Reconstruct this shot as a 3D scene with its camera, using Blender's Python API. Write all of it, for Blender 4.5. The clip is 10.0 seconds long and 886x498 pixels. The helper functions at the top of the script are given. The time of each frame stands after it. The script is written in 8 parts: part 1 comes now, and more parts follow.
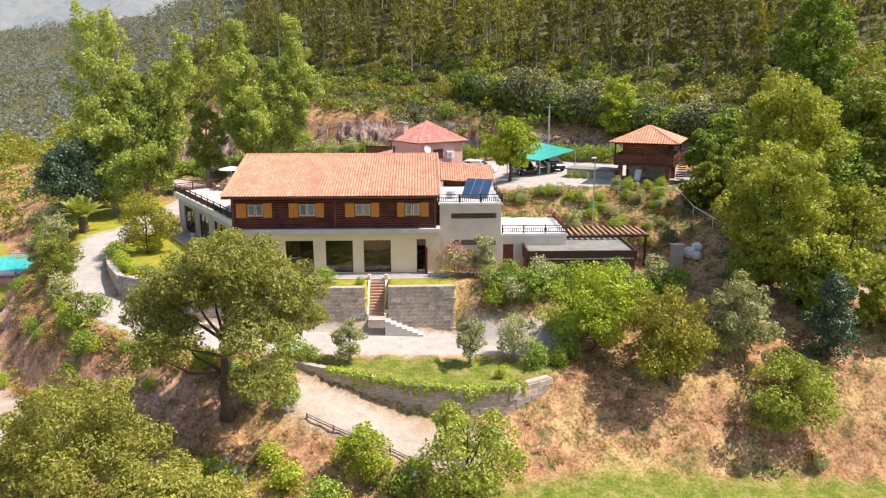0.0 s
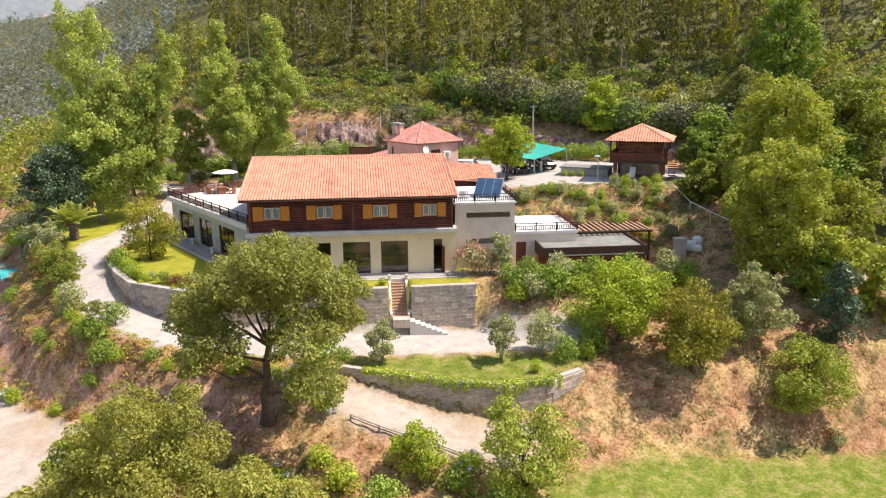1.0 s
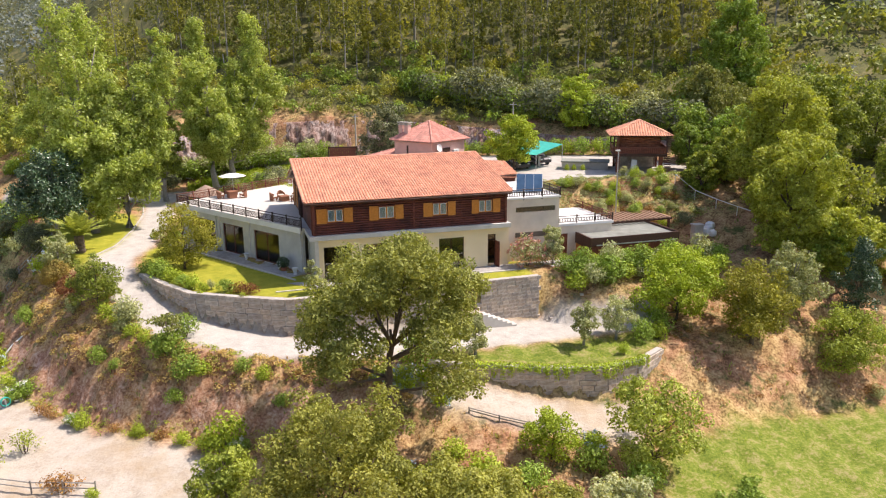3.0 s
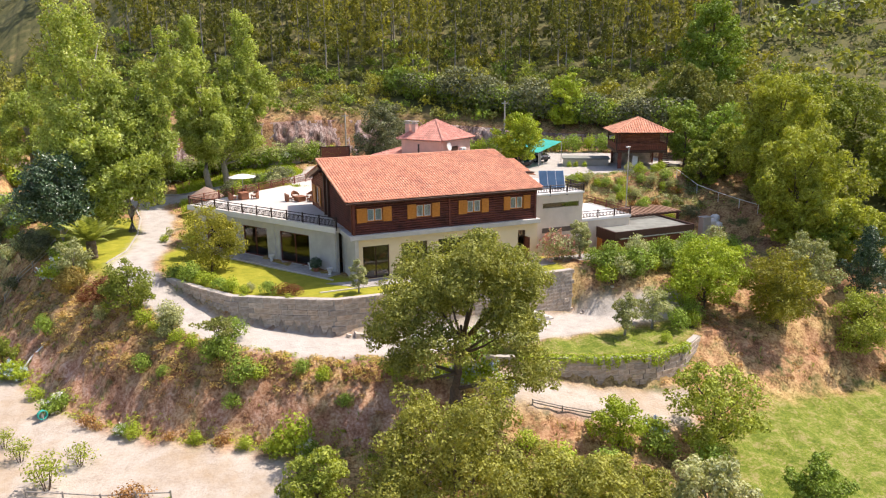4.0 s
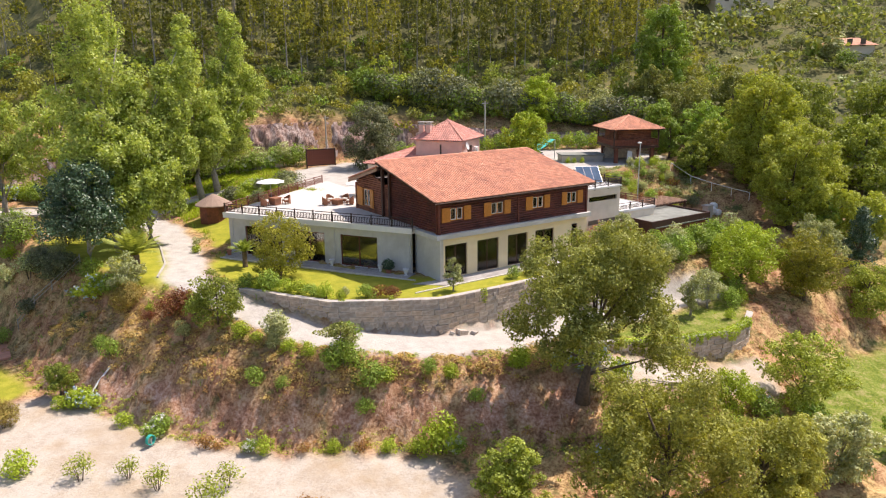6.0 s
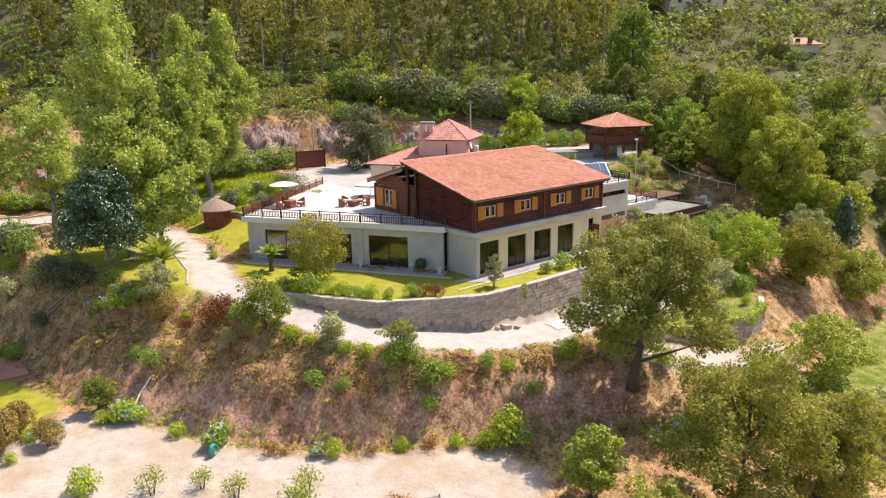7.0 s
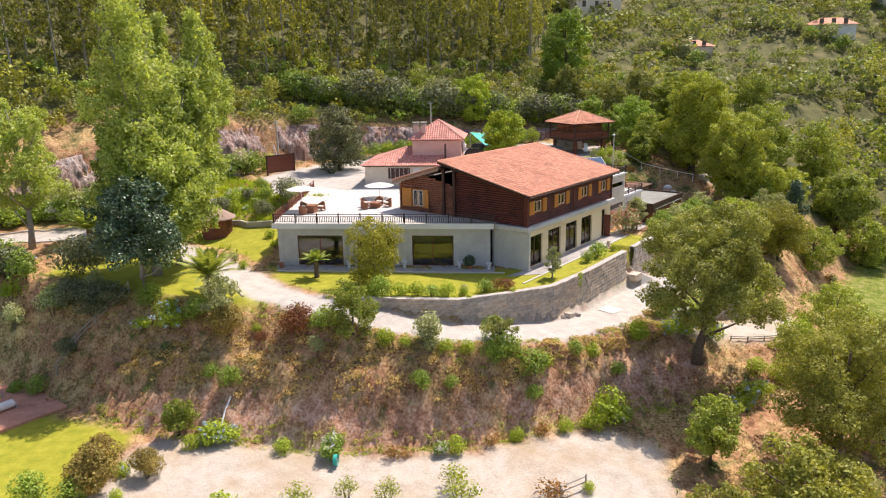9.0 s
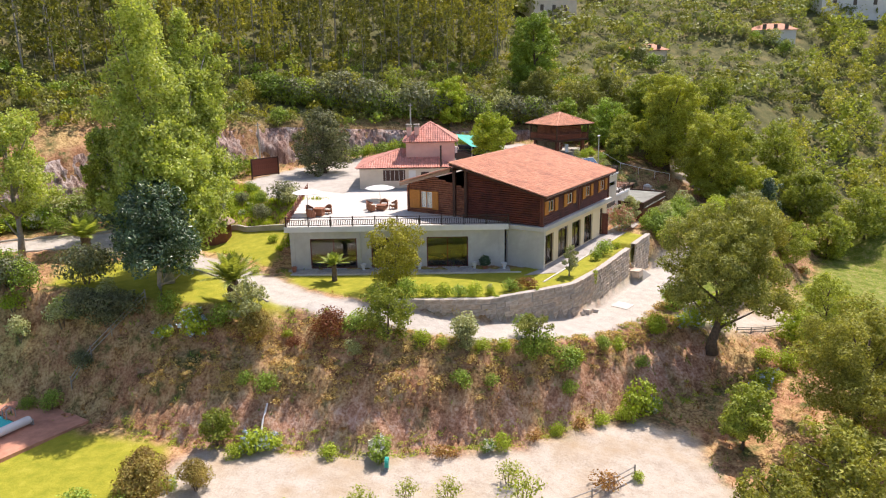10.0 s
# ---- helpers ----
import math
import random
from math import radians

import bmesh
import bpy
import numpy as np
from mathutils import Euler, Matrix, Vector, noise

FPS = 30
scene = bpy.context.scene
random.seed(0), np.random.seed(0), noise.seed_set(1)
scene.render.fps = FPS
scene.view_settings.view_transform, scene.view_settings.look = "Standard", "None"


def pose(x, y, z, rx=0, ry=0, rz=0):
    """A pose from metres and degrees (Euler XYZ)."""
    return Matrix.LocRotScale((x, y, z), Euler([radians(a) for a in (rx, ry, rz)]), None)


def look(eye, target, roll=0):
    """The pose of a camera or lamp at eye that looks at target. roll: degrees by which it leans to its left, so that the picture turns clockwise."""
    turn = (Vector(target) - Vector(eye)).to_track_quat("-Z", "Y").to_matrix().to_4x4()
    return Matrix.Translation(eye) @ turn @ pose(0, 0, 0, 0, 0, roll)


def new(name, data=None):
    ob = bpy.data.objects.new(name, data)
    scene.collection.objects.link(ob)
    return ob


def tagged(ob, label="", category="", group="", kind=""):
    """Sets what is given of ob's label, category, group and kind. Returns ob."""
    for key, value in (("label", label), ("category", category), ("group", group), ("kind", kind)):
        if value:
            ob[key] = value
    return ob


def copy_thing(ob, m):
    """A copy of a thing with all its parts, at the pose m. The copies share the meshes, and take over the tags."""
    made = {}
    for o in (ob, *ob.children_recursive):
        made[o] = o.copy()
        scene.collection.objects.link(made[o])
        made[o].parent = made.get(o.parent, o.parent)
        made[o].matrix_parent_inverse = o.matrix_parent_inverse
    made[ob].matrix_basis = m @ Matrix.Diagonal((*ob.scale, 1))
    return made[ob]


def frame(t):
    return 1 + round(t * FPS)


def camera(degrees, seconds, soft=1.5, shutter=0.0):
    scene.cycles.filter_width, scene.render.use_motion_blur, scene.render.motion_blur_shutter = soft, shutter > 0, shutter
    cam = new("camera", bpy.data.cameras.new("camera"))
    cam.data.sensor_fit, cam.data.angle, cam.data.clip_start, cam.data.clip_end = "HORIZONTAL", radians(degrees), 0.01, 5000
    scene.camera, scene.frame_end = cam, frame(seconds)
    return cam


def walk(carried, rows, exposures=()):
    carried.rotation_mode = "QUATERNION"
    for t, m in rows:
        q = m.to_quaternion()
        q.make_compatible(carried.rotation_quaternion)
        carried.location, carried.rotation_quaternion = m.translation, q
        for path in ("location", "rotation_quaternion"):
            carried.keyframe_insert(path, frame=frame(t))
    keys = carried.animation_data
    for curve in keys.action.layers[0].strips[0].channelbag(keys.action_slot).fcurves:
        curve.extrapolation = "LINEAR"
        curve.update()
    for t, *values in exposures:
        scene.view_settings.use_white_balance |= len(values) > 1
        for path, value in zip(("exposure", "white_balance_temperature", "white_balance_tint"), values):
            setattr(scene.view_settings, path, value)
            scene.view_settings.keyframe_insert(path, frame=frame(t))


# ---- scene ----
cam = camera(63.2, 10.0, 1.15)
PATH = [
    (0, (16.167, -57.49, 16.055), (16.223, -55.546, 15.587), -0.1),
    (0.5, (13.007, -57.72, 16.155), (13.149, -55.781, 15.685), -0.3),
    (1, (9.714, -57.832, 16.288), (9.936, -55.901, 15.817), -0.3),
    (1.5, (6.068, -57.761, 16.403), (6.373, -55.842, 15.929), -0.4),
    (2, (2.204, -57.471, 16.507), (2.594, -55.568, 16.031), -0.5),
    (2.5, (-1.743, -56.914, 16.595), (-1.265, -55.032, 16.117), -0.5),
    (4, (-14.069, -53.771, 16.632), (-13.328, -51.978, 16.149), -0.5),
    (4.5, (-18.273, -52.318, 16.708), (-17.447, -50.562, 16.225), -0.5),
    (5, (-22.506, -50.559, 16.751), (-21.596, -48.845, 16.268), -0.5),
    (5.5, (-26.591, -48.653, 16.8), (-25.594, -46.989, 16.316), -0.5),
    (7, (-38.157, -42.006, 17.056), (-36.917, -40.515, 16.568), -0.9),
    (7.5, (-41.666, -39.361, 17.08), (-40.349, -37.938, 16.59), -1.1),
    (8, (-44.995, -36.577, 17.158), (-43.604, -35.226, 16.666), -1.1),
    (8.5, (-48.094, -33.552, 17.252), (-46.632, -32.281, 16.758), -1.1),
    (9, (-50.848, -30.492, 17.337), (-49.32, -29.3, 16.844), -1.1),
    (9.5, (-53.279, -27.577, 17.429), (-51.694, -26.46, 16.938), -1.1),
    (10, (-55.447, -24.772, 17.498), (-53.81, -23.733, 17.007), -0.9),
]
walk(cam, [(t, look(eye, target, roll)) for t, eye, target, roll in PATH], [(0.0, 0.28, 6600, 19), (10.0, 0.28, 6600, 19)])

# ---- light ----
SUN_EL, SUN_AZ = 58.0, -4.0          # elevation; angle from +X towards +Y
sun_dir = Vector((math.cos(radians(SUN_EL)) * math.cos(radians(SUN_AZ)), math.cos(radians(SUN_EL)) * math.sin(radians(SUN_AZ)), math.sin(radians(SUN_EL))))
world = bpy.data.worlds.new("world")
scene.world = world
world.use_nodes = True
wn = world.node_tree
sky = wn.nodes.new("ShaderNodeTexSky")
sky.sky_type, sky.sun_disc = "NISHITA", False
sky.sun_elevation, sky.sun_rotation = radians(SUN_EL), radians(90 - SUN_AZ)
sky.air_density, sky.dust_density = 1.0, 1.6
wn.links.new(sky.outputs[0], wn.nodes["Background"].inputs[0])
wn.nodes["Background"].inputs[1].default_value = 0.15
lamp = bpy.data.lights.new("sun", "SUN")
lamp.energy, lamp.angle, lamp.color = 5.0, radians(0.6), (1.0, 0.93, 0.82)
sun = new("sun", lamp)
sun.matrix_world = look(sun_dir * 100, (0, 0, 0))


# ---- materials ----
def nodes_of(name):
    m = bpy.data.materials.new(name)
    m.use_nodes = True
    nt = m.node_tree
    return m, nt, nt.nodes["Principled BSDF"]


def add_noise(nt, scale, detail=5.0, rough=0.6, coord="Object"):
    tc = nt.nodes.new("ShaderNodeTexCoord")
    n = nt.nodes.new("ShaderNodeTexNoise")
    n.inputs["Scale"].default_value, n.inputs["Detail"].default_value, n.inputs["Roughness"].default_value = scale, detail, rough
    nt.links.new(tc.outputs[coord], n.inputs["Vector"])
    return n.outputs[0]


def add_ramp(nt, fac, stops):
    r = nt.nodes.new("ShaderNodeValToRGB")
    r.color_ramp.elements[0].position, r.color_ramp.elements[0].color = stops[0][0], (*stops[0][1], 1)
    r.color_ramp.elements[1].position, r.color_ramp.elements[1].color = stops[-1][0], (*stops[-1][1], 1)
    for p, c in stops[1:-1]:
        e = r.color_ramp.elements.new(p)
        e.color = (*c, 1)
    nt.links.new(fac, r.inputs[0])
    return r.outputs[0]


def add_mix(nt, fac, a, b, kind="MIX"):
    m = nt.nodes.new("ShaderNodeMix")
    m.data_type, m.blend_type = "RGBA", kind
    for sock, v in ((m.inputs[0], fac), (m.inputs[6], a), (m.inputs[7], b)):
        if isinstance(v, (int, float)):
            sock.default_value = v
        elif isinstance(v, tuple):
            sock.default_value = (*v, 1)
        else:
            nt.links.new(v, sock)
    return m.outputs[2]


def add_bump(nt, bsdf, height, strength, distance):
    b = nt.nodes.new("ShaderNodeBump")
    b.inputs["Strength"].default_value, b.inputs["Distance"].default_value = strength, distance
    nt.links.new(height, b.inputs["Height"])
    nt.links.new(b.outputs[0], bsdf.inputs["Normal"])


def surface(name, dark, light, scale=3.0, rough=0.8, bump=0.3, dist=0.01, stain=None, stain_scale=0.4, metal=0.0, island=0.0, obj=0.0):
    """A rough surface with grain between two colours, larger stains and a little relief."""
    m, nt, b = nodes_of(name)
    n = add_noise(nt, scale)
    col = add_ramp(nt, n, [(0.3, dark), (0.7, light)])
    if stain:
        s = add_noise(nt, stain_scale, 6, 0.65)
        f = add_ramp(nt, s, [(0.48, (0, 0, 0)), (0.68, (1, 1, 1))])
        col = add_mix(nt, f, col, stain)
    if island or obj:
        if island:
            g = nt.nodes.new("ShaderNodeNewGeometry")
            src = g.outputs["Random Per Island"]
        else:
            g = nt.nodes.new("ShaderNodeObjectInfo")
            src = g.outputs["Random"]
        k = max(island, obj)
        v = add_ramp(nt, src, [(0.0, (1 - k,) * 3), (1.0, (1 + k,) * 3)])
        col = add_mix(nt, 1.0, col, v, "MULTIPLY")
    nt.links.new(col, b.inputs["Base Color"])
    b.inputs["Roughness"].default_value, b.inputs["Metallic"].default_value = rough, metal
    if bump:
        add_bump(nt, b, n, bump, dist)
    return m


def leafy(name, stops, rough=0.55, trans=0.3, gloss=0.35):
    """Leaves: colour by leaf and by plant, with light coming through."""
    m, nt, b = nodes_of(name)
    g = nt.nodes.new("ShaderNodeNewGeometry")
    o = nt.nodes.new("ShaderNodeObjectInfo")
    a = nt.nodes.new("ShaderNodeMath")
    a.operation = "MULTIPLY_ADD"
    a.inputs[1].default_value = 0.7
    nt.links.new(g.outputs["Random Per Island"], a.inputs[0])
    s = nt.nodes.new("ShaderNodeMath")
    s.operation = "MULTIPLY"
    s.inputs[1].default_value = 0.3
    nt.links.new(o.outputs["Random"], s.inputs[0])
    nt.links.new(s.outputs[0], a.inputs[2])
    big = add_noise(nt, 0.6, 3, 0.5)
    col = add_ramp(nt, a.outputs[0], stops)
    tone = add_ramp(nt, big, [(0.3, (0.75, 0.78, 0.75)), (0.7, (1.2, 1.17, 1.1))])
    col = add_mix(nt, 1.0, col, tone, "MULTIPLY")
    nt.links.new(col, b.inputs["Base Color"])
    b.inputs["Roughness"].default_value = rough
    b.inputs["Specular IOR Level"].default_value = gloss
    t = nt.nodes.new("ShaderNodeBsdfTranslucent")
    tcol = add_mix(nt, 1.0, col, (1.25, 1.2, 0.5), "MULTIPLY")
    nt.links.new(tcol, t.inputs["Color"])
    mx = nt.nodes.new("ShaderNodeMixShader")
    mx.inputs[0].default_value = trans
    out = nt.nodes["Material Output"]
    nt.links.new(b.outputs[0], mx.inputs[1])
    nt.links.new(t.outputs[0], mx.inputs[2])
    nt.links.new(mx.outputs[0], out.inputs[0])
    return m


def glassy(name, tint=(0.75, 0.8, 0.78)):
    m, nt, b = nodes_of(name)
    tr = nt.nodes.new("ShaderNodeBsdfTransparent")
    tr.inputs[0].default_value = (*tint, 1)
    gl = nt.nodes.new("ShaderNodeBsdfGlossy")
    gl.inputs["Roughness"].default_value = 0.02
    fr = nt.nodes.new("ShaderNodeFresnel")
    fr.inputs[0].default_value = 1.7
    mx = nt.nodes.new("ShaderNodeMixShader")
    nt.links.new(fr.outputs[0], mx.inputs[0])
    nt.links.new(tr.outputs[0], mx.inputs[1])
    nt.links.new(gl.outputs[0], mx.inputs[2])
    nt.links.new(mx.outputs[0], nt.nodes["Material Output"].inputs[0])
    return m


M_TILE = surface("terracotta_tile", (0.59, 0.26, 0.15), (0.75, 0.385, 0.245), 2.2, 0.85, 0.3, 0.01, (0.52, 0.235, 0.15), 0.5, island=0.12)
M_PINKTILE = surface("pink_clay_tile", (0.56, 0.235, 0.175), (0.70, 0.345, 0.27), 2.2, 0.85, 0.3, 0.01, (0.50, 0.24, 0.19), 0.6, island=0.16)
M_LOG = surface("dark_red_log", (0.11, 0.026, 0.015), (0.20, 0.052, 0.03), 5.0, 0.65, 0.4, 0.008, (0.05, 0.013, 0.009), 0.8)
# Lighter copy of the red log, with bounce and sunlight in its colour.
M_LOGLIT = surface("lit_red_log", (0.22, 0.072, 0.038), (0.43, 0.175, 0.092), 4.0, 0.7, 0.5, 0.01, (0.11, 0.032, 0.019), 0.7)
M_DARKWOOD = surface("dark_brown_wood", (0.045, 0.018, 0.011), (0.09, 0.035, 0.02), 6.0, 0.6, 0.3, 0.005)
M_SLAT = surface("weathered_tan_wood", (0.34, 0.20, 0.13), (0.50, 0.32, 0.22), 6.0, 0.75, 0.3, 0.005)
M_SHED = surface("red_brown_board", (0.14, 0.038, 0.02), (0.24, 0.07, 0.037), 4.0, 0.65, 0.3, 0.005, (0.06, 0.018, 0.011), 0.9)
M_SHUTTER = surface("orange_varnished_wood", (0.50, 0.17, 0.02), (0.66, 0.26, 0.04), 6.0, 0.45, 0.2, 0.004)
M_CREAM = surface("cream_render", (0.80, 0.65, 0.41), (0.84, 0.71, 0.47), 1.2, 0.9, 0.15, 0.004, (0.74, 0.61, 0.40), 0.3)
M_PALEWALL = surface("pale_beige_render", (0.70, 0.60, 0.47), (0.78, 0.68, 0.55), 1.2, 0.9, 0.15, 0.004, (0.62, 0.53, 0.42), 0.35)
M_GREYWALL = surface("grey_render", (0.52, 0.50, 0.46), (0.62, 0.60, 0.56), 1.5, 0.9, 0.2, 0.004, (0.47, 0.45, 0.41), 0.35)
M_PINK = surface("pink_render", (0.68, 0.42, 0.345), (0.77, 0.51, 0.43), 1.4, 0.9, 0.15, 0.004, (0.62, 0.42, 0.36), 0.4)
M_WHITE = surface("white_paint", (0.74, 0.73, 0.70), (0.82, 0.81, 0.78), 2.0, 0.6, 0.05, 0.002, (0.68, 0.66, 0.62), 0.5)
M_DECK = surface("pale_terrace_paving", (0.52, 0.49, 0.44), (0.62, 0.59, 0.54), 2.5, 0.8, 0.1, 0.003, (0.58, 0.54, 0.48), 0.35)
M_CONCRETE = surface("weathered_concrete", (0.42, 0.39, 0.34), (0.55, 0.52, 0.46), 2.0, 0.9, 0.25, 0.006, (0.33, 0.30, 0.26), 0.5)
M_FLATROOF = surface("grey_green_roof_felt", (0.20, 0.21, 0.18), (0.29, 0.30, 0.26), 1.2, 0.9, 0.15, 0.004, (0.17, 0.17, 0.15), 0.4)
M_STONE = surface("granite_block", (0.39, 0.36, 0.325), (0.67, 0.62, 0.56), 2.6, 0.9, 0.6, 0.02, (0.27, 0.22, 0.17), 0.9, obj=0.05)
nt = M_STONE.node_tree
hue = add_ramp(nt, [n for n in nt.nodes if n.type == "OBJECT_INFO"][0].outputs["Random"], [(0.0, (0.86, 0.82, 0.80)), (0.35, (1.0, 0.96, 0.92)), (0.7, (1.12, 0.99, 0.88)), (1.0, (1.2, 1.15, 1.1))])
stone_bsdf = nt.nodes["Principled BSDF"]
stone_col = stone_bsdf.inputs["Base Color"].links[0].from_socket
nt.links.new(add_mix(nt, 1.0, stone_col, hue, "MULTIPLY"), stone_bsdf.inputs["Base Color"])
M_MORTAR = surface("grey_mortar", (0.38, 0.345, 0.305), (0.54, 0.495, 0.445), 4.0, 0.95, 0.4, 0.01)
M_PAVE = surface("grey_stone_paving", (0.30, 0.28, 0.26), (0.48, 0.45, 0.42), 5.0, 0.85, 0.3, 0.006, (0.24, 0.22, 0.20), 0.6)
M_METAL = surface("galvanised_metal", (0.42, 0.43, 0.43), (0.55, 0.56, 0.56), 8.0, 0.45, 0.05, 0.002, metal=0.7)
M_DARKRAIL = surface("dark_brown_rail", (0.030, 0.017, 0.013), (0.055, 0.030, 0.022), 8.0, 0.5, 0.05, 0.002)
M_BLACKMETAL = surface("dark_brown_painted_metal", (0.030, 0.017, 0.013), (0.055, 0.030, 0.022), 8.0, 0.5, 0.05, 0.002)
M_PANE = glassy("window_glass", (0.90, 0.93, 0.92))
M_CURTAIN = surface("pale_blue_net_curtain", (0.66, 0.75, 0.78), (0.78, 0.84, 0.86), 6.0, 0.9, 0.1, 0.003)
# Dark base colour standing for the shade inside rooms and window openings.
M_ROOM = surface("shade_dark_interior", (0.10, 0.08, 0.06), (0.16, 0.13, 0.10), 1.0, 0.9, 0.1, 0.003)
M_BARK = surface("grey_brown_bark", (0.09, 0.065, 0.045), (0.19, 0.14, 0.10), 6.0, 0.95, 0.7, 0.03)
M_PALEBARK = surface("pale_grey_bark", (0.24, 0.22, 0.19), (0.40, 0.37, 0.32), 5.0, 0.95, 0.5, 0.02)
M_WICKER = surface("brown_wicker", (0.20, 0.075, 0.035), (0.34, 0.14, 0.07), 20.0, 0.7, 0.5, 0.01)
M_CUSHION = surface("cream_cushion", (0.60, 0.55, 0.46), (0.70, 0.65, 0.56), 4.0, 0.9, 0.1, 0.004)
M_TEAL = surface("teal_shade_cloth", (0.02, 0.36, 0.28), (0.04, 0.46, 0.37), 2.0, 0.7, 0.1, 0.004)
M_RUBBER = surface("black_rubber", (0.015, 0.015, 0.015), (0.03, 0.03, 0.03), 8.0, 0.8, 0.1, 0.003)
M_CARWHITE = surface("white_car_paint", (0.74, 0.75, 0.76), (0.80, 0.80, 0.81), 1.0, 0.25, 0.0)
M_CARDARK = surface("black_car_paint", (0.015, 0.016, 0.02), (0.025, 0.026, 0.03), 1.0, 0.2, 0.0)
M_SOLAR = surface("blue_solar_collector", (0.03, 0.07, 0.13), (0.06, 0.12, 0.20), 0.8, 0.12, 0.0)
M_THATCH = surface("grey_brown_thatch", (0.24, 0.16, 0.12), (0.40, 0.29, 0.22), 12.0, 0.95, 0.6, 0.02)
M_TERRA = surface("terracotta_pot", (0.34, 0.12, 0.07), (0.45, 0.18, 0.10), 5.0, 0.8, 0.2, 0.004)
M_DECKRED = surface("red_brown_deck_tiles", (0.44, 0.20, 0.125), (0.60, 0.295, 0.195), 2.0, 0.8, 0.2, 0.004, (0.34, 0.16, 0.105), 0.4)
M_POOL = surface("turquoise_pool_water", (0.02, 0.55, 0.58), (0.05, 0.66, 0.67), 0.6, 0.05, 0.15, 0.03)
# Blue-grey base colour with the haze of distance mixed in.
M_FAR = surface("haze_tinted_mountain", (0.175, 0.208, 0.215), (0.25, 0.285, 0.288), 0.11, 0.95, 0.0, 0.0, (0.29, 0.30, 0.275), 0.012)

L_OAK = leafy("cork_oak_leaves", [(0.0, (0.200, 0.205, 0.042)), (0.5, (0.385, 0.395, 0.080)), (1.0, (0.580, 0.590, 0.155))], trans=0.38)
L_OAKDEEP = leafy("deep_green_oak_leaves", [(0.0, (0.125, 0.140, 0.034)), (0.5, (0.285, 0.305, 0.068)), (1.0, (0.500, 0.515, 0.140))], trans=0.36)
L_OLIVE = leafy("olive_leaves", [(0.0, (0.247, 0.266, 0.112)), (0.5, (0.408, 0.438, 0.202)), (1.0, (0.646, 0.660, 0.404))])
L_POPLAR = leafy("poplar_leaves", [(0.0, (0.15, 0.19, 0.045)), (0.5, (0.38, 0.47, 0.10)), (1.0, (0.66, 0.72, 0.27))], trans=0.42, gloss=0.5)
L_DARK = leafy("dark_glossy_leaves", [(0.0, (0.025, 0.058, 0.023)), (0.6, (0.062, 0.125, 0.049)), (1.0, (0.270, 0.354, 0.237))], rough=0.35, trans=0.12, gloss=0.6)
L_LIME = leafy("lime_green_leaves", [(0.0, (0.227, 0.283, 0.020)), (0.5, (0.398, 0.497, 0.037)), (1.0, (0.556, 0.660, 0.101))])
L_CHESTNUT = leafy("chestnut_leaves", [(0.0, (0.144, 0.180, 0.032)), (0.5, (0.290, 0.345, 0.055)), (1.0, (0.530, 0.600, 0.115))], trans=0.36)
L_YELLOW = leafy("yellowing_chestnut_leaves", [(0.0, (0.205, 0.228, 0.035)), (0.5, (0.395, 0.435, 0.062)), (1.0, (0.580, 0.635, 0.120))], trans=0.38)
L_FARM = leafy("mixed_farmland_leaves", [(0.0, (0.120, 0.145, 0.050)), (0.5, (0.270, 0.320, 0.095)), (1.0, (0.430, 0.480, 0.190))], trans=0.34)
L_GOLD = leafy("yellowing_leaves", [(0.0, (0.202, 0.196, 0.023)), (0.5, (0.324, 0.315, 0.038)), (1.0, (0.557, 0.540, 0.077))])
L_HOLM = leafy("holm_oak_leaves", [(0.0, (0.060, 0.069, 0.036)), (0.5, (0.176, 0.196, 0.103)), (1.0, (0.347, 0.370, 0.213))], trans=0.25)
L_EUCA = leafy("eucalyptus_leaves", [(0.0, (0.081, 0.090, 0.029)), (0.5, (0.185, 0.200, 0.050)), (1.0, (0.420, 0.430, 0.110))], trans=0.34, gloss=0.2)
L_YOUNG = leafy("young_eucalyptus_leaves", [(0.0, (0.120, 0.120, 0.025)), (0.5, (0.300, 0.300, 0.060)), (1.0, (0.520, 0.510, 0.120))], trans=0.36, gloss=0.2)
L_SCRUB = leafy("scrub_leaves", [(0.0, (0.133, 0.144, 0.036)), (0.5, (0.245, 0.263, 0.062)), (1.0, (0.442, 0.475, 0.141))])
L_BUSH = leafy("green_shrub_leaves", [(0.0, (0.157, 0.218, 0.031)), (0.5, (0.270, 0.375, 0.056)), (1.0, (0.459, 0.638, 0.127))])
L_RED = leafy("red_shrub_leaves", [(0.0, (0.072, 0.018, 0.009)), (0.5, (0.235, 0.069, 0.029)), (1.0, (0.291, 0.179, 0.056))])
L_PALM = leafy("palm_fronds", [(0.0, (0.150, 0.180, 0.040)), (0.5, (0.340, 0.390, 0.085)), (1.0, (0.520, 0.560, 0.170))], trans=0.35, gloss=0.3)
L_STRAW = leafy("dry_grass", [(0.0, (0.36, 0.24, 0.085)), (0.5, (0.54, 0.39, 0.15)), (1.0, (0.68, 0.54, 0.24))], trans=0.3, gloss=0.1)
L_BRONZE = leafy("bronze_shrub_leaves", [(0.0, (0.180, 0.095, 0.028)), (0.5, (0.330, 0.240, 0.060)), (1.0, (0.470, 0.420, 0.110))], trans=0.3)
L_HEATH = leafy("brown_bracken", [(0.0, (0.144, 0.066, 0.027)), (0.5, (0.392, 0.206, 0.083)), (1.0, (0.582, 0.392, 0.157))], trans=0.3, gloss=0.1)
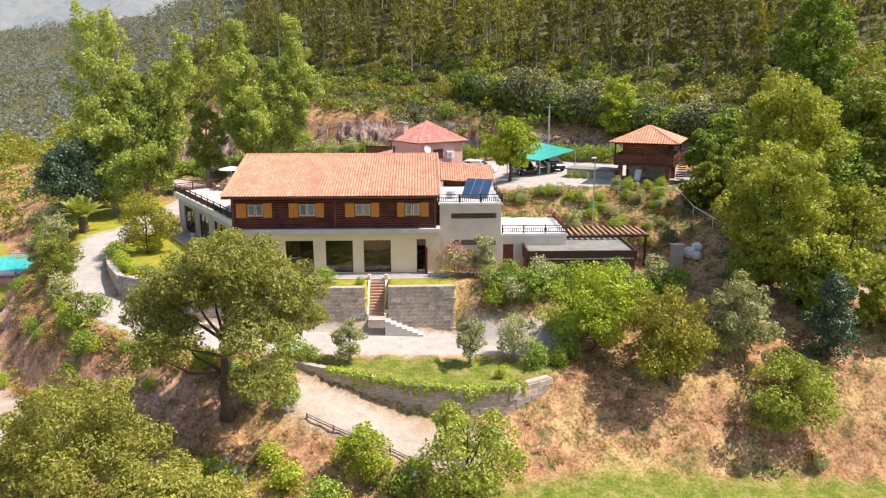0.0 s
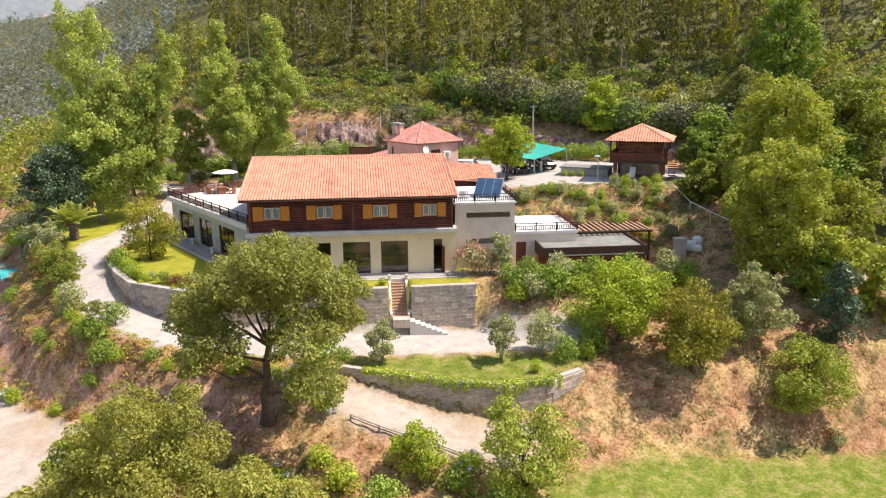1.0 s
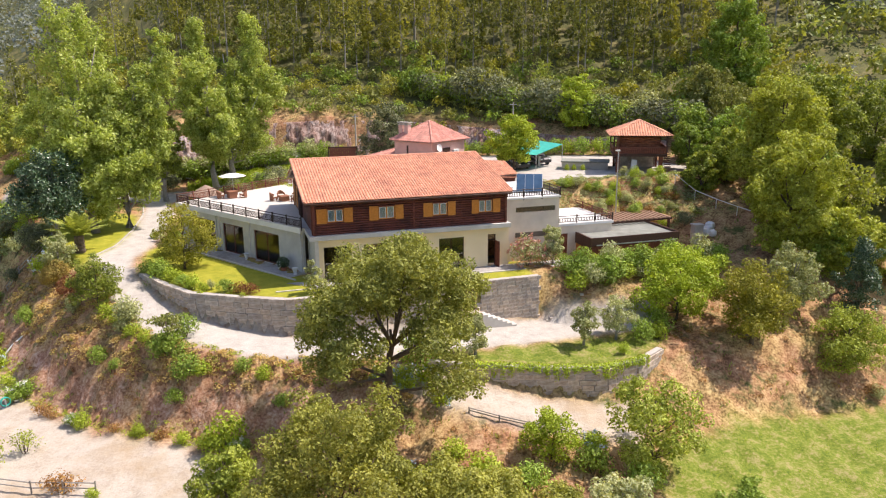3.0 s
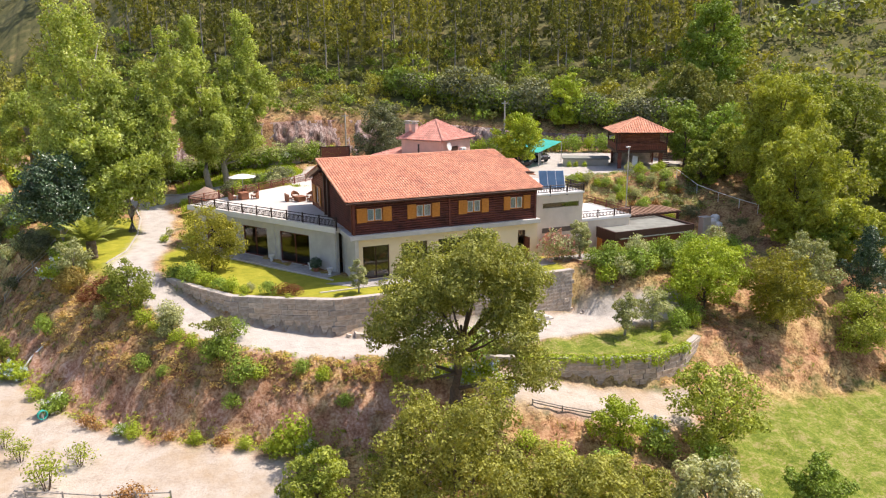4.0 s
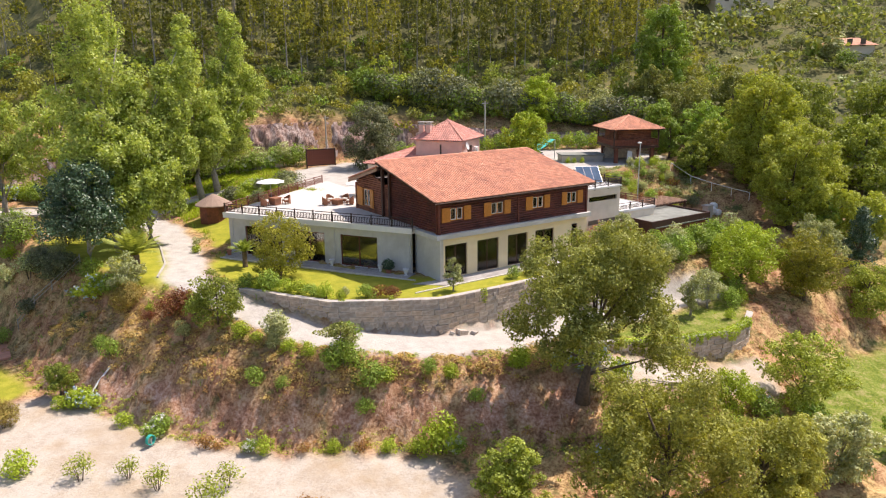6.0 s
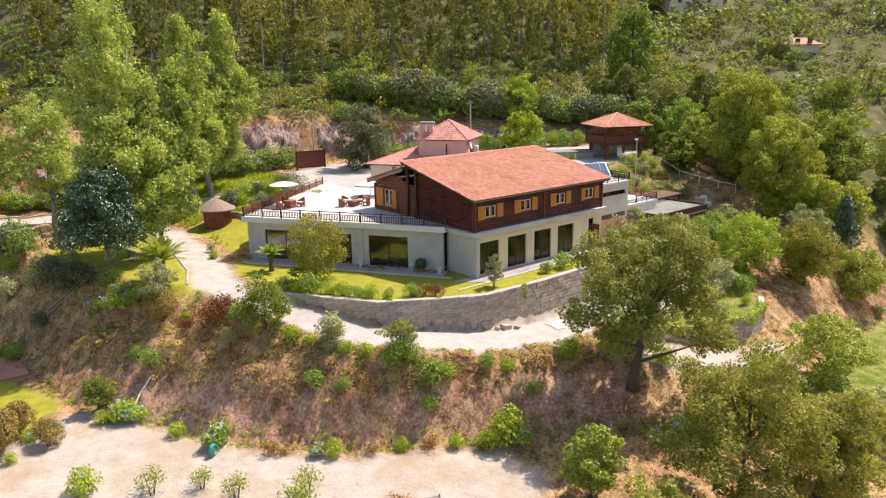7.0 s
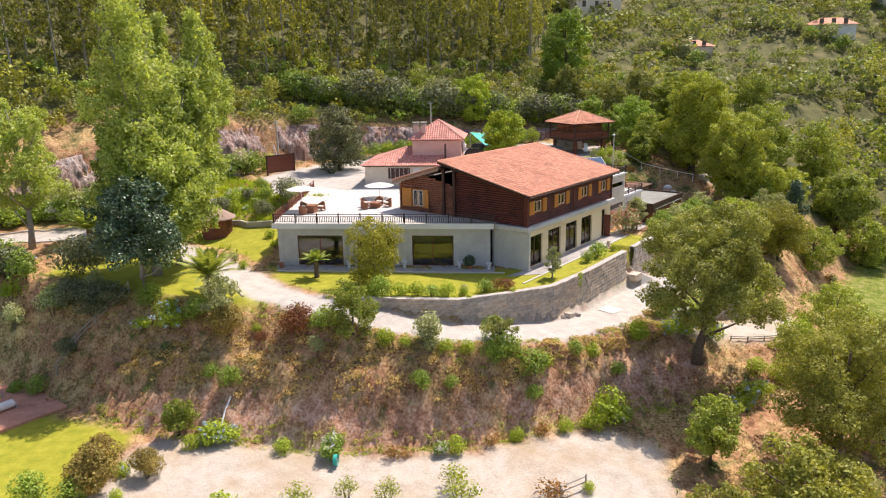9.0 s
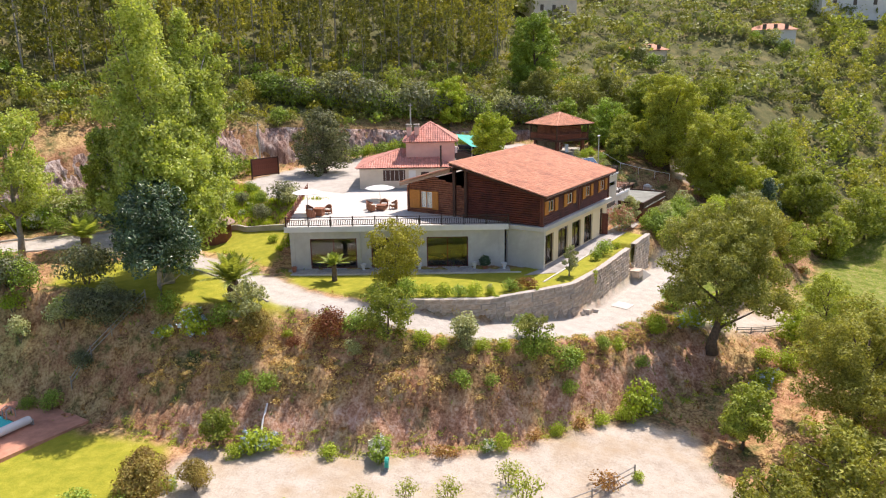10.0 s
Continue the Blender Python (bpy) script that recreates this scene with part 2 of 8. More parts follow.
L_BLUE = leafy("blue_white_petals", [(0.0, (0.30, 0.42, 0.66)), (0.5, (0.50, 0.60, 0.76)), (1.0, (0.78, 0.80, 0.80))], trans=0.15)
L_WHITE = leafy("white_petals", [(0.0, (0.60, 0.62, 0.55)), (0.5, (0.74, 0.74, 0.70)), (1.0, (0.80, 0.80, 0.78))], trans=0.15)
L_PINKFL = leafy("pink_petals", [(0.0, (0.58, 0.25, 0.23)), (0.5, (0.70, 0.38, 0.33)), (1.0, (0.76, 0.52, 0.45))], trans=0.2)

# Pale blue-grey leaves: the distance haze is painted into their colour.
L_FAR = leafy("haze_tinted_leaves", [(0.0, (0.215, 0.248, 0.252)), (0.5, (0.250, 0.283, 0.283)), (1.0, (0.290, 0.320, 0.312))], trans=0.35, gloss=0.0, rough=0.9)
def streaked_rock():
    """Cut rock with upright streaks of rust and pale mineral."""
    m, nt, b = nodes_of("bare_cut_rock")
    tc = nt.nodes.new("ShaderNodeTexCoord")
    mp = nt.nodes.new("ShaderNodeMapping")
    mp.inputs["Scale"].default_value = (1.0, 1.0, 0.13)
    nt.links.new(tc.outputs["Object"], mp.inputs[0])
    fields = []
    for sc in (2.4, 0.35):
        n = nt.nodes.new("ShaderNodeTexNoise")
        n.inputs["Scale"].default_value, n.inputs["Detail"].default_value, n.inputs["Roughness"].default_value = sc, 6, 0.65
        nt.links.new(mp.outputs[0], n.inputs["Vector"])
        fields.append(n.outputs[0])
    col = add_ramp(nt, fields[0], [(0.34, (0.15, 0.10, 0.085)), (0.48, (0.35, 0.27, 0.235)), (0.62, (0.55, 0.48, 0.44))])
    stain = add_ramp(nt, fields[1], [(0.42, (0.78, 0.58, 0.50)), (0.6, (1.0, 0.98, 0.97))])
    nt.links.new(add_mix(nt, 1.0, col, stain, "MULTIPLY"), b.inputs["Base Color"])
    b.inputs["Roughness"].default_value = 0.95
    add_bump(nt, b, fields[0], 1.0, 0.3)
    return m


M_ROCK = streaked_rock()


# ---- mesh helpers ----
def mesh_obj(name, verts, faces, material, parent=None, label="", smooth=False):
    me = bpy.data.meshes.new(name)
    me.from_pydata([tuple(v) for v in verts] if not isinstance(verts, np.ndarray) else verts.tolist(), [], faces if not isinstance(faces, np.ndarray) else faces.tolist())
    me.materials.append(material)
    if smooth:
        me.polygons.foreach_set("use_smooth", [True] * len(me.polygons))
    me.update()
    ob = new(name, me)
    if parent:
        ob.parent = parent
    return tagged(ob, label)


def part(name, bm, material, parent=None, label="", smooth=False):
    me = bpy.data.meshes.new(name)
    bm.to_mesh(me)
    bm.free()
    me.materials.append(material)
    if smooth:
        me.polygons.foreach_set("use_smooth", [True] * len(me.polygons))
    ob = new(name, me)
    if parent:
        ob.parent = parent
    return tagged(ob, label)


def again(ob, m, name=None):
    """One more piece on the same mesh, beside ob under the same thing."""
    o = ob.copy()
    scene.collection.objects.link(o)
    if name:
        o.name = name
    o.matrix_basis = m
    return o


def thing(name, m, label, category, group=""):
    e = new(name)
    e.matrix_basis = m
    e.empty_display_size = 0.2
    return tagged(e, label, category, group)


def box(bm, x0, x1, y0, y1, z0, z1, m=None, bevel=0.0):
    vs = [bm.verts.new((x, y, z)) for z in (z0, z1) for y in (y0, y1) for x in (x0, x1)]
    if m is not None:
        for v in vs:
            v.co = m @ v.co
    fs = [bm.faces.new([vs[i] for i in q]) for q in ((0, 2, 3, 1), (4, 5, 7, 6), (0, 1, 5, 4), (2, 6, 7, 3), (0, 4, 6, 2), (1, 3, 7, 5))]
    if bevel:
        bmesh.ops.bevel(bm, geom=list({e for f in fs for e in f.edges}), offset=bevel, segments=1, affect="EDGES")
    return vs


def boxes(*dims, m=None, bevel=0.0):
    bm = bmesh.new()
    for d in dims:
        box(bm, *d, m=m, bevel=bevel)
    return bm


def tube(bm, pts, radii, n=7, cap=True):
    """A tapered tube through points."""
    rings = []
    for i, p in enumerate(pts):
        p = Vector(p)
        a, b = Vector(pts[max(i - 1, 0)]), Vector(pts[min(i + 1, len(pts) - 1)])
        q = (b - a).to_track_quat("Z", "Y")
        rings.append([bm.verts.new(p + q @ Vector((radii[i] * math.cos(k * math.tau / n), radii[i] * math.sin(k * math.tau / n), 0))) for k in range(n)])
    for r, s in zip(rings, rings[1:]):
        for k in range(n):
            bm.faces.new((r[k], r[(k + 1) % n], s[(k + 1) % n], s[k]))
    if cap:
        bm.faces.new(rings[0][::-1])
        bm.faces.new(rings[-1])


def lathe(bm, profile, n=14, m=None):
    rings = []
    for r, z in profile:
        rings.append([bm.verts.new((r * math.cos(k * math.tau / n), r * math.sin(k * math.tau / n), z)) for k in range(n)])
    for a, b in zip(rings, rings[1:]):
        for k in range(n):
            bm.faces.new((a[k], a[(k + 1) % n], b[(k + 1) % n], b[k]))
    bm.faces.new(rings[0][::-1])
    bm.faces.new(rings[-1])
    if m is not None:
        for v in bm.verts:
            v.co = m @ v.co


def prism(bm, poly, z0, z1):
    lo = [bm.verts.new((x, y, z0)) for x, y in poly]
    hi = [bm.verts.new((x, y, z1)) for x, y in poly]
    n = len(poly)
    bm.faces.new(lo[::-1])
    bm.faces.new(hi)
    for i in range(n):
        bm.faces.new((lo[i], lo[(i + 1) % n], hi[(i + 1) % n], hi[i]))


# ---- ground ----
# Break lines of the land: x, y, z along each edge.
LAWN_RIM = [(-13.0, 8.6, -0.15), (-11.0, 4.5, 0.0), (-8.8, 0.9, 0.0), (-5.2, -1.4, 0.0), (-1.8, -3.2, 0.0), (3.0, -3.5, 0.0), (18.5, -3.2, 0.0)]
LAWN_FOOT = [(-13.4, 8.4, -0.3), (-11.4, 4.3, -1.0), (-9.15, 0.6, -1.7), (-5.45, -1.75, -2.3), (-1.95, -3.6, -2.7), (3.0, -3.9, -3.1), (18.6, -3.6, -3.7)]
ROAD_RIM = [(-18.6, 15.0, 0.15), (-17.6, 10.0, -0.5), (-15.6, 4.0, -1.3), (-12.3, -2.0, -2.05), (-8.5, -5.0, -2.5), (-4.5, -7.3, -2.95), (1.0, -8.8, -3.3), (5.5, -9.2, -3.5)]
BANK_FOOT = [(-28.8, 24.0, -7.0), (-28.4, 18.0, -7.0), (-27.3, 14.0, -7.1), (-25.0, 9.6, -7.2), (-21.5, 2.4, -7.4), (-16.4, -3.5, -7.5), (-12.0, -6.8, -7.5), (-4.0, -11.5, -7.6), (3.0, -16.5, -7.8), (10.0, -20.5, -8.0), (20.0, -22.0, -8.3)]
WALL2_RIM = [(7.3, -9.6, -3.6), (11.0, -11.0, -3.8), (15.0, -12.6, -3.9), (19.0, -13.8, -3.9), (22.0, -13.4, -3.9), (24.5, -12.0, -3.9)]
WALL2_FOOT = [(7.1, -9.95, -3.9), (10.85, -11.35, -4.9), (14.9, -12.95, -5.7), (19.0, -14.2, -6.1), (22.2, -13.75, -5.7), (24.8, -12.3, -4.7)]
LOW_PATH = [(4.0, -11.0, -3.9), (8.5, -14.0, -5.3), (14.0, -16.8, -6.3), (20.0, -18.3, -7.2)]
EAST_RIM = [(28.0, -12.0, -4.2), (34.0, -12.4, -4.2), (42.0, -12.4, -3.9), (60.0, -12.0, -3.0)]
EAST_FOOT = [(26.0, -17.3, -7.6), (32.0, -16.8, -8.1), (41.0, -16.8, -8.7), (60.0, -17.0, -9.0)]
EAST_DRIVE = [(19.5, -5.5, -3.7), (24.0, -7.5, -3.6), (30.0, -7.5, -3.0), (36.0, -5.0, -1.2), (40.0, -4.0, -0.4), (47.0, -3.0, 0.9), (56.0, -2.0, 1.6)]
PLATEAU = [(19.2, -2.0, 0.0), (24.0, -3.4, -0.1), (35.0, -3.2, -0.4), (37.5, 2.0, -0.5), (36.5, 4.6, -0.3), (29.0, 5.0, 0.0), (23.5, 8.5, 2.6)]
COURT_RIM = [(23.0, 13.0, 4.9), (27.0, 11.6, 5.2), (33.0, 11.0, 5.4), (39.5, 10.0, 5.4), (44.5, 11.0, 5.4), (47.0, 16.0, 5.6), (45.0, 22.0, 5.8), (30.0, 27.0, 5.4)]
NORTH_RIM = [(-20.6, 18.0, 0.2), (-22.0, 22.0, 0.3), (-25.0, 29.0, 0.5), (-29.0, 38.0, 0.7)]
NORTH_FOOT = [(-30.6, 31.0, -7.0), (-38.0, 41.0, -6.8), (-48.0, 48.0, -6.5)]
GARDEN = [(-11.0, 21.0, 0.1), (-11.5, 26.0, 0.4), (-10.0, 33.0, 0.5), (-8.0, 31.0, 0.8), (-12.0, 42.0, 0.7), (-2.4, 39.6, 2.6), (-21.0, 48.0, 0.9), (-32.0, 51.0, 1.2), (-6.0, 30.0, 1.2), (-4.0, 27.0, 1.2), (-0.5, 33.0, 3.6)]
PARKING = [(1.0, 27.0, 3.8), (4.0, 34.0, 3.9), (7.0, 42.0, 4.0), (14.0, 36.0, 4.1), (20.0, 43.0, 4.3), (24.0, 30.0, 4.8), (9.0, 27.0, 4.1), (12.0, 17.0, 3.9), (19.0, 15.0, 4.2)]
UNDER = [(-0.2, 4.6, 0.0), (-9.8, 19.8, 0.0), (-2.0, 21.0, 0.0), (6.0, 12.0, 0.0), (17.0, 9.0, 0.0), (22.5, 7.0, 0.0)]
CUT_FOOT = [(-30.0, 57.0, 1.5), (-14.0, 54.0, 2.5), (-2.0, 51.5, 3.6), (8.0, 49.0, 4.2), (20.0, 46.5, 4.6), (30.0, 39.5, 5.3), (38.0, 33.0, 5.7), (49.0, 24.0, 6.2)]
CUT_RIM = [(-31.0, 60.0, 5.0), (-14.0, 57.0, 7.5), (-2.0, 54.5, 9.5), (8.0, 52.0, 10.0), (20.0, 49.5, 9.8), (30.5, 42.0, 8.8), (39.0, 35.0, 8.0), (50.0, 26.0, 7.6)]
YARD = [(-40.0, 12.0, -7.6), (-30.0, -8.0, -8.0), (-18.0, -14.0, -8.2), (-6.0, -19.0, -8.4), (6.0, -28.0, -8.8), (22.0, -32.0, -9.3), (45.0, -32.0, -10.0), (-42.0, 30.0, -7.0), (-30.0, -40.0, -10.0), (10.0, -70.0, -13.0)]
HILL = [(-40.0, 75.0, 4.0), (-36.0, 110.0, 8.0), (-14.0, 112.0, 27.0), (-10.0, 100.0, 30.0), (20.0, 90.0, 29.0), (50.0, 70.0, 26.0), (75.0, 45.0, 20.0), (64.0, 24.0, 10.0), (70.0, 3.0, 6.0), (80.0, -15.0, -2.0), (110.0, 38.0, 24.0), (115.0, 0.0, 15.0), (170.0, 70.0, 52.0), (170.0, -30.0, 26.0), (260.0, 20.0, 62.0), (0.0, 180.0, 66.0), (90.0, 150.0, 70.0), (-60.0, 220.0, 16.0), (-20.0, 200.0, 58.0), (220.0, 200.0, 120.0), (50.0, 320.0, 130.0)]
FAR = [(-70.0, 60.0, -4.0), (-90.0, 0.0, -12.0), (-80.0, -90.0, -20.0), (-75.0, 130.0, -4.0), (-150.0, 200.0, -25.0), (-120.0, 320.0, 10.0), (-300.0, 100.0, -50.0), (-260.0, 500.0, 20.0), (120.0, -90.0, -16.0), (300.0, -150.0, 10.0), (0.0, -300.0, -30.0), (-60.0, 560.0, 130.0), (400.0, 300.0, 180.0), (420.0, 0.0, 90.0)]
CORNERS = [(-1500.0, -1500.0, -60.0), (1500.0, -1500.0, -20.0), (1500.0, 1500.0, 260.0), (-1500.0, 1500.0, 120.0), (0.0, 1500.0, 250.0), (-1500.0, 0.0, -60.0), (1500.0, 0.0, 160.0)]
BANK_EDGE = [(-24.0, 15.4, -3.0), (-21.7, 9.8, -3.5), (-18.8, 3.1, -4.0), (-14.6, -2.8, -4.4), (-10.4, -6.0, -4.7), (-5.9, -8.7, -5.0)]
LINES = [BANK_EDGE, LAWN_RIM, LAWN_FOOT, ROAD_RIM, BANK_FOOT, WALL2_RIM, WALL2_FOOT, LOW_PATH, EAST_RIM, EAST_FOOT, EAST_DRIVE, COURT_RIM, NORTH_RIM, NORTH_FOOT, CUT_FOOT, CUT_RIM]
SPOTS = [PLATEAU, GARDEN, PARKING, UNDER, YARD, HILL, FAR, CORNERS]


def fine(line, step=1.2):
    out = []
    for a, b in zip(line, line[1:]):
        n = max(1, int((Vector(b) - Vector(a)).length / step))
        out += [tuple(Vector(a).lerp(Vector(b), k / n)) for k in range(n)]
    return out + [line[-1]]


def axis(lo, hi, step, far_lo, far_hi):
    mid = list(np.arange(lo, hi, step))
    left, right, s = [], [], step
    x = lo
    while x > far_lo:
        s *= 1.14
        x -= s
        left.append(x)
    x, s = mid[-1], step
    while x < far_hi:
        s *= 1.14
        x += s
        right.append(x)
    return np.array(left[::-1] + mid + right)


from mathutils.geometry import delaunay_2d_cdt
pts3 = [p for line in LINES for p in fine(line)] + [p for s in SPOTS for p in s]
tri_v, _, tri_f, tri_o, _, _ = delaunay_2d_cdt([Vector(p[:2]) for p in pts3], [], [], 0, 1e-4)
tv = np.array([(*v, np.mean([pts3[k][2] for k in o]) if o else 0.0) for v, o in zip(tri_v, tri_o)])
GX, GY = axis(-46, 62, 0.45, -1450, 1450), axis(-36, 62, 0.45, -1450, 1450)
GZ = np.zeros((len(GY), len(GX)))
for a, b, c in tri_f:
    A, B, C = tv[a], tv[b], tv[c]
    den = (B[1] - C[1]) * (A[0] - C[0]) + (C[0] - B[0]) * (A[1] - C[1])
    if abs(den) < 1e-9:
        continue
    i0, i1 = np.searchsorted(GX, min(A[0], B[0], C[0]) - 1e-6), np.searchsorted(GX, max(A[0], B[0], C[0]) + 1e-6)
    j0, j1 = np.searchsorted(GY, min(A[1], B[1], C[1]) - 1e-6), np.searchsorted(GY, max(A[1], B[1], C[1]) + 1e-6)
    if i0 == i1 or j0 == j1:
        continue
    xx, yy = np.meshgrid(GX[i0:i1], GY[j0:j1])
    wa = ((B[1] - C[1]) * (xx - C[0]) + (C[0] - B[0]) * (yy - C[1])) / den
    wb = ((C[1] - A[1]) * (xx - C[0]) + (A[0] - C[0]) * (yy - C[1])) / den
    wc = 1 - wa - wb
    ok = (wa > -1e-6) & (wb > -1e-6) & (wc > -1e-6)
    GZ[j0:j1, i0:i1][ok] = (wa * A[2] + wb * B[2] + wc * C[2])[ok]


def fbm(x, y, scale, seed=0, octaves=4):
    """Smooth random relief of about -1 to 1, on arrays."""
    rng = np.random.RandomState(seed)
    out, amp = 0, 0.5
    for _ in range(octaves):
        for _ in range(4):
            ang, ph = rng.uniform(0, math.tau), rng.uniform(0, math.tau)
            out = out + amp * 0.5 * np.sin((x * math.cos(ang) + y * math.sin(ang)) * math.tau / scale * rng.uniform(0.7, 1.3) + ph)
        scale, amp = scale * 0.47, amp * 0.55
    return out


XX, YY = np.meshgrid(GX, GY)


def inside(poly, x=None, y=None):
    x, y = (XX, YY) if x is None else (x, y)
    r = np.zeros(np.shape(x), bool)
    for (ax, ay), (bx, by) in zip(poly, poly[1:] + poly[:1]):
        r ^= ((ay > y) != (by > y)) & (x < (bx - ax) * (y - ay) / (by - ay + 1e-12) + ax)
    return r


LAWN = [p[:2] for p in LAWN_RIM] + [(18.5, 2.0), (0.5, 2.0), (-0.6, 4.0), (-11.0, 20.4), (-13.2, 17.0), (-13.6, 12.0)]
NLAWN = [(-18.4, 12.4), (-16.8, 13.0), (-16.4, 17.5), (-14.8, 21.5), (-14.6, 26.0), (-16.0, 33.0), (-20.0, 38.0), (-25.0, 33.0), (-22.4, 22.0), (-20.6, 17.5)]
HUTLAWN = [(-11.0, 22.0), (-10.4, 27.5), (-10.8, 34.6), (-6.2, 34.8), (-5.4, 30.5), (-2.8, 27.0)]
POOLLAWN = [(-28.2, 14.6), (-29.4, 18.4), (-31.0, 24.0), (-33.6, 31.0), (-44.0, 44.0), (-60.0, 40.0), (-50.0, 12.0), (-33.0, 11.0)]
DUST = [(-27.6, 13.2), (-25.0, 8.6), (-21.6, 1.6), (-17.0, -4.2), (-12.0, -8.0), (-8.0, -10.8), (-7.0, -14.5), (-12.0, -18.0), (-11.0, -24.0), (-26.0, -40.0), (-46.0, -20.0), (-44.0, 4.0), (-34.0, 10.0)]
TERRACE2 = [p[:2] for p in WALL2_RIM] + [(27.0, -9.0), (18.0, -8.6), (8.0, -8.9)]
FIELD = [(21.0, -19.5), (26.0, -17.6), (32.0, -17.4), (60.0, -17.8), (90.0, -40.0), (20.0, -60.0), (17.0, -24.0)]
FORECOURT = [(19.0, -3.8), (3.0, -4.0), (-2.0, -3.7), (-5.6, -1.9), (-9.4, 0.4), (-11.7, 4.2), (-13.7, 8.3), (-14.4, 13.0), (-13.0, 19.0), (-12.2, 25.0), (-11.6, 33.0), (-12.6, 40.0), (-9.0, 40.5), (-2.0, 38.4), (-1.5, 40.6), (-11.0, 44.0), (-20.0, 49.6), (-34.0, 53.0), (-34.0, 50.0), (-21.0, 46.4), (-15.6, 41.0), (-15.0, 33.0), (-15.4, 25.0), (-16.4, 19.0), (-18.0, 15.0), (-17.2, 10.0), (-15.2, 4.2), (-12.0, -1.7), (-8.3, -4.6), (-4.4, -6.9), (1.0, -8.3), (8.0, -8.4), (20.0, -8.2), (26.0, -9.0), (28.0, -6.4), (22.0, -5.2)]
COURTS = [(1.5, 27.5), (-0.5, 34.0), (4.0, 38.5), (6.5, 43.5), (22.0, 44.5), (30.0, 37.0), (44.0, 24.5), (46.0, 15.0), (40.0, 11.2), (27.0, 12.6), (24.0, 15.0), (14.0, 16.0), (6.0, 22.0)]
LOWPATH = [(4.6, -9.4), (7.0, -10.4), (10.8, -11.9), (14.9, -13.6), (19.0, -14.9), (21.5, -15.4), (19.0, -19.0), (13.5, -17.2), (8.0, -14.3), (3.6, -11.2)]
PATIO = [(44.0, -5.0), (50.0, -6.0), (56.0, -1.0), (52.0, 4.0), (46.0, 1.0)]


def soft(mask, n=1):
    m = mask.astype(float)
    for _ in range(n):
        m[1:-1, 1:-1] = (m[1:-1, 1:-1] * 2 + m[:-2, 1:-1] + m[2:, 1:-1] + m[1:-1, :-2] + m[1:-1, 2:]) / 6
    return m


jx, jy = fbm(XX, YY, 2.2, 3) * 0.35, fbm(XX, YY, 2.2, 4) * 0.35
wild = lambda poly, k=1.0: inside(poly, XX + jx * k, YY + jy * k)
lawn = soft(wild(LAWN, 0.3) | wild(NLAWN, 0.6) | wild(HUTLAWN, 0.3) | wild(POOLLAWN, 0.6))
meadow = soft(wild(FIELD, 3.0) | wild(TERRACE2, 0.8), 2)
dust = soft(wild(DUST, 2.0) | wild(LOWPATH, 1.0) | wild(PATIO, 1.5), 2)
paved = soft(wild(FORECOURT, 0.35) | wild(COURTS, 0.4))
near = np.exp(-np.maximum(0, np.hypot(XX - 5, YY - 5) - 60) / 40)
grass_floor = np.clip(lawn + paved, 0, 1)
GZ[(XX > 11.7) & (XX < 13.3) & (YY > -4.1) & (YY < -0.95)] = -2.7
rough = (1 - grass_floor) * (0.25 + 0.75 * (1 - dust))
GZ += rough * (0.2 * fbm(XX, YY, 3.0, 7) + 0.07 * fbm(XX, YY, 1.3, 8))
gy_, gx_ = np.gradient(GZ, GY, GX)
steep = np.clip((np.hypot(gx_, gy_) - 0.4) / 0.3, 0, 1) * rough * (XX < 12) * (XX > -34) * (YY < 30)
GZ += soft(steep, 2) * (0.44 * fbm(XX, YY, 2.6, 17) + 0.28 * fbm(XX, YY, 1.3, 18, 2))
GZ += (1 - near) * (2.0 * fbm(XX, YY, 40.0, 9) + 6.0 * (np.hypot(XX, YY) > 200) * fbm(XX, YY, 180.0, 10))


def h(x, y):
    """Height of the ground at x, y."""
    x, y = np.asarray(x, float), np.asarray(y, float)
    i = np.clip(np.searchsorted(GX, x) - 1, 0, len(GX) - 2)
    j = np.clip(np.searchsorted(GY, y) - 1, 0, len(GY) - 2)
    u, v = (x - GX[i]) / (GX[i + 1] - GX[i]), (y - GY[j]) / (GY[j + 1] - GY[j])
    return (GZ[j, i] * (1 - u) + GZ[j, i + 1] * u) * (1 - v) + (GZ[j + 1, i] * (1 - u) + GZ[j + 1, i + 1] * u) * v


upslope = (XX - 8) * 0.42 + (YY - 51) * 0.9
wooded = np.clip((upslope - 1.5) / 4, 0, 1) * (YY > 20) + np.clip((np.hypot(XX - 5, YY - 5) - 95) / 40, 0, 1)
wooded = np.clip(np.maximum(wooded, np.maximum(np.clip((XX - 50) / 5, 0, 1) * (YY > -13), np.clip((XX - 62) / 6, 0, 1) * (YY > -40))), 0, 1)


# freshly cut soil on the steep foot of the drive bank
raw = soft((GZ < -4.7 + 0.7 * fbm(XX, YY, 4.0, 51)) & (GZ > -7.35) & (XX < 4) & (XX > -30) & (YY < 16) & (YY > -14) & (steep > 0.25), 2) * np.clip(0.75 + 0.6 * fbm(XX, YY, 3.0, 52), 0, 1)


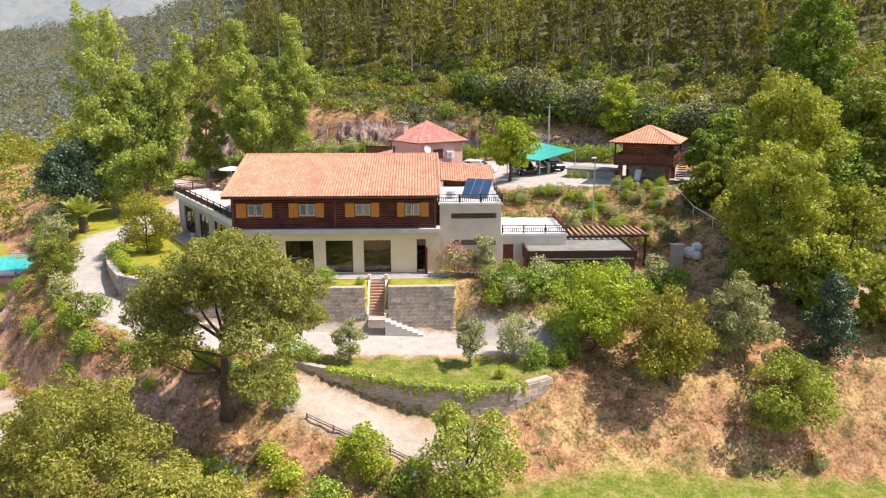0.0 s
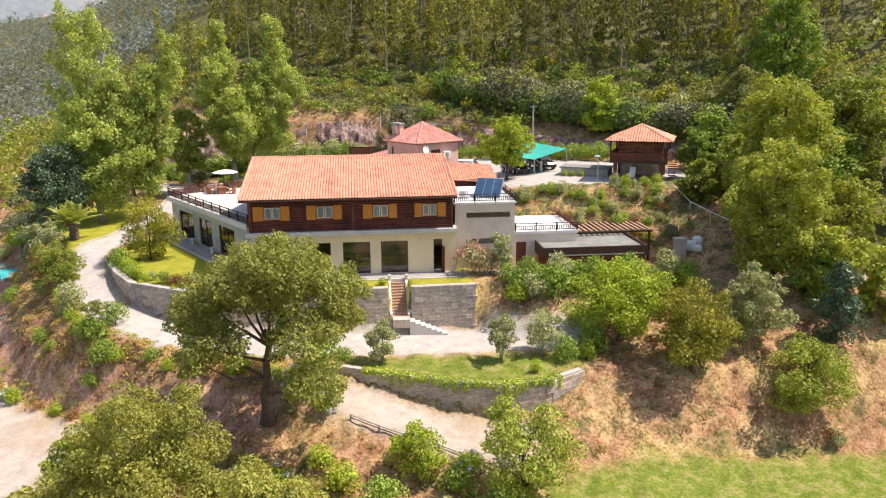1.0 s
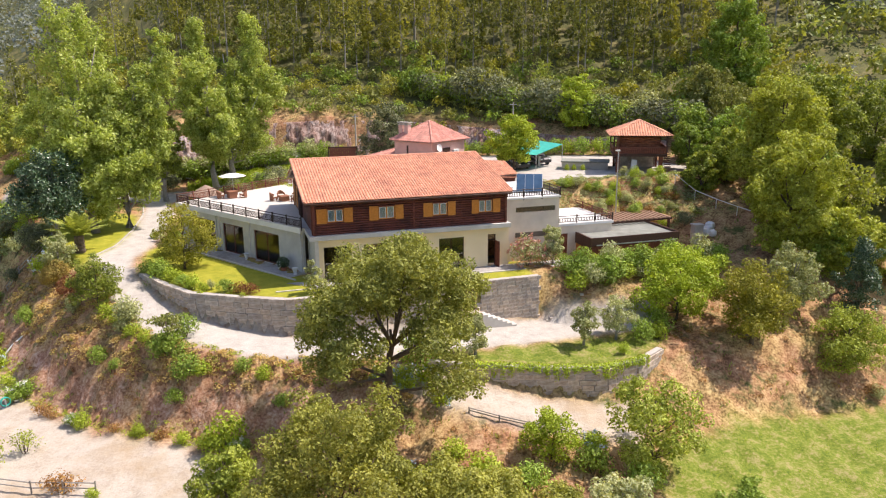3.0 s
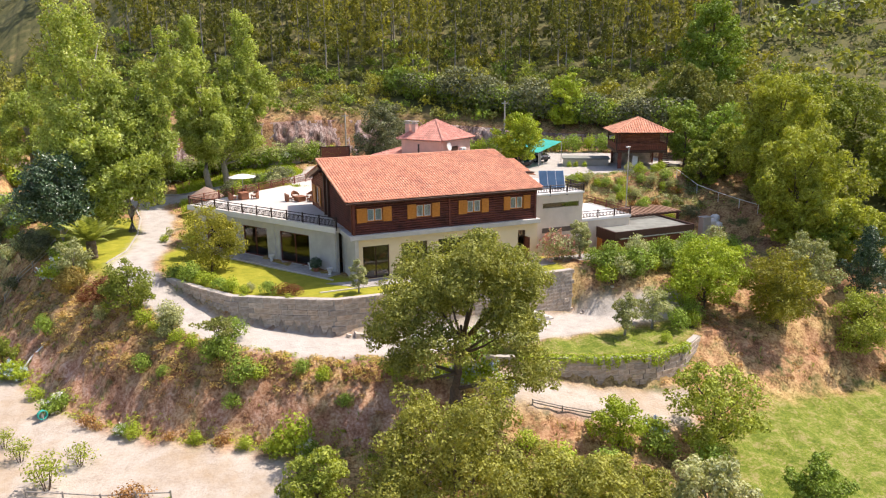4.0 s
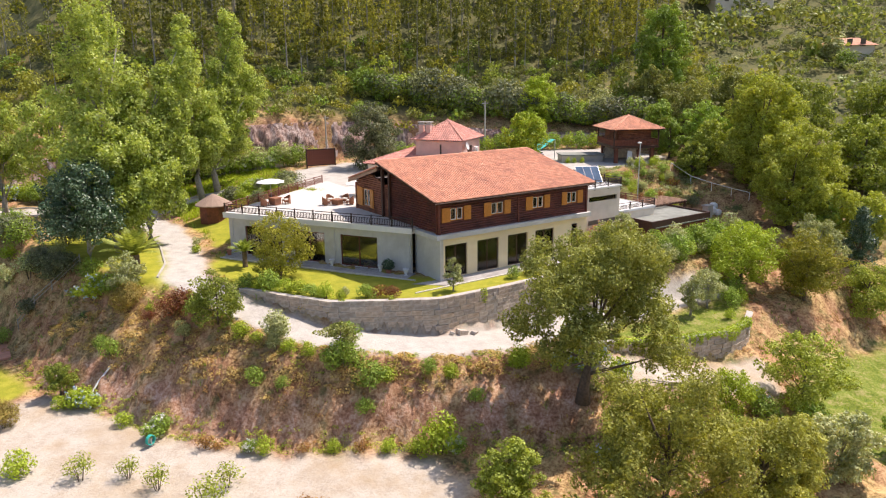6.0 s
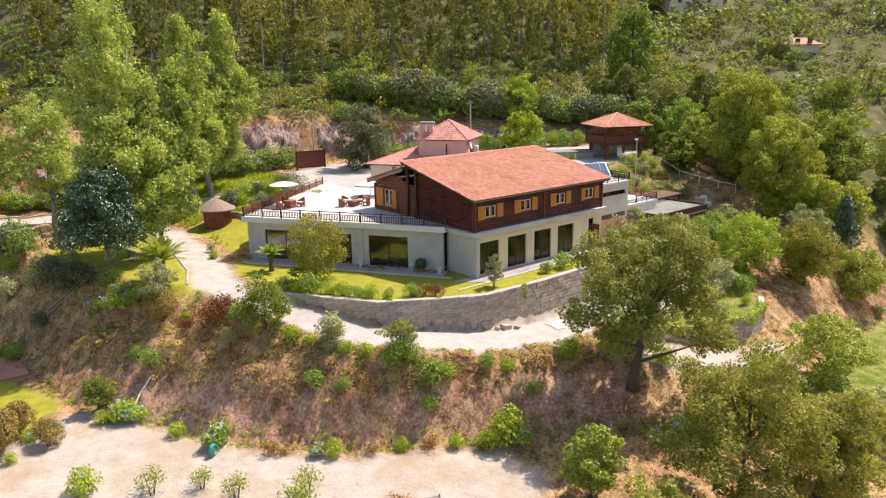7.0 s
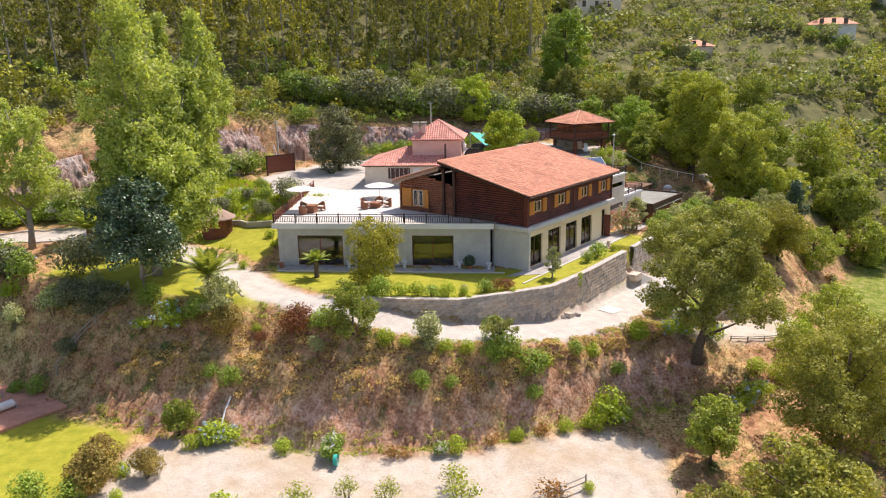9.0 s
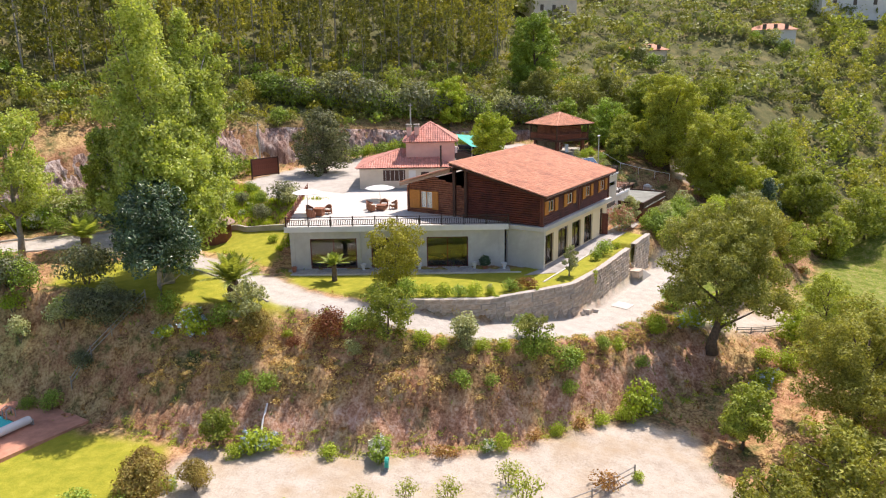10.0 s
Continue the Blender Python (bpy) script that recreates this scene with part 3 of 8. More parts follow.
def ground_material():
    m, nt, b = nodes_of("land")
    at = nt.nodes.new("ShaderNodeAttribute")
    at.attribute_name = "cover"
    sep = nt.nodes.new("ShaderNodeSeparateColor")
    nt.links.new(at.outputs["Color"], sep.inputs[0])
    grain, clod, patch = add_noise(nt, 5.0, 6), add_noise(nt, 1.1, 6), add_noise(nt, 0.22, 5)
    soil = add_ramp(nt, add_mix(nt, 0.5, clod, grain), [(0.38, (0.145, 0.066, 0.032)), (0.5, (0.37, 0.19, 0.10)), (0.62, (0.54, 0.335, 0.19))])
    straw = add_ramp(nt, add_mix(nt, 0.4, grain, clod), [(0.40, (0.17, 0.10, 0.04)), (0.5, (0.42, 0.285, 0.12)), (0.60, (0.60, 0.44, 0.20))])
    scrub = add_ramp(nt, grain, [(0.3, (0.055, 0.07, 0.02)), (0.7, (0.14, 0.15, 0.045))])
    base = add_mix(nt, add_ramp(nt, patch, [(0.40, (0, 0, 0)), (0.60, (1, 1, 1))]), soil, straw)
    base = add_mix(nt, add_ramp(nt, add_noise(nt, 0.5, 6, 0.7), [(0.52, (0, 0, 0)), (0.66, (1, 1, 1))]), base, scrub)
    at2 = nt.nodes.new("ShaderNodeAttribute")
    at2.attribute_name = "wooded"
    wood_c = add_ramp(nt, add_noise(nt, 0.35, 8, 0.7), [(0.3, (0.055, 0.060, 0.022)), (0.52, (0.13, 0.13, 0.048)), (0.75, (0.27, 0.205, 0.09))])
    base = add_mix(nt, at2.outputs["Fac"], base, wood_c)
    lawn_c = add_ramp(nt, clod, [(0.25, (0.21, 0.24, 0.02)), (0.55, (0.33, 0.32, 0.032)), (0.8, (0.44, 0.40, 0.06))])
    mead_c = add_ramp(nt, add_mix(nt, 0.5, clod, grain), [(0.36, (0.085, 0.13, 0.015)), (0.50, (0.175, 0.215, 0.028)), (0.60, (0.31, 0.27, 0.105))])
    dust_c = add_ramp(nt, add_mix(nt, 0.35, clod, grain), [(0.3, (0.37, 0.305, 0.235)), (0.5, (0.48, 0.42, 0.345)), (0.75, (0.56, 0.51, 0.44))])
    pave_c = add_ramp(nt, clod, [(0.25, (0.38, 0.345, 0.30)), (0.5, (0.475, 0.44, 0.39)), (0.75, (0.55, 0.515, 0.46))])
    at3 = nt.nodes.new("ShaderNodeAttribute")
    at3.attribute_name = "raw"
    raw_c = add_ramp(nt, add_mix(nt, 0.45, grain, clod), [(0.36, (0.23, 0.10, 0.058)), (0.5, (0.49, 0.26, 0.165)), (0.62, (0.67, 0.47, 0.375))])
    base = add_mix(nt, at3.outputs["Fac"], base, raw_c)
    tan = add_ramp(nt, patch, [(0.48, (0, 0, 0)), (0.66, (0.8, 0.8, 0.8))])
    dust_c = add_mix(nt, tan, dust_c, (0.40, 0.30, 0.19))
    col = add_mix(nt, sep.outputs[0], base, lawn_c)
    col = add_mix(nt, sep.outputs[1], col, dust_c)
    col = add_mix(nt, sep.outputs[2], col, pave_c)
    col = add_mix(nt, at.outputs["Alpha"], col, mead_c)
    nt.links.new(col, b.inputs["Base Color"])
    b.inputs["Roughness"].default_value = 0.95
    b.inputs["Specular IOR Level"].default_value = 0.2
    add_bump(nt, b, add_mix(nt, 0.5, grain, clod), 0.8, 0.14)
    return m


def build_ground():
    ny, nx = GZ.shape
    v = np.stack([XX, YY, GZ], -1).reshape(-1, 3)
    i = np.arange(ny * nx).reshape(ny, nx)
    f = np.stack([i[:-1, :-1], i[:-1, 1:], i[1:, 1:], i[1:, :-1]], -1).reshape(-1, 4)
    ob = mesh_obj("ground", v, f, ground_material(), smooth=True)
    cover = ob.data.color_attributes.new("cover", "FLOAT_COLOR", "POINT")
    rgba = np.stack([lawn, dust, paved, meadow * (1 - lawn)], -1).reshape(-1)
    cover.data.foreach_set("color", rgba.astype(np.float32))
    w = ob.data.attributes.new("wooded", "FLOAT", "POINT")
    w.data.foreach_set("value", wooded.reshape(-1).astype(np.float32))
    w = ob.data.attributes.new("raw", "FLOAT", "POINT")
    w.data.foreach_set("value", raw.reshape(-1).astype(np.float32))
    tagged(ob, "hillside ground of dry soil, lawn, dusty yard and pale drive", "ground", kind="structure")


build_ground()


# ---- building helpers ----
def tile_slope(bm, a, b, c, d, col=0.235, row=0.38, rise=0.058):
    """Half-round clay tiles in columns from the eave a-b up to the ridge d-c; a hip where the ridge is shorter."""
    a, b, c, d = map(Vector, (a, b, c, d))
    along = (b - a).normalized()
    width = (b - a).length
    up0 = (d - a) - along * (d - a).dot(along)
    height = up0.length
    up = up0.normalized()
    out = along.cross(up)
    ul, ur = (d - a).dot(along), (c - a).dot(along)
    n = max(1, round(width / col))
    w = width / n
    for i in range(n):
        u = (i + 0.5) * w
        top = height
        if u < ul:
            top = height * u / ul
        elif u > ur:
            top = height * (width - u) / (width - ur + 1e-9)
        k = max(1, math.ceil(top / row))
        for j in range(k):
            v0, v1 = j * row - 0.02, min((j + 1) * row, top) + 0.02
            if v1 - v0 < 0.03:
                continue
            rings = []
            jig = random.uniform(-0.008, 0.008)
            for v, lift in ((v0, 0.02), (v1, 0.0)):
                rings.append([bm.verts.new(a + along * (u + s * w * 0.52 + jig) + up * v + out * (lift + q * rise)) for s, q in ((-1, -0.55), (-0.55, 0.55), (0, 1), (0.55, 0.55), (1, -0.55))])
            for s in range(4):
                bm.faces.new((rings[0][s], rings[0][s + 1], rings[1][s + 1], rings[1][s]))
            bm.faces.new((rings[0][0], rings[0][4], rings[0][3], rings[0][2], rings[0][1]))


def ridge_caps(bm, p, q, r=0.12, step=0.4):
    p, q = Vector(p), Vector(q)
    n = max(1, int((q - p).length / step))
    for i in range(n):
        s, e = p.lerp(q, i / n), p.lerp(q, (i + 1.08) / n)
        d = (e - s).normalized()
        side = d.cross(Vector((0, 0, 1))).normalized()
        upv = side.cross(d)
        rings = []
        for o, rr in ((s, r * 1.1), (e, r * 0.92)):
            rings.append([bm.verts.new(o + side * rr * math.cos(t) + upv * rr * (math.sin(t) - 0.15)) for t in (math.pi * k / 5 for k in range(6))])
        for k in range(5):
            bm.faces.new((rings[0][k], rings[0][k + 1], rings[1][k + 1], rings[1][k]))


def log_rows(wall, material, x0, x1, y, z0, z1, openings=(), log=0.2, side=1, axis_x=True, top=None):
    """Stacked half-round logs under a wall, split round its openings (a0, a1, b0, b1: along and up)."""
    z = z0
    while z < z1 - 0.02:
        e = min(z + log, z1)
        hi = x1
        lo = x0
        if top:
            lo, hi = top(z + log * 0.5, x0, x1)
            if hi - lo < 0.1:
                z = e
                continue
        cuts = sorted((max(o[0], lo), min(o[1], hi)) for o in openings if o[2] < (z + e) / 2 < o[3] and o[1] > lo and o[0] < hi)
        spans, s = [], lo
        for c0, c1 in cuts:
            spans.append((s, c0))
            s = c1
        spans.append((s, hi))
        for s0, s1 in spans:
            if s1 - s0 < 0.02:
                continue
            prof = [(0.12, z), (0.015, z), (-0.06, z + (e - z) * 0.2), (-0.1, (z + e) / 2), (-0.075, e - (e - z) * 0.2), (0.015, e), (0.12, e)]
            bm, vs = bmesh.new(), []
            for u in (s0, s1):
                vs.append([bm.verts.new((u, y + side * p, q) if axis_x else (y + side * p, u, q)) for p, q in prof])
            for i in range(6):
                bm.faces.new((vs[0][i], vs[0][i + 1], vs[1][i + 1], vs[1][i]))
            bm.faces.new(vs[0][::-1])
            bm.faces.new(vs[1])
            part("log", bm, material, wall)
        z = e


def wall_with(bm, x0, x1, y0, y1, z0, z1, openings):
    """A wall along x with openings (x0, x1, z0, z1) right through it, as one closed mesh."""
    xs = sorted({x0, x1, *(o[0] for o in openings), *(o[1] for o in openings)})
    zs = sorted({z0, z1, *(o[2] for o in openings), *(o[3] for o in openings)})
    vs = {}

    def v(i, j, y):
        if (i, j, y) not in vs:
            vs[i, j, y] = bm.verts.new((xs[i], y, zs[j]))
        return vs[i, j, y]

    def solid(i, j):
        if not (0 <= i < len(xs) - 1 and 0 <= j < len(zs) - 1):
            return False
        cx, cz = (xs[i] + xs[i + 1]) / 2, (zs[j] + zs[j + 1]) / 2
        return not any(a < cx < b and c < cz < d for a, b, c, d in openings)
    for i in range(len(xs) - 1):
        for j in range(len(zs) - 1):
            if not solid(i, j):
                continue
            bm.faces.new((v(i, j, y0), v(i + 1, j, y0), v(i + 1, j + 1, y0), v(i, j + 1, y0)))
            bm.faces.new((v(i, j + 1, y1), v(i + 1, j + 1, y1), v(i + 1, j, y1), v(i, j, y1)))
            for di, dj, a, b in ((-1, 0, (i, j + 1), (i, j)), (1, 0, (i + 1, j), (i + 1, j + 1)), (0, -1, (i, j), (i + 1, j)), (0, 1, (i + 1, j + 1), (i, j + 1))):
                if not solid(i + di, j + dj):
                    bm.faces.new((v(*b, y0), v(*a, y0), v(*a, y1), v(*b, y1)))
    bmesh.ops.recalc_face_normals(bm, faces=bm.faces)


def railing(parent_m, length, label, height=0.85, gap=0.16, post=2.0):
    """A dark or red-brown rail with uprights, along local x."""
    M_BLACKMETAL = M_SHED if label.startswith("red") else M_DARKRAIL
    t = thing("railing", parent_m, label, "railing")
    part("top_rail", boxes((0, length, -0.035, 0.035, height - 0.06, height), bevel=0.01), M_BLACKMETAL, t)
    part("middle_rail", boxes((0, length, -0.02, 0.02, height - 0.26, height - 0.22)), M_BLACKMETAL, t)
    part("bottom_rail", boxes((0, length, -0.02, 0.02, 0.1, 0.15)), M_BLACKMETAL, t)
    bal = part("baluster", boxes((-0.028, 0.028, -0.015, 0.015, 0.1, height - 0.22)), M_BLACKMETAL, t)
    n = int(length / gap)
    bal.matrix_basis = pose(gap * 0.5, 0, 0)
    for i in range(1, n):
        again(bal, pose(gap * (i + 0.5), 0, 0))
    k = max(1, round(length / post))
    po = part("post", boxes((-0.05, 0.05, -0.05, 0.05, -0.25, height + 0.06), bevel=0.01), M_BLACKMETAL, t)
    po.matrix_basis = pose(0, 0, 0)
    for i in range(1, k + 1):
        again(po, pose(length * i / k, 0, 0))
    return t


def shuttered_window(parent, m, w, hgt, sl, sr, cloth=None):
    """A two-leaf white window with open wooden shutters; local x along the wall, y inward."""
    f = part("window", boxes((0, w, -0.06, 0.06, 0, 0.07), (0, w, -0.06, 0.06, hgt - 0.07, hgt), (0, 0.07, -0.06, 0.06, 0.07, hgt - 0.07), (w - 0.07, w, -0.06, 0.06, 0.07, hgt - 0.07), (w / 2 - 0.05, w / 2 + 0.05, -0.06, 0.06, 0.07, hgt - 0.07)), M_SHUTTER, parent, "orange varnished window frame")
    f.matrix_basis = m
    for x in (0.07, w / 2 + 0.05):
        part("sash", boxes((x, x + w / 2 - 0.12, -0.03, 0.03, 0.07, 0.13), (x, x + w / 2 - 0.12, -0.03, 0.03, hgt - 0.13, hgt - 0.07), (x, x + 0.06, -0.03, 0.03, 0.13, hgt - 0.13), (x + w / 2 - 0.18, x + w / 2 - 0.12, -0.03, 0.03, 0.13, hgt - 0.13)), M_WHITE, f, "white painted sash")
        p = part("pane", boxes((x + 0.06, x + w / 2 - 0.18, -0.005, 0.005, 0.13, hgt - 0.13)), M_PANE, f)
        p.visible_shadow = False
    part("curtain", boxes((0.08, w - 0.08, 0.09, 0.1, 0.05, hgt - 0.05)), cloth or M_CURTAIN, f, "pale net curtain")
    for x0, x1 in ((-sl, -0.03), (w + 0.03, w + sr)):
        dims = [(x0, x1, -0.17, -0.13, -0.05, hgt + 0.05)]
        for q in range(2):
            z0 = 0.05 + q * (hgt / 2)
            dims.append((x0 + 0.06, x1 - 0.06, -0.19, -0.17, z0, z0 + hgt / 2 - 0.12))
        s = part("shutter", boxes(*dims), M_SHUTTER, parent, "open orange wooden shutter")
        s.matrix_basis = m
    return f


BX = 32.34                      # the second axis of the place, in degrees


def slanted(eu, ev, z=0.0):
    """A pose on the slanted axes: local x away from the slope, y along it."""
    return pose(0.845 * eu - 0.535 * ev, 0.535 * eu + 0.845 * ev, z, 0, 0, BX)


# ---- the main house ----
def main_house():
    t = thing("villa", pose(0, 0, 0), "two-storey villa, cream below, dark logs above, terracotta roof", "house")
    wins = [(1.87, 1.32), (6.06, 1.36), (10.64, 1.30), (14.72, 1.25)]
    ops = [(x, x + w, 4.88, 5.96) for x, w in wins]
    bm = bmesh.new()
    box(bm, 0.70, 0.88, 0.55, 0.73, 3.86, 6.7)
    w = part("front_log_wall", bm, M_LOG, t, "dark red-brown horizontal logs")
    part("corner_post", boxes((17.1, 17.28, 0.55, 0.73, 3.86, 6.7)), M_LOG, w)
    part("middle_post", boxes((8.95, 9.1, 0.56, 0.62, 3.9, 6.6)), M_LOG, w)
    log_rows(w, M_LOG, 0.75, 17.2, 0.7, 3.86, 6.72, ops)
    for (x, w), (sl, sr) in zip(wins, ((0.85, 0.74), (0.78, 0.72), (0.80, 0.70), (0.64, 0.70))):
        shuttered_window(t, pose(x, 0.72, 4.88), w, 1.08, sl, sr)

    def under(z, a, b):
        lo = a if z < 6.6 else a + (z - 6.6) / 0.241 - 0.2
        hi = b if z < 6.5 else 15.35 - (z - 6.5) / 0.292
        return max(a, lo), min(b, hi)
    # North part of the gable: terrace bounce light is painted into these logs.
    w = part("gable_log_wall", boxes((0.6, 0.78, 14.65, 14.8, 3.9, 6.5)), M_LOGLIT, t, "red-brown horizontal logs with bounce light painted in")
    log_rows(w, M_LOGLIT, 8.24, 14.7, 0.8, 3.9, 8.75, [(11.95, 13.3, 4.45, 6.1)], axis_x=False, top=under)
    w = part("gable_board_wall", boxes((0.6, 0.78, 0.72, 0.86, 3.9, 6.6)), M_LOG, t, "dark maroon horizontal logs")
    log_rows(w, M_LOG, 0.75, 8.24, 0.8, 3.9, 8.75, axis_x=False, top=under)
    for y in (9.47, 8.24):
        part("post", boxes((0.52, 0.76, y - 0.13, y + 0.13, 3.9, 8.55)), M_DARKWOOD, t)
    part("purlin", boxes((0.1, 1.0, 9.35, 9.6, 8.3, 8.5)), M_DARKWOOD, t)
    shuttered_window(t, pose(0.78, 13.3, 4.45, 0, 0, -90), 1.35, 1.65, 1.2, 0.7, M_WHITE)
    w = part("east_log_wall", boxes((17.1, 17.3, 14.65, 14.8, 3.9, 6.5)), M_LOG, t)
    log_rows(w, M_LOG, 0.8, 14.7, 17.15, 3.9, 8.7, side=-1, axis_x=False, top=under)
    w = part("back_log_wall", boxes((8.9, 9.1, 14.75, 14.85, 3.9, 6.5)), M_LOG, t)
    log_rows(w, M_LOG, 0.8, 17.2, 14.7, 3.9, 6.6, side=-1)
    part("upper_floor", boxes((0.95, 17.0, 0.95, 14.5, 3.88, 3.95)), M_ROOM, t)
    # roof
    bm = bmesh.new()
    tile_slope(bm, (0, 0, 6.66), (17.6, 0, 6.66), (17.6, 9.67, 8.99), (0, 9.67, 8.99))
    ridge_caps(bm, (0, 9.72, 9.0), (17.6, 9.72, 9.0))
    tile_slope(bm, (17.6, 15.35, 6.8), (0.2, 15.35, 6.8), (0.2, 9.7, 8.45), (17.6, 9.7, 8.45))
    ridge_caps(bm, (0.02, 0.0, 6.70), (0.02, 9.6, 9.02), 0.1)
    ridge_caps(bm, (17.58, 0.0, 6.70), (17.58, 9.6, 9.02), 0.1)
    ridge_caps(bm, (0.22, 15.3, 6.84), (0.22, 9.8, 8.47), 0.13)
    part("roof", bm, M_TILE, t, "weathered orange terracotta roof tiles", smooth=False)
    bm = bmesh.new()
    for (y0, z0, y1, z1, x0) in ((0.02, 6.56, 9.7, 8.90, 0.04), (15.3, 6.7, 9.6, 8.36, 0.24)):
        vs = [bm.verts.new(p) for p in ((x0, y0, z0), (17.55, y0, z0), (17.55, y1, z1), (x0, y1, z1), (x0, y0, z0 - 0.12), (17.55, y0, z0 - 0.12), (17.55, y1, z1 - 0.12), (x0, y1, z1 - 0.12))]
        for q in ((0, 1, 2, 3), (7, 6, 5, 4), (0, 4, 5, 1), (1, 5, 6, 2), (2, 6, 7, 3), (3, 7, 4, 0)):
            bm.faces.new([vs[i] for i in q])
    part("roof_boarding", bm, M_DARKWOOD, t)
    bm = bmesh.new()
    vs = [bm.verts.new((x, y, z + d)) for d in (-0.34, -0.06) for x in (0.16, 0.22) for y, z in ((15.35, 6.8), (9.7, 8.45))]
    for q in ((0, 1, 3, 2), (4, 6, 7, 5), (0, 4, 5, 1), (2, 3, 7, 6), (0, 2, 6, 4), (1, 5, 7, 3)):
        bm.faces.new([vs[i] for i in q])
    part("verge_board", bm, M_SLAT, t, "weathered tan verge board")
    part("gutter", boxes((0.0, 17.6, -0.08, 0.02, 6.50, 6.58), bevel=0.02), M_DARKWOOD, t)
    raf = part("rafter", boxes((-0.05, 0.05, 0.02, 0.62, -0.12, 0.0), m=pose(0, 0, 6.46, 13.5)), M_DARKWOOD, t)
    raf.matrix_basis = pose(0.9, 0, 0)
    for i in range(1, 21):
        again(raf, pose(0.9 + i * 0.79, 0, 0))
    # slab and ground floor
    part("slab", boxes((0.35, 17.6, 0.3, 9.0, 3.48, 3.86), bevel=0.02), M_GREYWALL, t, "pale grey concrete slab edge")
    doors = [(1.5, 3.75, 0.05, 2.8), (4.8, 7.1, 0.05, 2.8), (8.1, 10.35, 0.05, 2.8), (11.25, 13.5, 0.05, 2.8), (15.66, 16.4, 0.02, 2.86)]
    bm = bmesh.new()
    wall_with(bm, 0.9, 17.6, 0.85, 1.2, -0.3, 3.48, doors)
    part("front_wall", bm, M_CREAM, t, "cream rendered ground-floor wall")
    part("west_wall", boxes((0.75, 1.05, 0.45, 4.2, -0.3, 3.48)), M_GREYWALL, t, "pale grey render")
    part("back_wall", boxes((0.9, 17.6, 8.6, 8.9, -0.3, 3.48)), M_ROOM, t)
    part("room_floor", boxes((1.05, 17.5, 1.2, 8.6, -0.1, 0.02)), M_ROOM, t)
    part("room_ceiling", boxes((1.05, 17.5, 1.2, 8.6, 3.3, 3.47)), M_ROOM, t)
    for x0, x1, z0, z1 in doors[:4]:
        f = part("glazed_door", boxes((x0, x0 + 0.06, 1.0, 1.08, z0, z1), (x1 - 0.06, x1, 1.0, 1.08, z0, z1), (x0 + 0.06, x1 - 0.06, 1.0, 1.08, z1 - 0.06, z1), (x0 + 0.06, x1 - 0.06, 1.0, 1.08, z0, z0 + 0.08), ((x0 + x1) / 2 - 0.04, (x0 + x1) / 2 + 0.04, 1.0, 1.08, z0 + 0.08, z1 - 0.06)), M_DARKWOOD, t, "dark framed glazed doors")
        for a, b in ((x0 + 0.06, (x0 + x1) / 2 - 0.04), ((x0 + x1) / 2 + 0.04, x1 - 0.06)):
            p = part("pane", boxes((a, b, 1.035, 1.045, z0 + 0.08, z1 - 0.06)), M_PANE, f)
            p.visible_shadow = False
    d = part("entrance_door", boxes((15.66, 15.72, 0.95, 1.1, 0.02, 2.86), (16.34, 16.4, 0.95, 1.1, 0.02, 2.86), (15.72, 16.34, 0.95, 1.1, 2.3, 2.36), (15.72, 16.34, 0.95, 1.1, 2.8, 2.86)), M_DARKWOOD, t, "dark door frame with a transom")
    part("leaf", boxes((-0.03, 0.03, -0.66, 0, 0.03, 2.28), m=pose(16.38, 0.9, 0, 0, 0, 12)), M_SHED, d, "open red-brown door leaf")
    p = part("transom_pane", boxes((15.72, 16.34, 1.02, 1.03, 2.36, 2.8)), M_PANE, d)
    p.visible_shadow = False
    part("downpipe", boxes((0.62, 0.72, 4.0, 4.1, -0.1, 3.6)), M_METAL, t)


main_house()


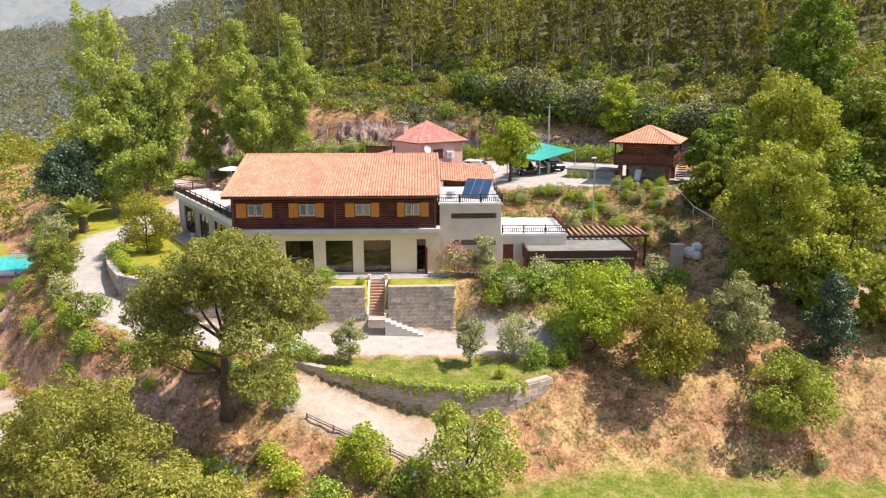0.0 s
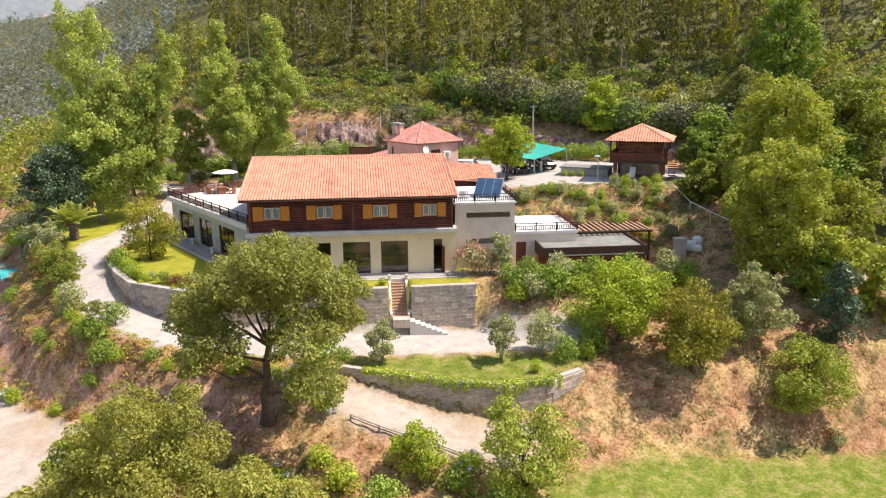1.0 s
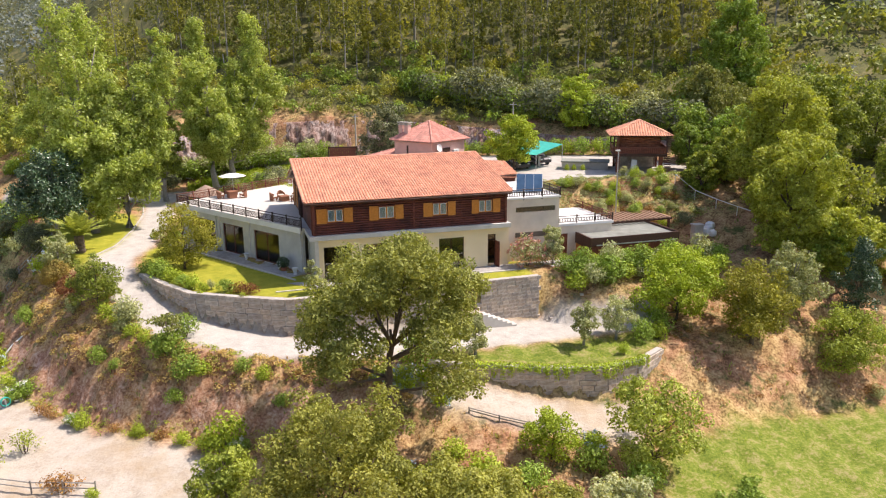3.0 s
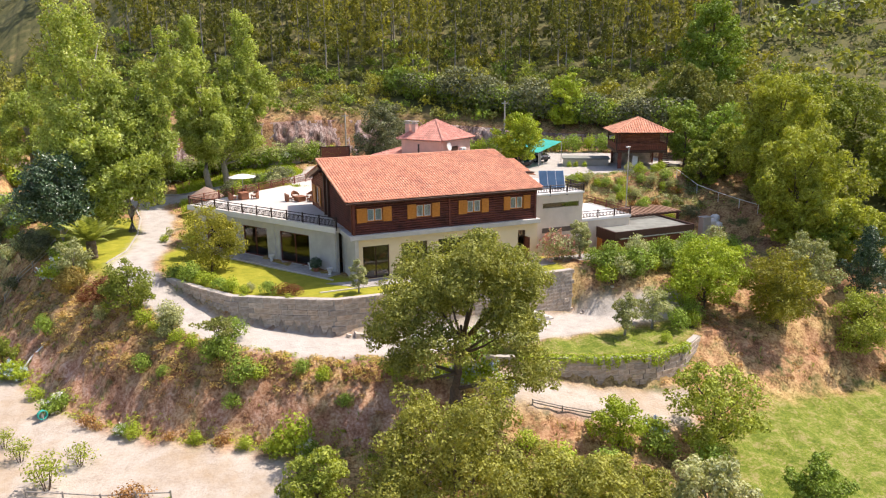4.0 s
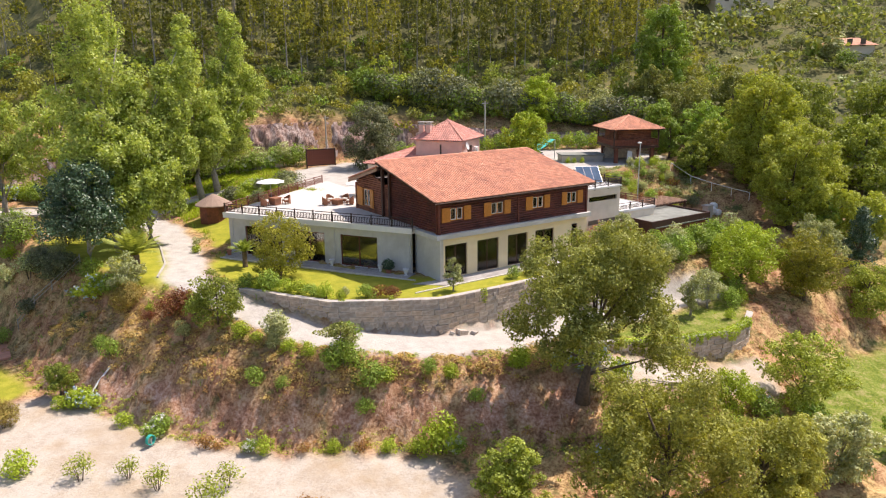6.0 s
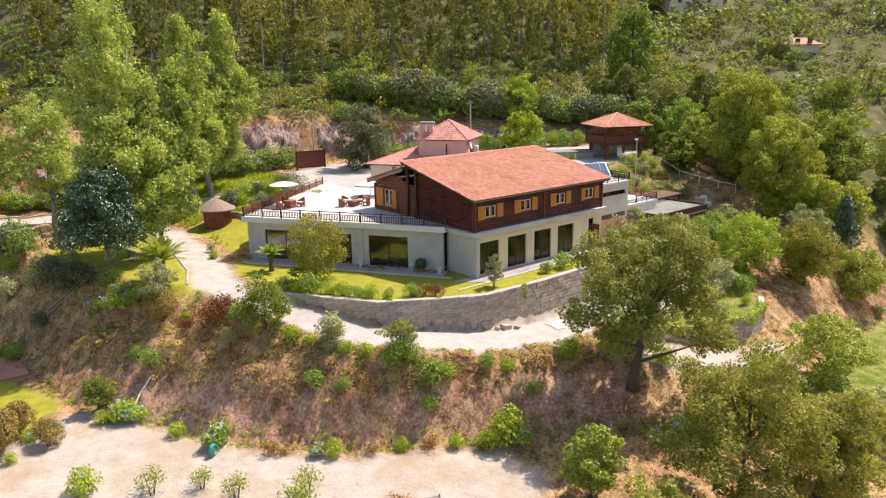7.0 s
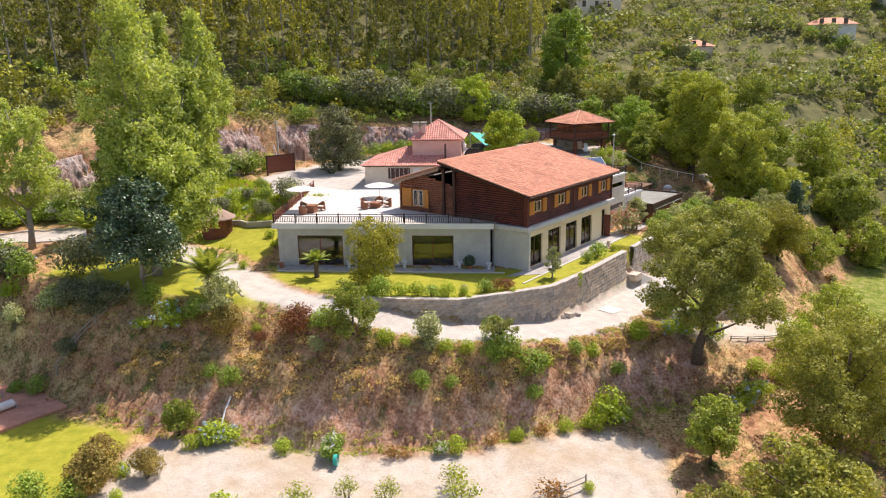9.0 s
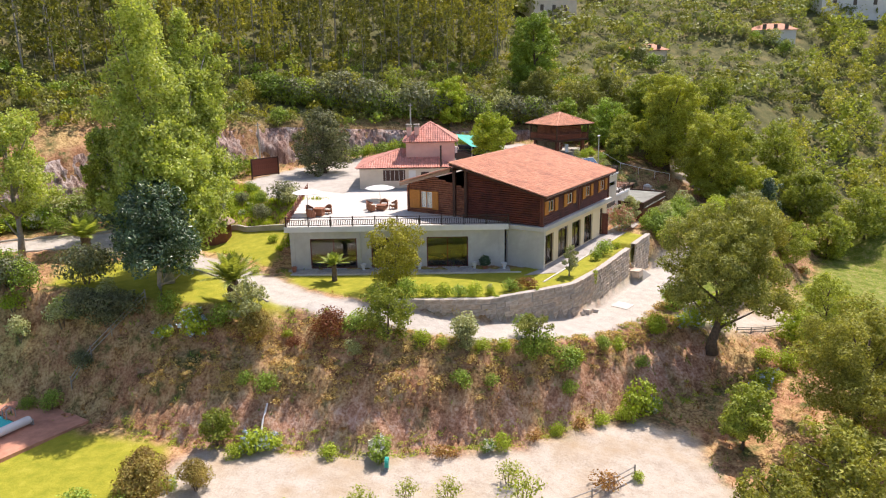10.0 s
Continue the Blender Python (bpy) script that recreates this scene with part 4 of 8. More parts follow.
# ---- the terrace block on the slanted axis ----
def terrace_block():
    t = thing("terrace_block", slanted(0, 0), "grey rendered ground-floor block with glazed doors under a roof terrace", "house")
    lo, hi = 3.3, 22.4
    # local y runs along the front; build along x and turn
    turn = Matrix.Rotation(radians(90), 4, "Z")
    ops = [(6.55, 10.25, 0.05, 2.83), (11.9, 15.2, 0.05, 2.81), (16.5, 20.65, 0.05, 2.81)]
    bm = bmesh.new()
    wall_with(bm, lo, hi, -2.54, -2.24, -0.3, 3.55, ops)
    bmesh.ops.transform(bm, matrix=turn, verts=bm.verts)
    part("front_wall", bm, M_GREYWALL, t, "grey rendered wall with pilasters")
    part("side_wall", boxes((2.25, 14.0, hi - 0.3, hi, -0.3, 3.55)), M_GREYWALL, t)
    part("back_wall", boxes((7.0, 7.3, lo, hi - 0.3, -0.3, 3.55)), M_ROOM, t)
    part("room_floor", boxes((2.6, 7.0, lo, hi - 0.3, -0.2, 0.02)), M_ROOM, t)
    for y in (3.6, 11.0, 15.85, 22.2):
        part("pilaster", boxes((2.16, 2.26, y - 0.2, y + 0.2, -0.2, 3.55)), M_GREYWALL, t)
    for a, b, c, d in ops:
        f = part("glazed_door", boxes((2.36, 2.44, a, a + 0.1, c, d), (2.36, 2.44, b - 0.1, b, c, d), (2.36, 2.44, a + 0.1, b - 0.1, d - 0.1, d), (2.36, 2.44, a + 0.1, b - 0.1, c, c + 0.1), (2.36, 2.44, (a + b) / 2 - 0.05, (a + b) / 2 + 0.05, c + 0.1, d - 0.1)), M_LOG, t, "dark red framed glazed doors")
        for p0, p1 in ((a + 0.1, (a + b) / 2 - 0.05), ((a + b) / 2 + 0.05, b - 0.1)):
            p = part("pane", boxes((2.395, 2.405, p0, p1, c + 0.1, d - 0.1)), M_PANE, f)
            p.visible_shadow = False
    bm = bmesh.new()
    prism(bm, [(1.9, 3.0), (5.5, 2.0), (13.0, -3.4), (21.0, 6.0), (22.0, 24.2), (1.9, 22.75)], 3.52, 3.97)
    part("terrace_slab", bm, M_DECK, t, "pale paved roof terrace")
    part("fascia", boxes((1.84, 1.9, 3.0, 22.8, 3.5, 3.99)), M_WHITE, t, "white terrace edge")
    part("downpipe", boxes((2.1, 2.2, 16.1, 16.2, 0, 3.55)), M_METAL, t)
    railing(slanted(2.0, 3.0, 3.97) @ pose(0, 0, 0, 0, 0, 90), 19.6, "dark brown metal railing with close uprights along the terrace edge")
    railing(slanted(2.0, 22.65, 3.97) @ pose(0, 0, 0, 0, 0, 4.4), 19.0, "red-brown railing along the side of the terrace")
    # threshold mosaics and apron
    ap = boxes((0.4, 2.2, 2.9, 22.6, -0.05, 0.035))
    bm = bmesh.new()
    prism(bm, [(1.0, 0.85), (17.6, 0.85), (24.6, 0.85), (24.6, -1.0), (18.6, -1.1), (0.6, -1.0), (-1.6, 1.2)], -0.2, 0.03)
    me = part("pavement", bm, M_PAVE)
    tagged(me, "grey stone paving along the villa front", "paving", kind="structure")
    o = part("pavement", ap, M_PAVE)
    o.matrix_basis = slanted(0, 0)
    tagged(o, "grey stone paving along the terrace block", "paving", kind="structure")
    k = part("kerb", boxes((-2.6, 17.6, -1.16, -1.0, -0.2, 0.07)), M_DECK)
    tagged(k, "pale stone lawn kerb along the paving", "kerb", kind="structure")
    k = part("kerb", boxes((0.22, 0.4, 2.0, 23.8, -0.2, 0.07)), M_DECK)
    k.matrix_basis = slanted(0, 0)
    tagged(k, "pale stone lawn kerb along the paving", "kerb", kind="structure")


terrace_block()


# ---- the eastern annexes ----
def annexes():
    t = thing("annex", pose(0, 0, 0), "beige two-storey annex with slit windows and a roof deck", "house")
    bm = bmesh.new()
    wall_with(bm, 17.6, 22.75, 1.6, 1.9, -0.4, 5.6, [(18.55, 22.34, 4.42, 4.88)])
    part("front_wall", bm, M_PALEWALL, t, "beige render with a long slit window")
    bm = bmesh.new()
    # Lower slit: a flat box whose dark colour stands for the shaded opening.
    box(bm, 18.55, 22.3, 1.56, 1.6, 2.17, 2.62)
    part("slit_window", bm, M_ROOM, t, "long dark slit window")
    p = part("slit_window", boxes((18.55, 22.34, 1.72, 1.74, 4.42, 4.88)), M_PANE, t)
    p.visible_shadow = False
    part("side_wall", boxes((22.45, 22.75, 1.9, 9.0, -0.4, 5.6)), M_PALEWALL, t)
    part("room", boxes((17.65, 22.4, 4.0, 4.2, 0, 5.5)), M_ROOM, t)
    part("roof_slab", boxes((17.45, 22.85, 1.5, 10.5, 5.6, 5.78), bevel=0.02), M_WHITE, t, "white roof deck")
    railing(pose(17.5, 1.58, 5.78), 5.3, "dark brown railing round the annex roof deck", 0.7)
    railing(pose(22.78, 1.6, 5.78, 0, 0, 90), 6.5, "dark brown railing round the annex roof deck", 0.7)
    # solar panel
    s = thing("solar_collector", pose(20.6, 3.4, 5.78, 0, 0, -24), "tilted blue solar water collector on the roof deck", "solar panel")
    tilt = pose(0, 0, 0.12, 42)
    part("frame", boxes((-1.2, 1.2, 0.0, 2.1, -0.04, 0.04), m=tilt), M_METAL, s)
    for x in (-1.16, -0.38, 0.40):
        part("panel", boxes((x, x + 0.74, 0.04, 2.06, 0.042, 0.06), m=tilt), M_SOLAR, s)
    for x in (-0.8, 0.8):
        part("strut", boxes((x - 0.03, x + 0.03, 1.4, 1.46, 0, 1.15)), M_METAL, s)
    bm = bmesh.new()
    lathe(bm, [(0.24, -1.0), (0.27, -0.9), (0.27, 0.9), (0.24, 1.0)], 14, pose(0, 1.75, 1.2, 0, 90))
    part("tank", bm, M_WHITE, s, "white horizontal water tank")
    a = thing("air_conditioner", pose(18.6, 3.6, 5.78), "white outdoor air-conditioning unit on the roof deck", "air conditioner")
    part("case", boxes((-0.42, 0.42, -0.16, 0.16, 0.05, 0.7), bevel=0.02), M_WHITE, a)
    bm = bmesh.new()
    lathe(bm, [(0.26, 0), (0.26, 0.02), (0.05, 0.03)], 16, pose(-0.1, -0.16, 0.38, 90))
    part("fan_grille", bm, M_METAL, a, "grey round grille")
    # low annex with white deck
    t = thing("low_annex", pose(0, 0, 0), "low beige annex with a white roof deck beside a wooden shed", "house")
    bm = bmesh.new()
    wall_with(bm, 22.75, 28.4, 2.0, 2.3, -0.4, 2.8, [(23.0, 23.9, 0.0, 2.1)])
    part("front_wall", bm, M_PALEWALL, t)
    part("door", boxes((23.0, 23.9, 2.1, 2.16, 0.0, 2.1)), M_SHED, t, "red-brown boarded door")
    part("east_wall", boxes((28.1, 28.4, 2.3, 9.5, -0.4, 2.8)), M_PALEWALL, t)
    part("roof_slab", boxes((22.78, 28.5, 1.9, 10.0, 2.8, 3.05), bevel=0.02), M_WHITE, t, "white flat roof deck")
    railing(pose(22.9, 1.98, 3.05), 5.5, "dark brown railing along the low roof deck", 0.7)
    railing(pose(28.4, 2.0, 3.05, 0, 0, 90), 7.8, "red-brown railing along the low roof deck", 0.7)
    railing(pose(22.9, 9.9, 3.05), 5.5, "red-brown railing along the low roof deck", 0.7)
    # pergola
    t = thing("pergola", pose(0, 0, 0), "dark wooden pergola with open slats beside the shed", "pergola")
    sl = part("slat", boxes((-0.09, 0.09, 3.7, 9.2, 2.42, 2.54)), M_SLAT, t, "weathered tan slat")
    sl.matrix_basis = pose(28.8, 0, 0)
    for i in range(1, 15):
        again(sl, pose(28.8 + i * 0.5, 0, 0))
    for y in (3.9, 9.0):
        part("beam", boxes((28.6, 36.1, y - 0.08, y + 0.08, 2.25, 2.42)), M_DARKWOOD, t)
    for x, y in ((35.8, 3.9), (35.8, 9.0), (32.2, 9.0)):
        part("post", boxes((x - 0.09, x + 0.09, y - 0.09, y + 0.09, -0.6, 2.25)), M_DARKWOOD, t)
    # shed
    t = thing("garden_shed", pose(0, 0, 0), "red-brown boarded shed with a flat grey felt roof", "shed")
    part("wall", boxes((24.8, 33.5, -0.8, 4.6, -0.8, 1.75)), M_SHED, t, "red-brown vertical boards")
    bd = part("board", boxes((-0.16, 0.16, -0.85, -0.8, -0.8, 1.35)), M_SHED, t)
    bd.matrix_basis = pose(25.0, 0, 0)
    for i in range(1, 26):
        again(bd, pose(25.0 + i * 0.335, 0, 0))
    part("fascia", boxes((24.65, 33.65, -1.0, -0.86, 1.45, 2.2), (24.65, 24.79, -0.86, 4.7, 1.2, 2.2), (33.51, 33.65, -0.86, 4.7, 1.45, 2.2), (24.79, 33.51, 4.6, 4.7, 1.45, 2.2)), M_DARKWOOD, t, "dark brown roof edge boards")
    part("trim_strip", boxes((25.2, 33.4, -1.03, -1.0, 1.48, 1.58)), M_METAL, t, "pale metal strip")
    part("flat_roof", boxes((24.79, 33.51, -0.86, 4.6, 1.76, 2.02)), M_FLATROOF, t, "grey felt flat roof")
    part("door", boxes((24.76, 24.8, 1.2, 2.3, -0.3, 1.5)), M_SHUTTER, t, "orange boarded side door")
    # low link roof behind the villa
    t = thing("outbuilding", pose(0, 0, 0), "small dark boarded outbuilding with an orange tiled roof behind the villa", "outbuilding")
    part("wall", boxes((18.3, 22.6, 11.5, 15.5, 3.5, 6.3)), M_SHED, t)
    bm = bmesh.new()
    tile_slope(bm, (17.9, 11.1, 6.35), (23.2, 11.1, 6.0), (23.2, 16.0, 7.2), (17.9, 16.0, 7.5))
    part("roof", bm, M_TILE, t)
    part("roof_boarding", boxes((17.95, 23.1, 11.2, 15.9, 6.2, 6.3)), M_DARKWOOD, t)


annexes()


# ---- pink house ----
def hip_roof(bm, x0, x1, y0, y1, z, top, rx0=None, rx1=None, ry0=None, ry1=None, col=0.27):
    """Four tiled slopes up to a ridge (or a point) with caps along the hips."""
    cx, cy = (x0 + x1) / 2, (y0 + y1) / 2
    rx0, rx1 = (cx, cx) if rx0 is None else (rx0, rx1)
    ry0, ry1 = (cy, cy) if ry0 is None else (ry0, ry1)
    A, B, C, D = (x0, y0, z), (x1, y0, z), (x1, y1, z), (x0, y1, z)
    a, b, c, d = (rx0, ry0, top), (rx1, ry0, top), (rx1, ry1, top), (rx0, ry1, top)
    tile_slope(bm, A, B, b, a, col)
    tile_slope(bm, B, C, c, b, col)
    tile_slope(bm, C, D, d, c, col)
    tile_slope(bm, D, A, a, d, col)
    for p, q in ((A, a), (B, b), (C, c), (D, d)):
        ridge_caps(bm, p, q)
    if (Vector(a) - Vector(c)).length > 0.3:
        ridge_caps(bm, a, c)


def deck_under(bm, x0, x1, y0, y1, z, top, r):
    vs = [bm.verts.new(p) for p in ((x0, y0, z), (x1, y0, z), (x1, y1, z), (x0, y1, z), (r[0], r[2], top), (r[1], r[2], top), (r[1], r[3], top), (r[0], r[3], top))]
    for q in ((3, 2, 1, 0), (0, 1, 5, 4), (1, 2, 6, 5), (2, 3, 7, 6), (3, 0, 4, 7)):
        bm.faces.new([vs[i] for i in q])


def pink_house():
    t = thing("pink_house", slanted(26.2, 10.1, 4.2), "pink rendered house with hipped clay-tile roof and low wing", "house")
    part("tower_wall", boxes((-2.8, 2.8, -2.8, 2.8, -0.3, 4.95), bevel=0.02), M_PINK, t, "pink rendered wall")
    bm = bmesh.new()
    hip_roof(bm, -3.2, 3.2, -3.2, 3.2, 4.98, 7.0)
    part("tower_roof", bm, M_PINKTILE, t, "pink-red clay tiles on a hipped roof")
    bm = bmesh.new()
    deck_under(bm, -3.15, 3.15, -3.15, 3.15, 4.86, 6.85, (-0.02, 0.02, -0.02, 0.02))
    part("roof_boarding", bm, M_PINK, t)
    bm = bmesh.new()
    box(bm, -4.6, 3.4, -1.9, 8.1, -0.3, 2.25)
    part("wing_wall", bm, M_PALEWALL, t, "cream rendered wing wall")
    bm = bmesh.new()
    hip_roof(bm, -5.0, 3.8, -2.4, 8.5, 2.28, 3.9, -0.8, -0.6, 0.5, 3.8)
    part("wing_roof", bm, M_PINKTILE, t, "pink-red clay tiles on the low wing")
    bm = bmesh.new()
    deck_under(bm, -4.95, 3.75, -2.35, 8.45, 2.16, 3.75, (-0.8, -0.6, 0.5, 3.8))
    part("roof_boarding", bm, M_DARKWOOD, t)
    w = part("window", boxes((-4.68, -4.6, 2.9, 5.4, 0.75, 1.95)), M_DARKWOOD, t, "dark barred window")
    bar = part("bar", boxes((-4.72, -4.68, -0.02, 0.02, 0.78, 1.92)), M_WHITE, w)
    bar.matrix_basis = pose(0, 3.1, 0)
    for i in range(1, 5):
        again(bar, pose(0, 3.1 + i * 0.5, 0))
    part("window", boxes((-4.65, -4.58, 0.2, 1.1, 0.9, 1.7)), M_DARKWOOD, t)
    part("door", boxes((-4.65, -4.58, 1.7, 2.5, 0, 1.9)), M_WHITE, t, "white door")
    part("window", boxes((-1.0, 0.2, -2.86, -2.8, 3.2, 4.2)), M_DARKWOOD, t, "dark window in the tower")
    for dx, dy in ((-1.9, 2.45), (-1.9, 1.55)):
        c = part("chimney", boxes((dx - 0.27, dx + 0.27, dy - 0.27, dy + 0.27, 5.0, 6.55)), M_PINK, t, "pale pink rendered chimney")
        part("cap", boxes((dx - 0.33, dx + 0.33, dy - 0.33, dy + 0.33, 6.55, 6.63), (dx - 0.22, dx + 0.22, dy - 0.22, dy + 0.22, 6.63, 6.8), (dx - 0.36, dx + 0.36, dy - 0.36, dy + 0.36, 6.8, 6.9)), M_CONCRETE, c)
    bm = bmesh.new()
    tube(bm, [(-4.9, -1.2, 2.3), (-4.9, -1.2, 4.7)], [0.1, 0.1], 8)
    part("stove_pipe", bm, M_BLACKMETAL, t, "black stove pipe")
    d = thing("satellite_dish", slanted(26.2, 10.1, 4.2) @ pose(-2.0, -2.95, 4.3), "white round satellite dish on the pink wall", "satellite dish")
    bm = bmesh.new()
    lathe(bm, [(0.02, 0.0), (0.25, 0.03), (0.42, 0.1), (0.42, 0.12), (0.25, 0.05), (0.02, 0.02)], 18, pose(0, -0.15, 0, 75))
    part("reflector", bm, M_WHITE, d)
    part("arm", boxes((-0.02, 0.02, -0.2, 0.15, -0.03, 0.03)), M_METAL, d)
    a = thing("air_conditioner", slanted(26.2, 10.1, 4.2) @ pose(1.0, -2.82, 3.2), "white outdoor air-conditioning unit on the pink wall", "air conditioner")
    part("case", boxes((-0.45, 0.45, -0.35, 0.0, 0.0, 0.75), bevel=0.02), M_WHITE, a)
    bm = bmesh.new()
    lathe(bm, [(0.27, 0), (0.27, 0.02), (0.05, 0.03)], 16, pose(-0.1, -0.35, 0.38, 90))
    part("fan_grille", bm, M_METAL, a)


pink_house()


# ---- granary on posts ----
def granary():
    m = pose(39.3, 15.8, 5.5, 0, 0, -26)
    t = thing("granary", m, "raised red-brown wooden granary with balcony and hipped tile roof", "granary")
    for x in (-2.3, 2.3):
        for y in (-2.3, 2.3):
            part("post", boxes((x - 0.2, x + 0.2, y - 0.2, y + 0.2, -0.5, 1.8)), M_SHED, t)
    part("platform", boxes((-2.9, 2.9, -2.9, 2.9, 1.8, 2.05)), M_DARKWOOD, t)
    for sd, ax in ((1, True), (-1, True), (1, False), (-1, False)):
        c = -2.1 * sd
        # Same lighter logs, their colour holding the sunlight on the cabin.
        w = part("log_wall", boxes((c - 0.1, c + 0.1, c - 0.1, c + 0.1, 2.05, 4.0)), M_LOGLIT, t, "red-brown log cabin wall")
        log_rows(w, M_LOGLIT, -2.1, 2.1, c, 2.05, 4.0, side=sd, axis_x=ax)
    # Added wall, no known part: it stands for the dark behind the posts.
    part("rear_wall", boxes((-2.3, 2.3, 2.1, 2.4, -0.5, 1.8)), M_STONE, t, "added stone backing for the dark space under the platform")
    part("ceiling", boxes((-2.2, 2.2, -2.2, 2.2, 3.95, 4.05)), M_DARKWOOD, t)
    for x in (-2.8, 2.8):
        for y in (-2.8, 2.8):
            part("balcony_post", boxes((x - 0.07, x + 0.07, y - 0.07, y + 0.07, 2.05, 4.05)), M_DARKWOOD, t)
    for a in (0, 90, 180, 270):
        r = part("balcony_rail", boxes((-2.85, 2.85, -2.86, -2.8, 2.75, 2.85), (-2.85, 2.85, -2.86, -2.8, 2.1, 2.18)), M_SHED, t)
        r.matrix_basis = pose(0, 0, 0, 0, 0, a)
        s = part("slat", boxes((-0.06, 0.06, -2.85, -2.81, 2.15, 2.78)), M_SHED, r)
        s.matrix_basis = pose(-2.7, 0, 0)
        for i in range(1, 28):
            again(s, pose(-2.7 + i * 0.2, 0, 0))
    bm = bmesh.new()
    hip_roof(bm, -3.35, 3.35, -3.35, 3.35, 4.1, 5.6)
    part("roof", bm, M_TILE, t, "terracotta tiles on a hipped roof")
    bm = bmesh.new()
    deck_under(bm, -3.3, 3.3, -3.3, 3.3, 4.0, 5.48, (-0.02, 0.02, -0.02, 0.02))
    part("roof_boarding", bm, M_DARKWOOD, t)
    st = part("stair", boxes((2.9, 3.0, -1.7, 1.9, -0.3, -0.15), m=pose(0, 0, 0)), M_SHED, t, "wooden side stair")
    tread = part("tread", boxes((2.95, 3.7, -1.6, -1.3, -0.2, -0.14)), M_SHED, st)
    for i in range(1, 11):
        again(tread, pose(0, i * 0.28, i * 0.2))
    b = thing("notice_board", m @ pose(-0.6, -2.4, 0.3), "white upright panel under the granary", "panel")
    part("panel", boxes((-0.3, 0.3, -0.03, 0.03, 0, 1.1), m=pose(0, 0, 0, -12, 6)), M_WHITE, b)


granary()


# ---- retaining walls of stone blocks ----
def block_mesh(seed):
    r = random.Random(seed)
    bm = bmesh.new()
    vs = box(bm, -0.5, 0.5, -0.5, 0.5, -0.5, 0.5)
    for v in vs:
        v.co += Vector((r.uniform(-0.035, 0.035), r.uniform(-0.1, 0.1), r.uniform(-0.06, 0.06)))
    me = bpy.data.meshes.new("stone")
    bm.to_mesh(me)
    bm.free()
    me.materials.append(M_STONE)
    return me


BLOCKS = [block_mesh(s) for s in range(8)]


def stone_wall(name, rim, foot, label, course=0.42, length=0.95, over=0.12, limit=300, gap=None):
    rim, foot = fine(rim, 0.3), fine(foot, 0.3)
    n = min(len(rim), len(foot))
    pr = [Vector(rim[round(i * (len(rim) - 1) / (n - 1))]) for i in range(n)]
    pf = [Vector(foot[round(i * (len(foot) - 1) / (n - 1))]) for i in range(n)]
    mid = [(a.xy + b.xy) / 2 for a, b in zip(pr, pf)]
    bm = bmesh.new()
    rows = []
    for i in range(n):
        d = (mid[min(i + 1, n - 1)] - mid[max(i - 1, 0)]).normalized()
        s = Vector((d.y, -d.x))
        lo, hi = pf[i].z - 0.4, pr[i].z + over
        rows.append([bm.verts.new((*(mid[i] + s * w), z)) for w, z in ((0.2, lo), (0.2, hi), (-0.25, hi), (-0.25, lo))])
    for a, b in zip(rows, rows[1:]):
        if gap and gap[0] < a[0].co.x < gap[1]:
            continue
        for k in range(4):
            bm.faces.new((a[k], a[(k + 1) % 4], b[(k + 1) % 4], b[k]))
    bm.faces.new(rows[0])
    bm.faces.new(rows[-1][::-1])
    bmesh.ops.recalc_face_normals(bm, faces=bm.faces)
    w = part(name, bm, M_MORTAR)
    tagged(w, label, "retaining wall", kind="structure")
    run = [0.0]
    for a, b in zip(mid, mid[1:]):
        run.append(run[-1] + (b - a).length)
    total, k, made = run[-1], 0, 0
    rng = random.Random(5)
    zmax, zmin = max(p.z for p in pr) + over, min(p.z for p in pf)
    z = zmax
    while z > zmin - 0.2:
        s = -rng.uniform(0, length)
        while s < total:
            ln = length * rng.uniform(0.6, 1.35)
            c = min(max(s + ln / 2, 0.01), total - 0.01)
            i = max(0, min(n - 2, int(np.searchsorted(run, c)) - 1))
            f = (c - run[i]) / max(run[i + 1] - run[i], 1e-6)
            top = pr[i].lerp(pr[i + 1], f).z + over
            bot = pf[i].lerp(pf[i + 1], f).z
            if z - course > bot - 0.35 and z <= top + 0.05 and 0 <= s + ln / 2 <= total and made < limit and not (gap and gap[0] < mid[i].x < gap[1]):
                j0, j1 = max(i - 1, 0), min(i + 2, n - 1)
                d = (mid[j1] - mid[j0]).normalized()
                sd = Vector((d.y, -d.x))
                p = mid[i].lerp(mid[i + 1], f) + sd * (0.16 + rng.uniform(-0.02, 0.025))
                o = new("stone", BLOCKS[rng.randrange(8)])
                o.parent = w
                o.matrix_basis = Matrix.Translation((p.x, p.y, z - course / 2)) @ Matrix.Rotation(math.atan2(d.y, d.x), 4, "Z") @ Matrix.Diagonal((ln * 0.96, 0.2, course * 0.94, 1))
                made += 1
            s += ln
        z -= course
    return w


# ---- plants ----
RNG = np.random.RandomState(11)


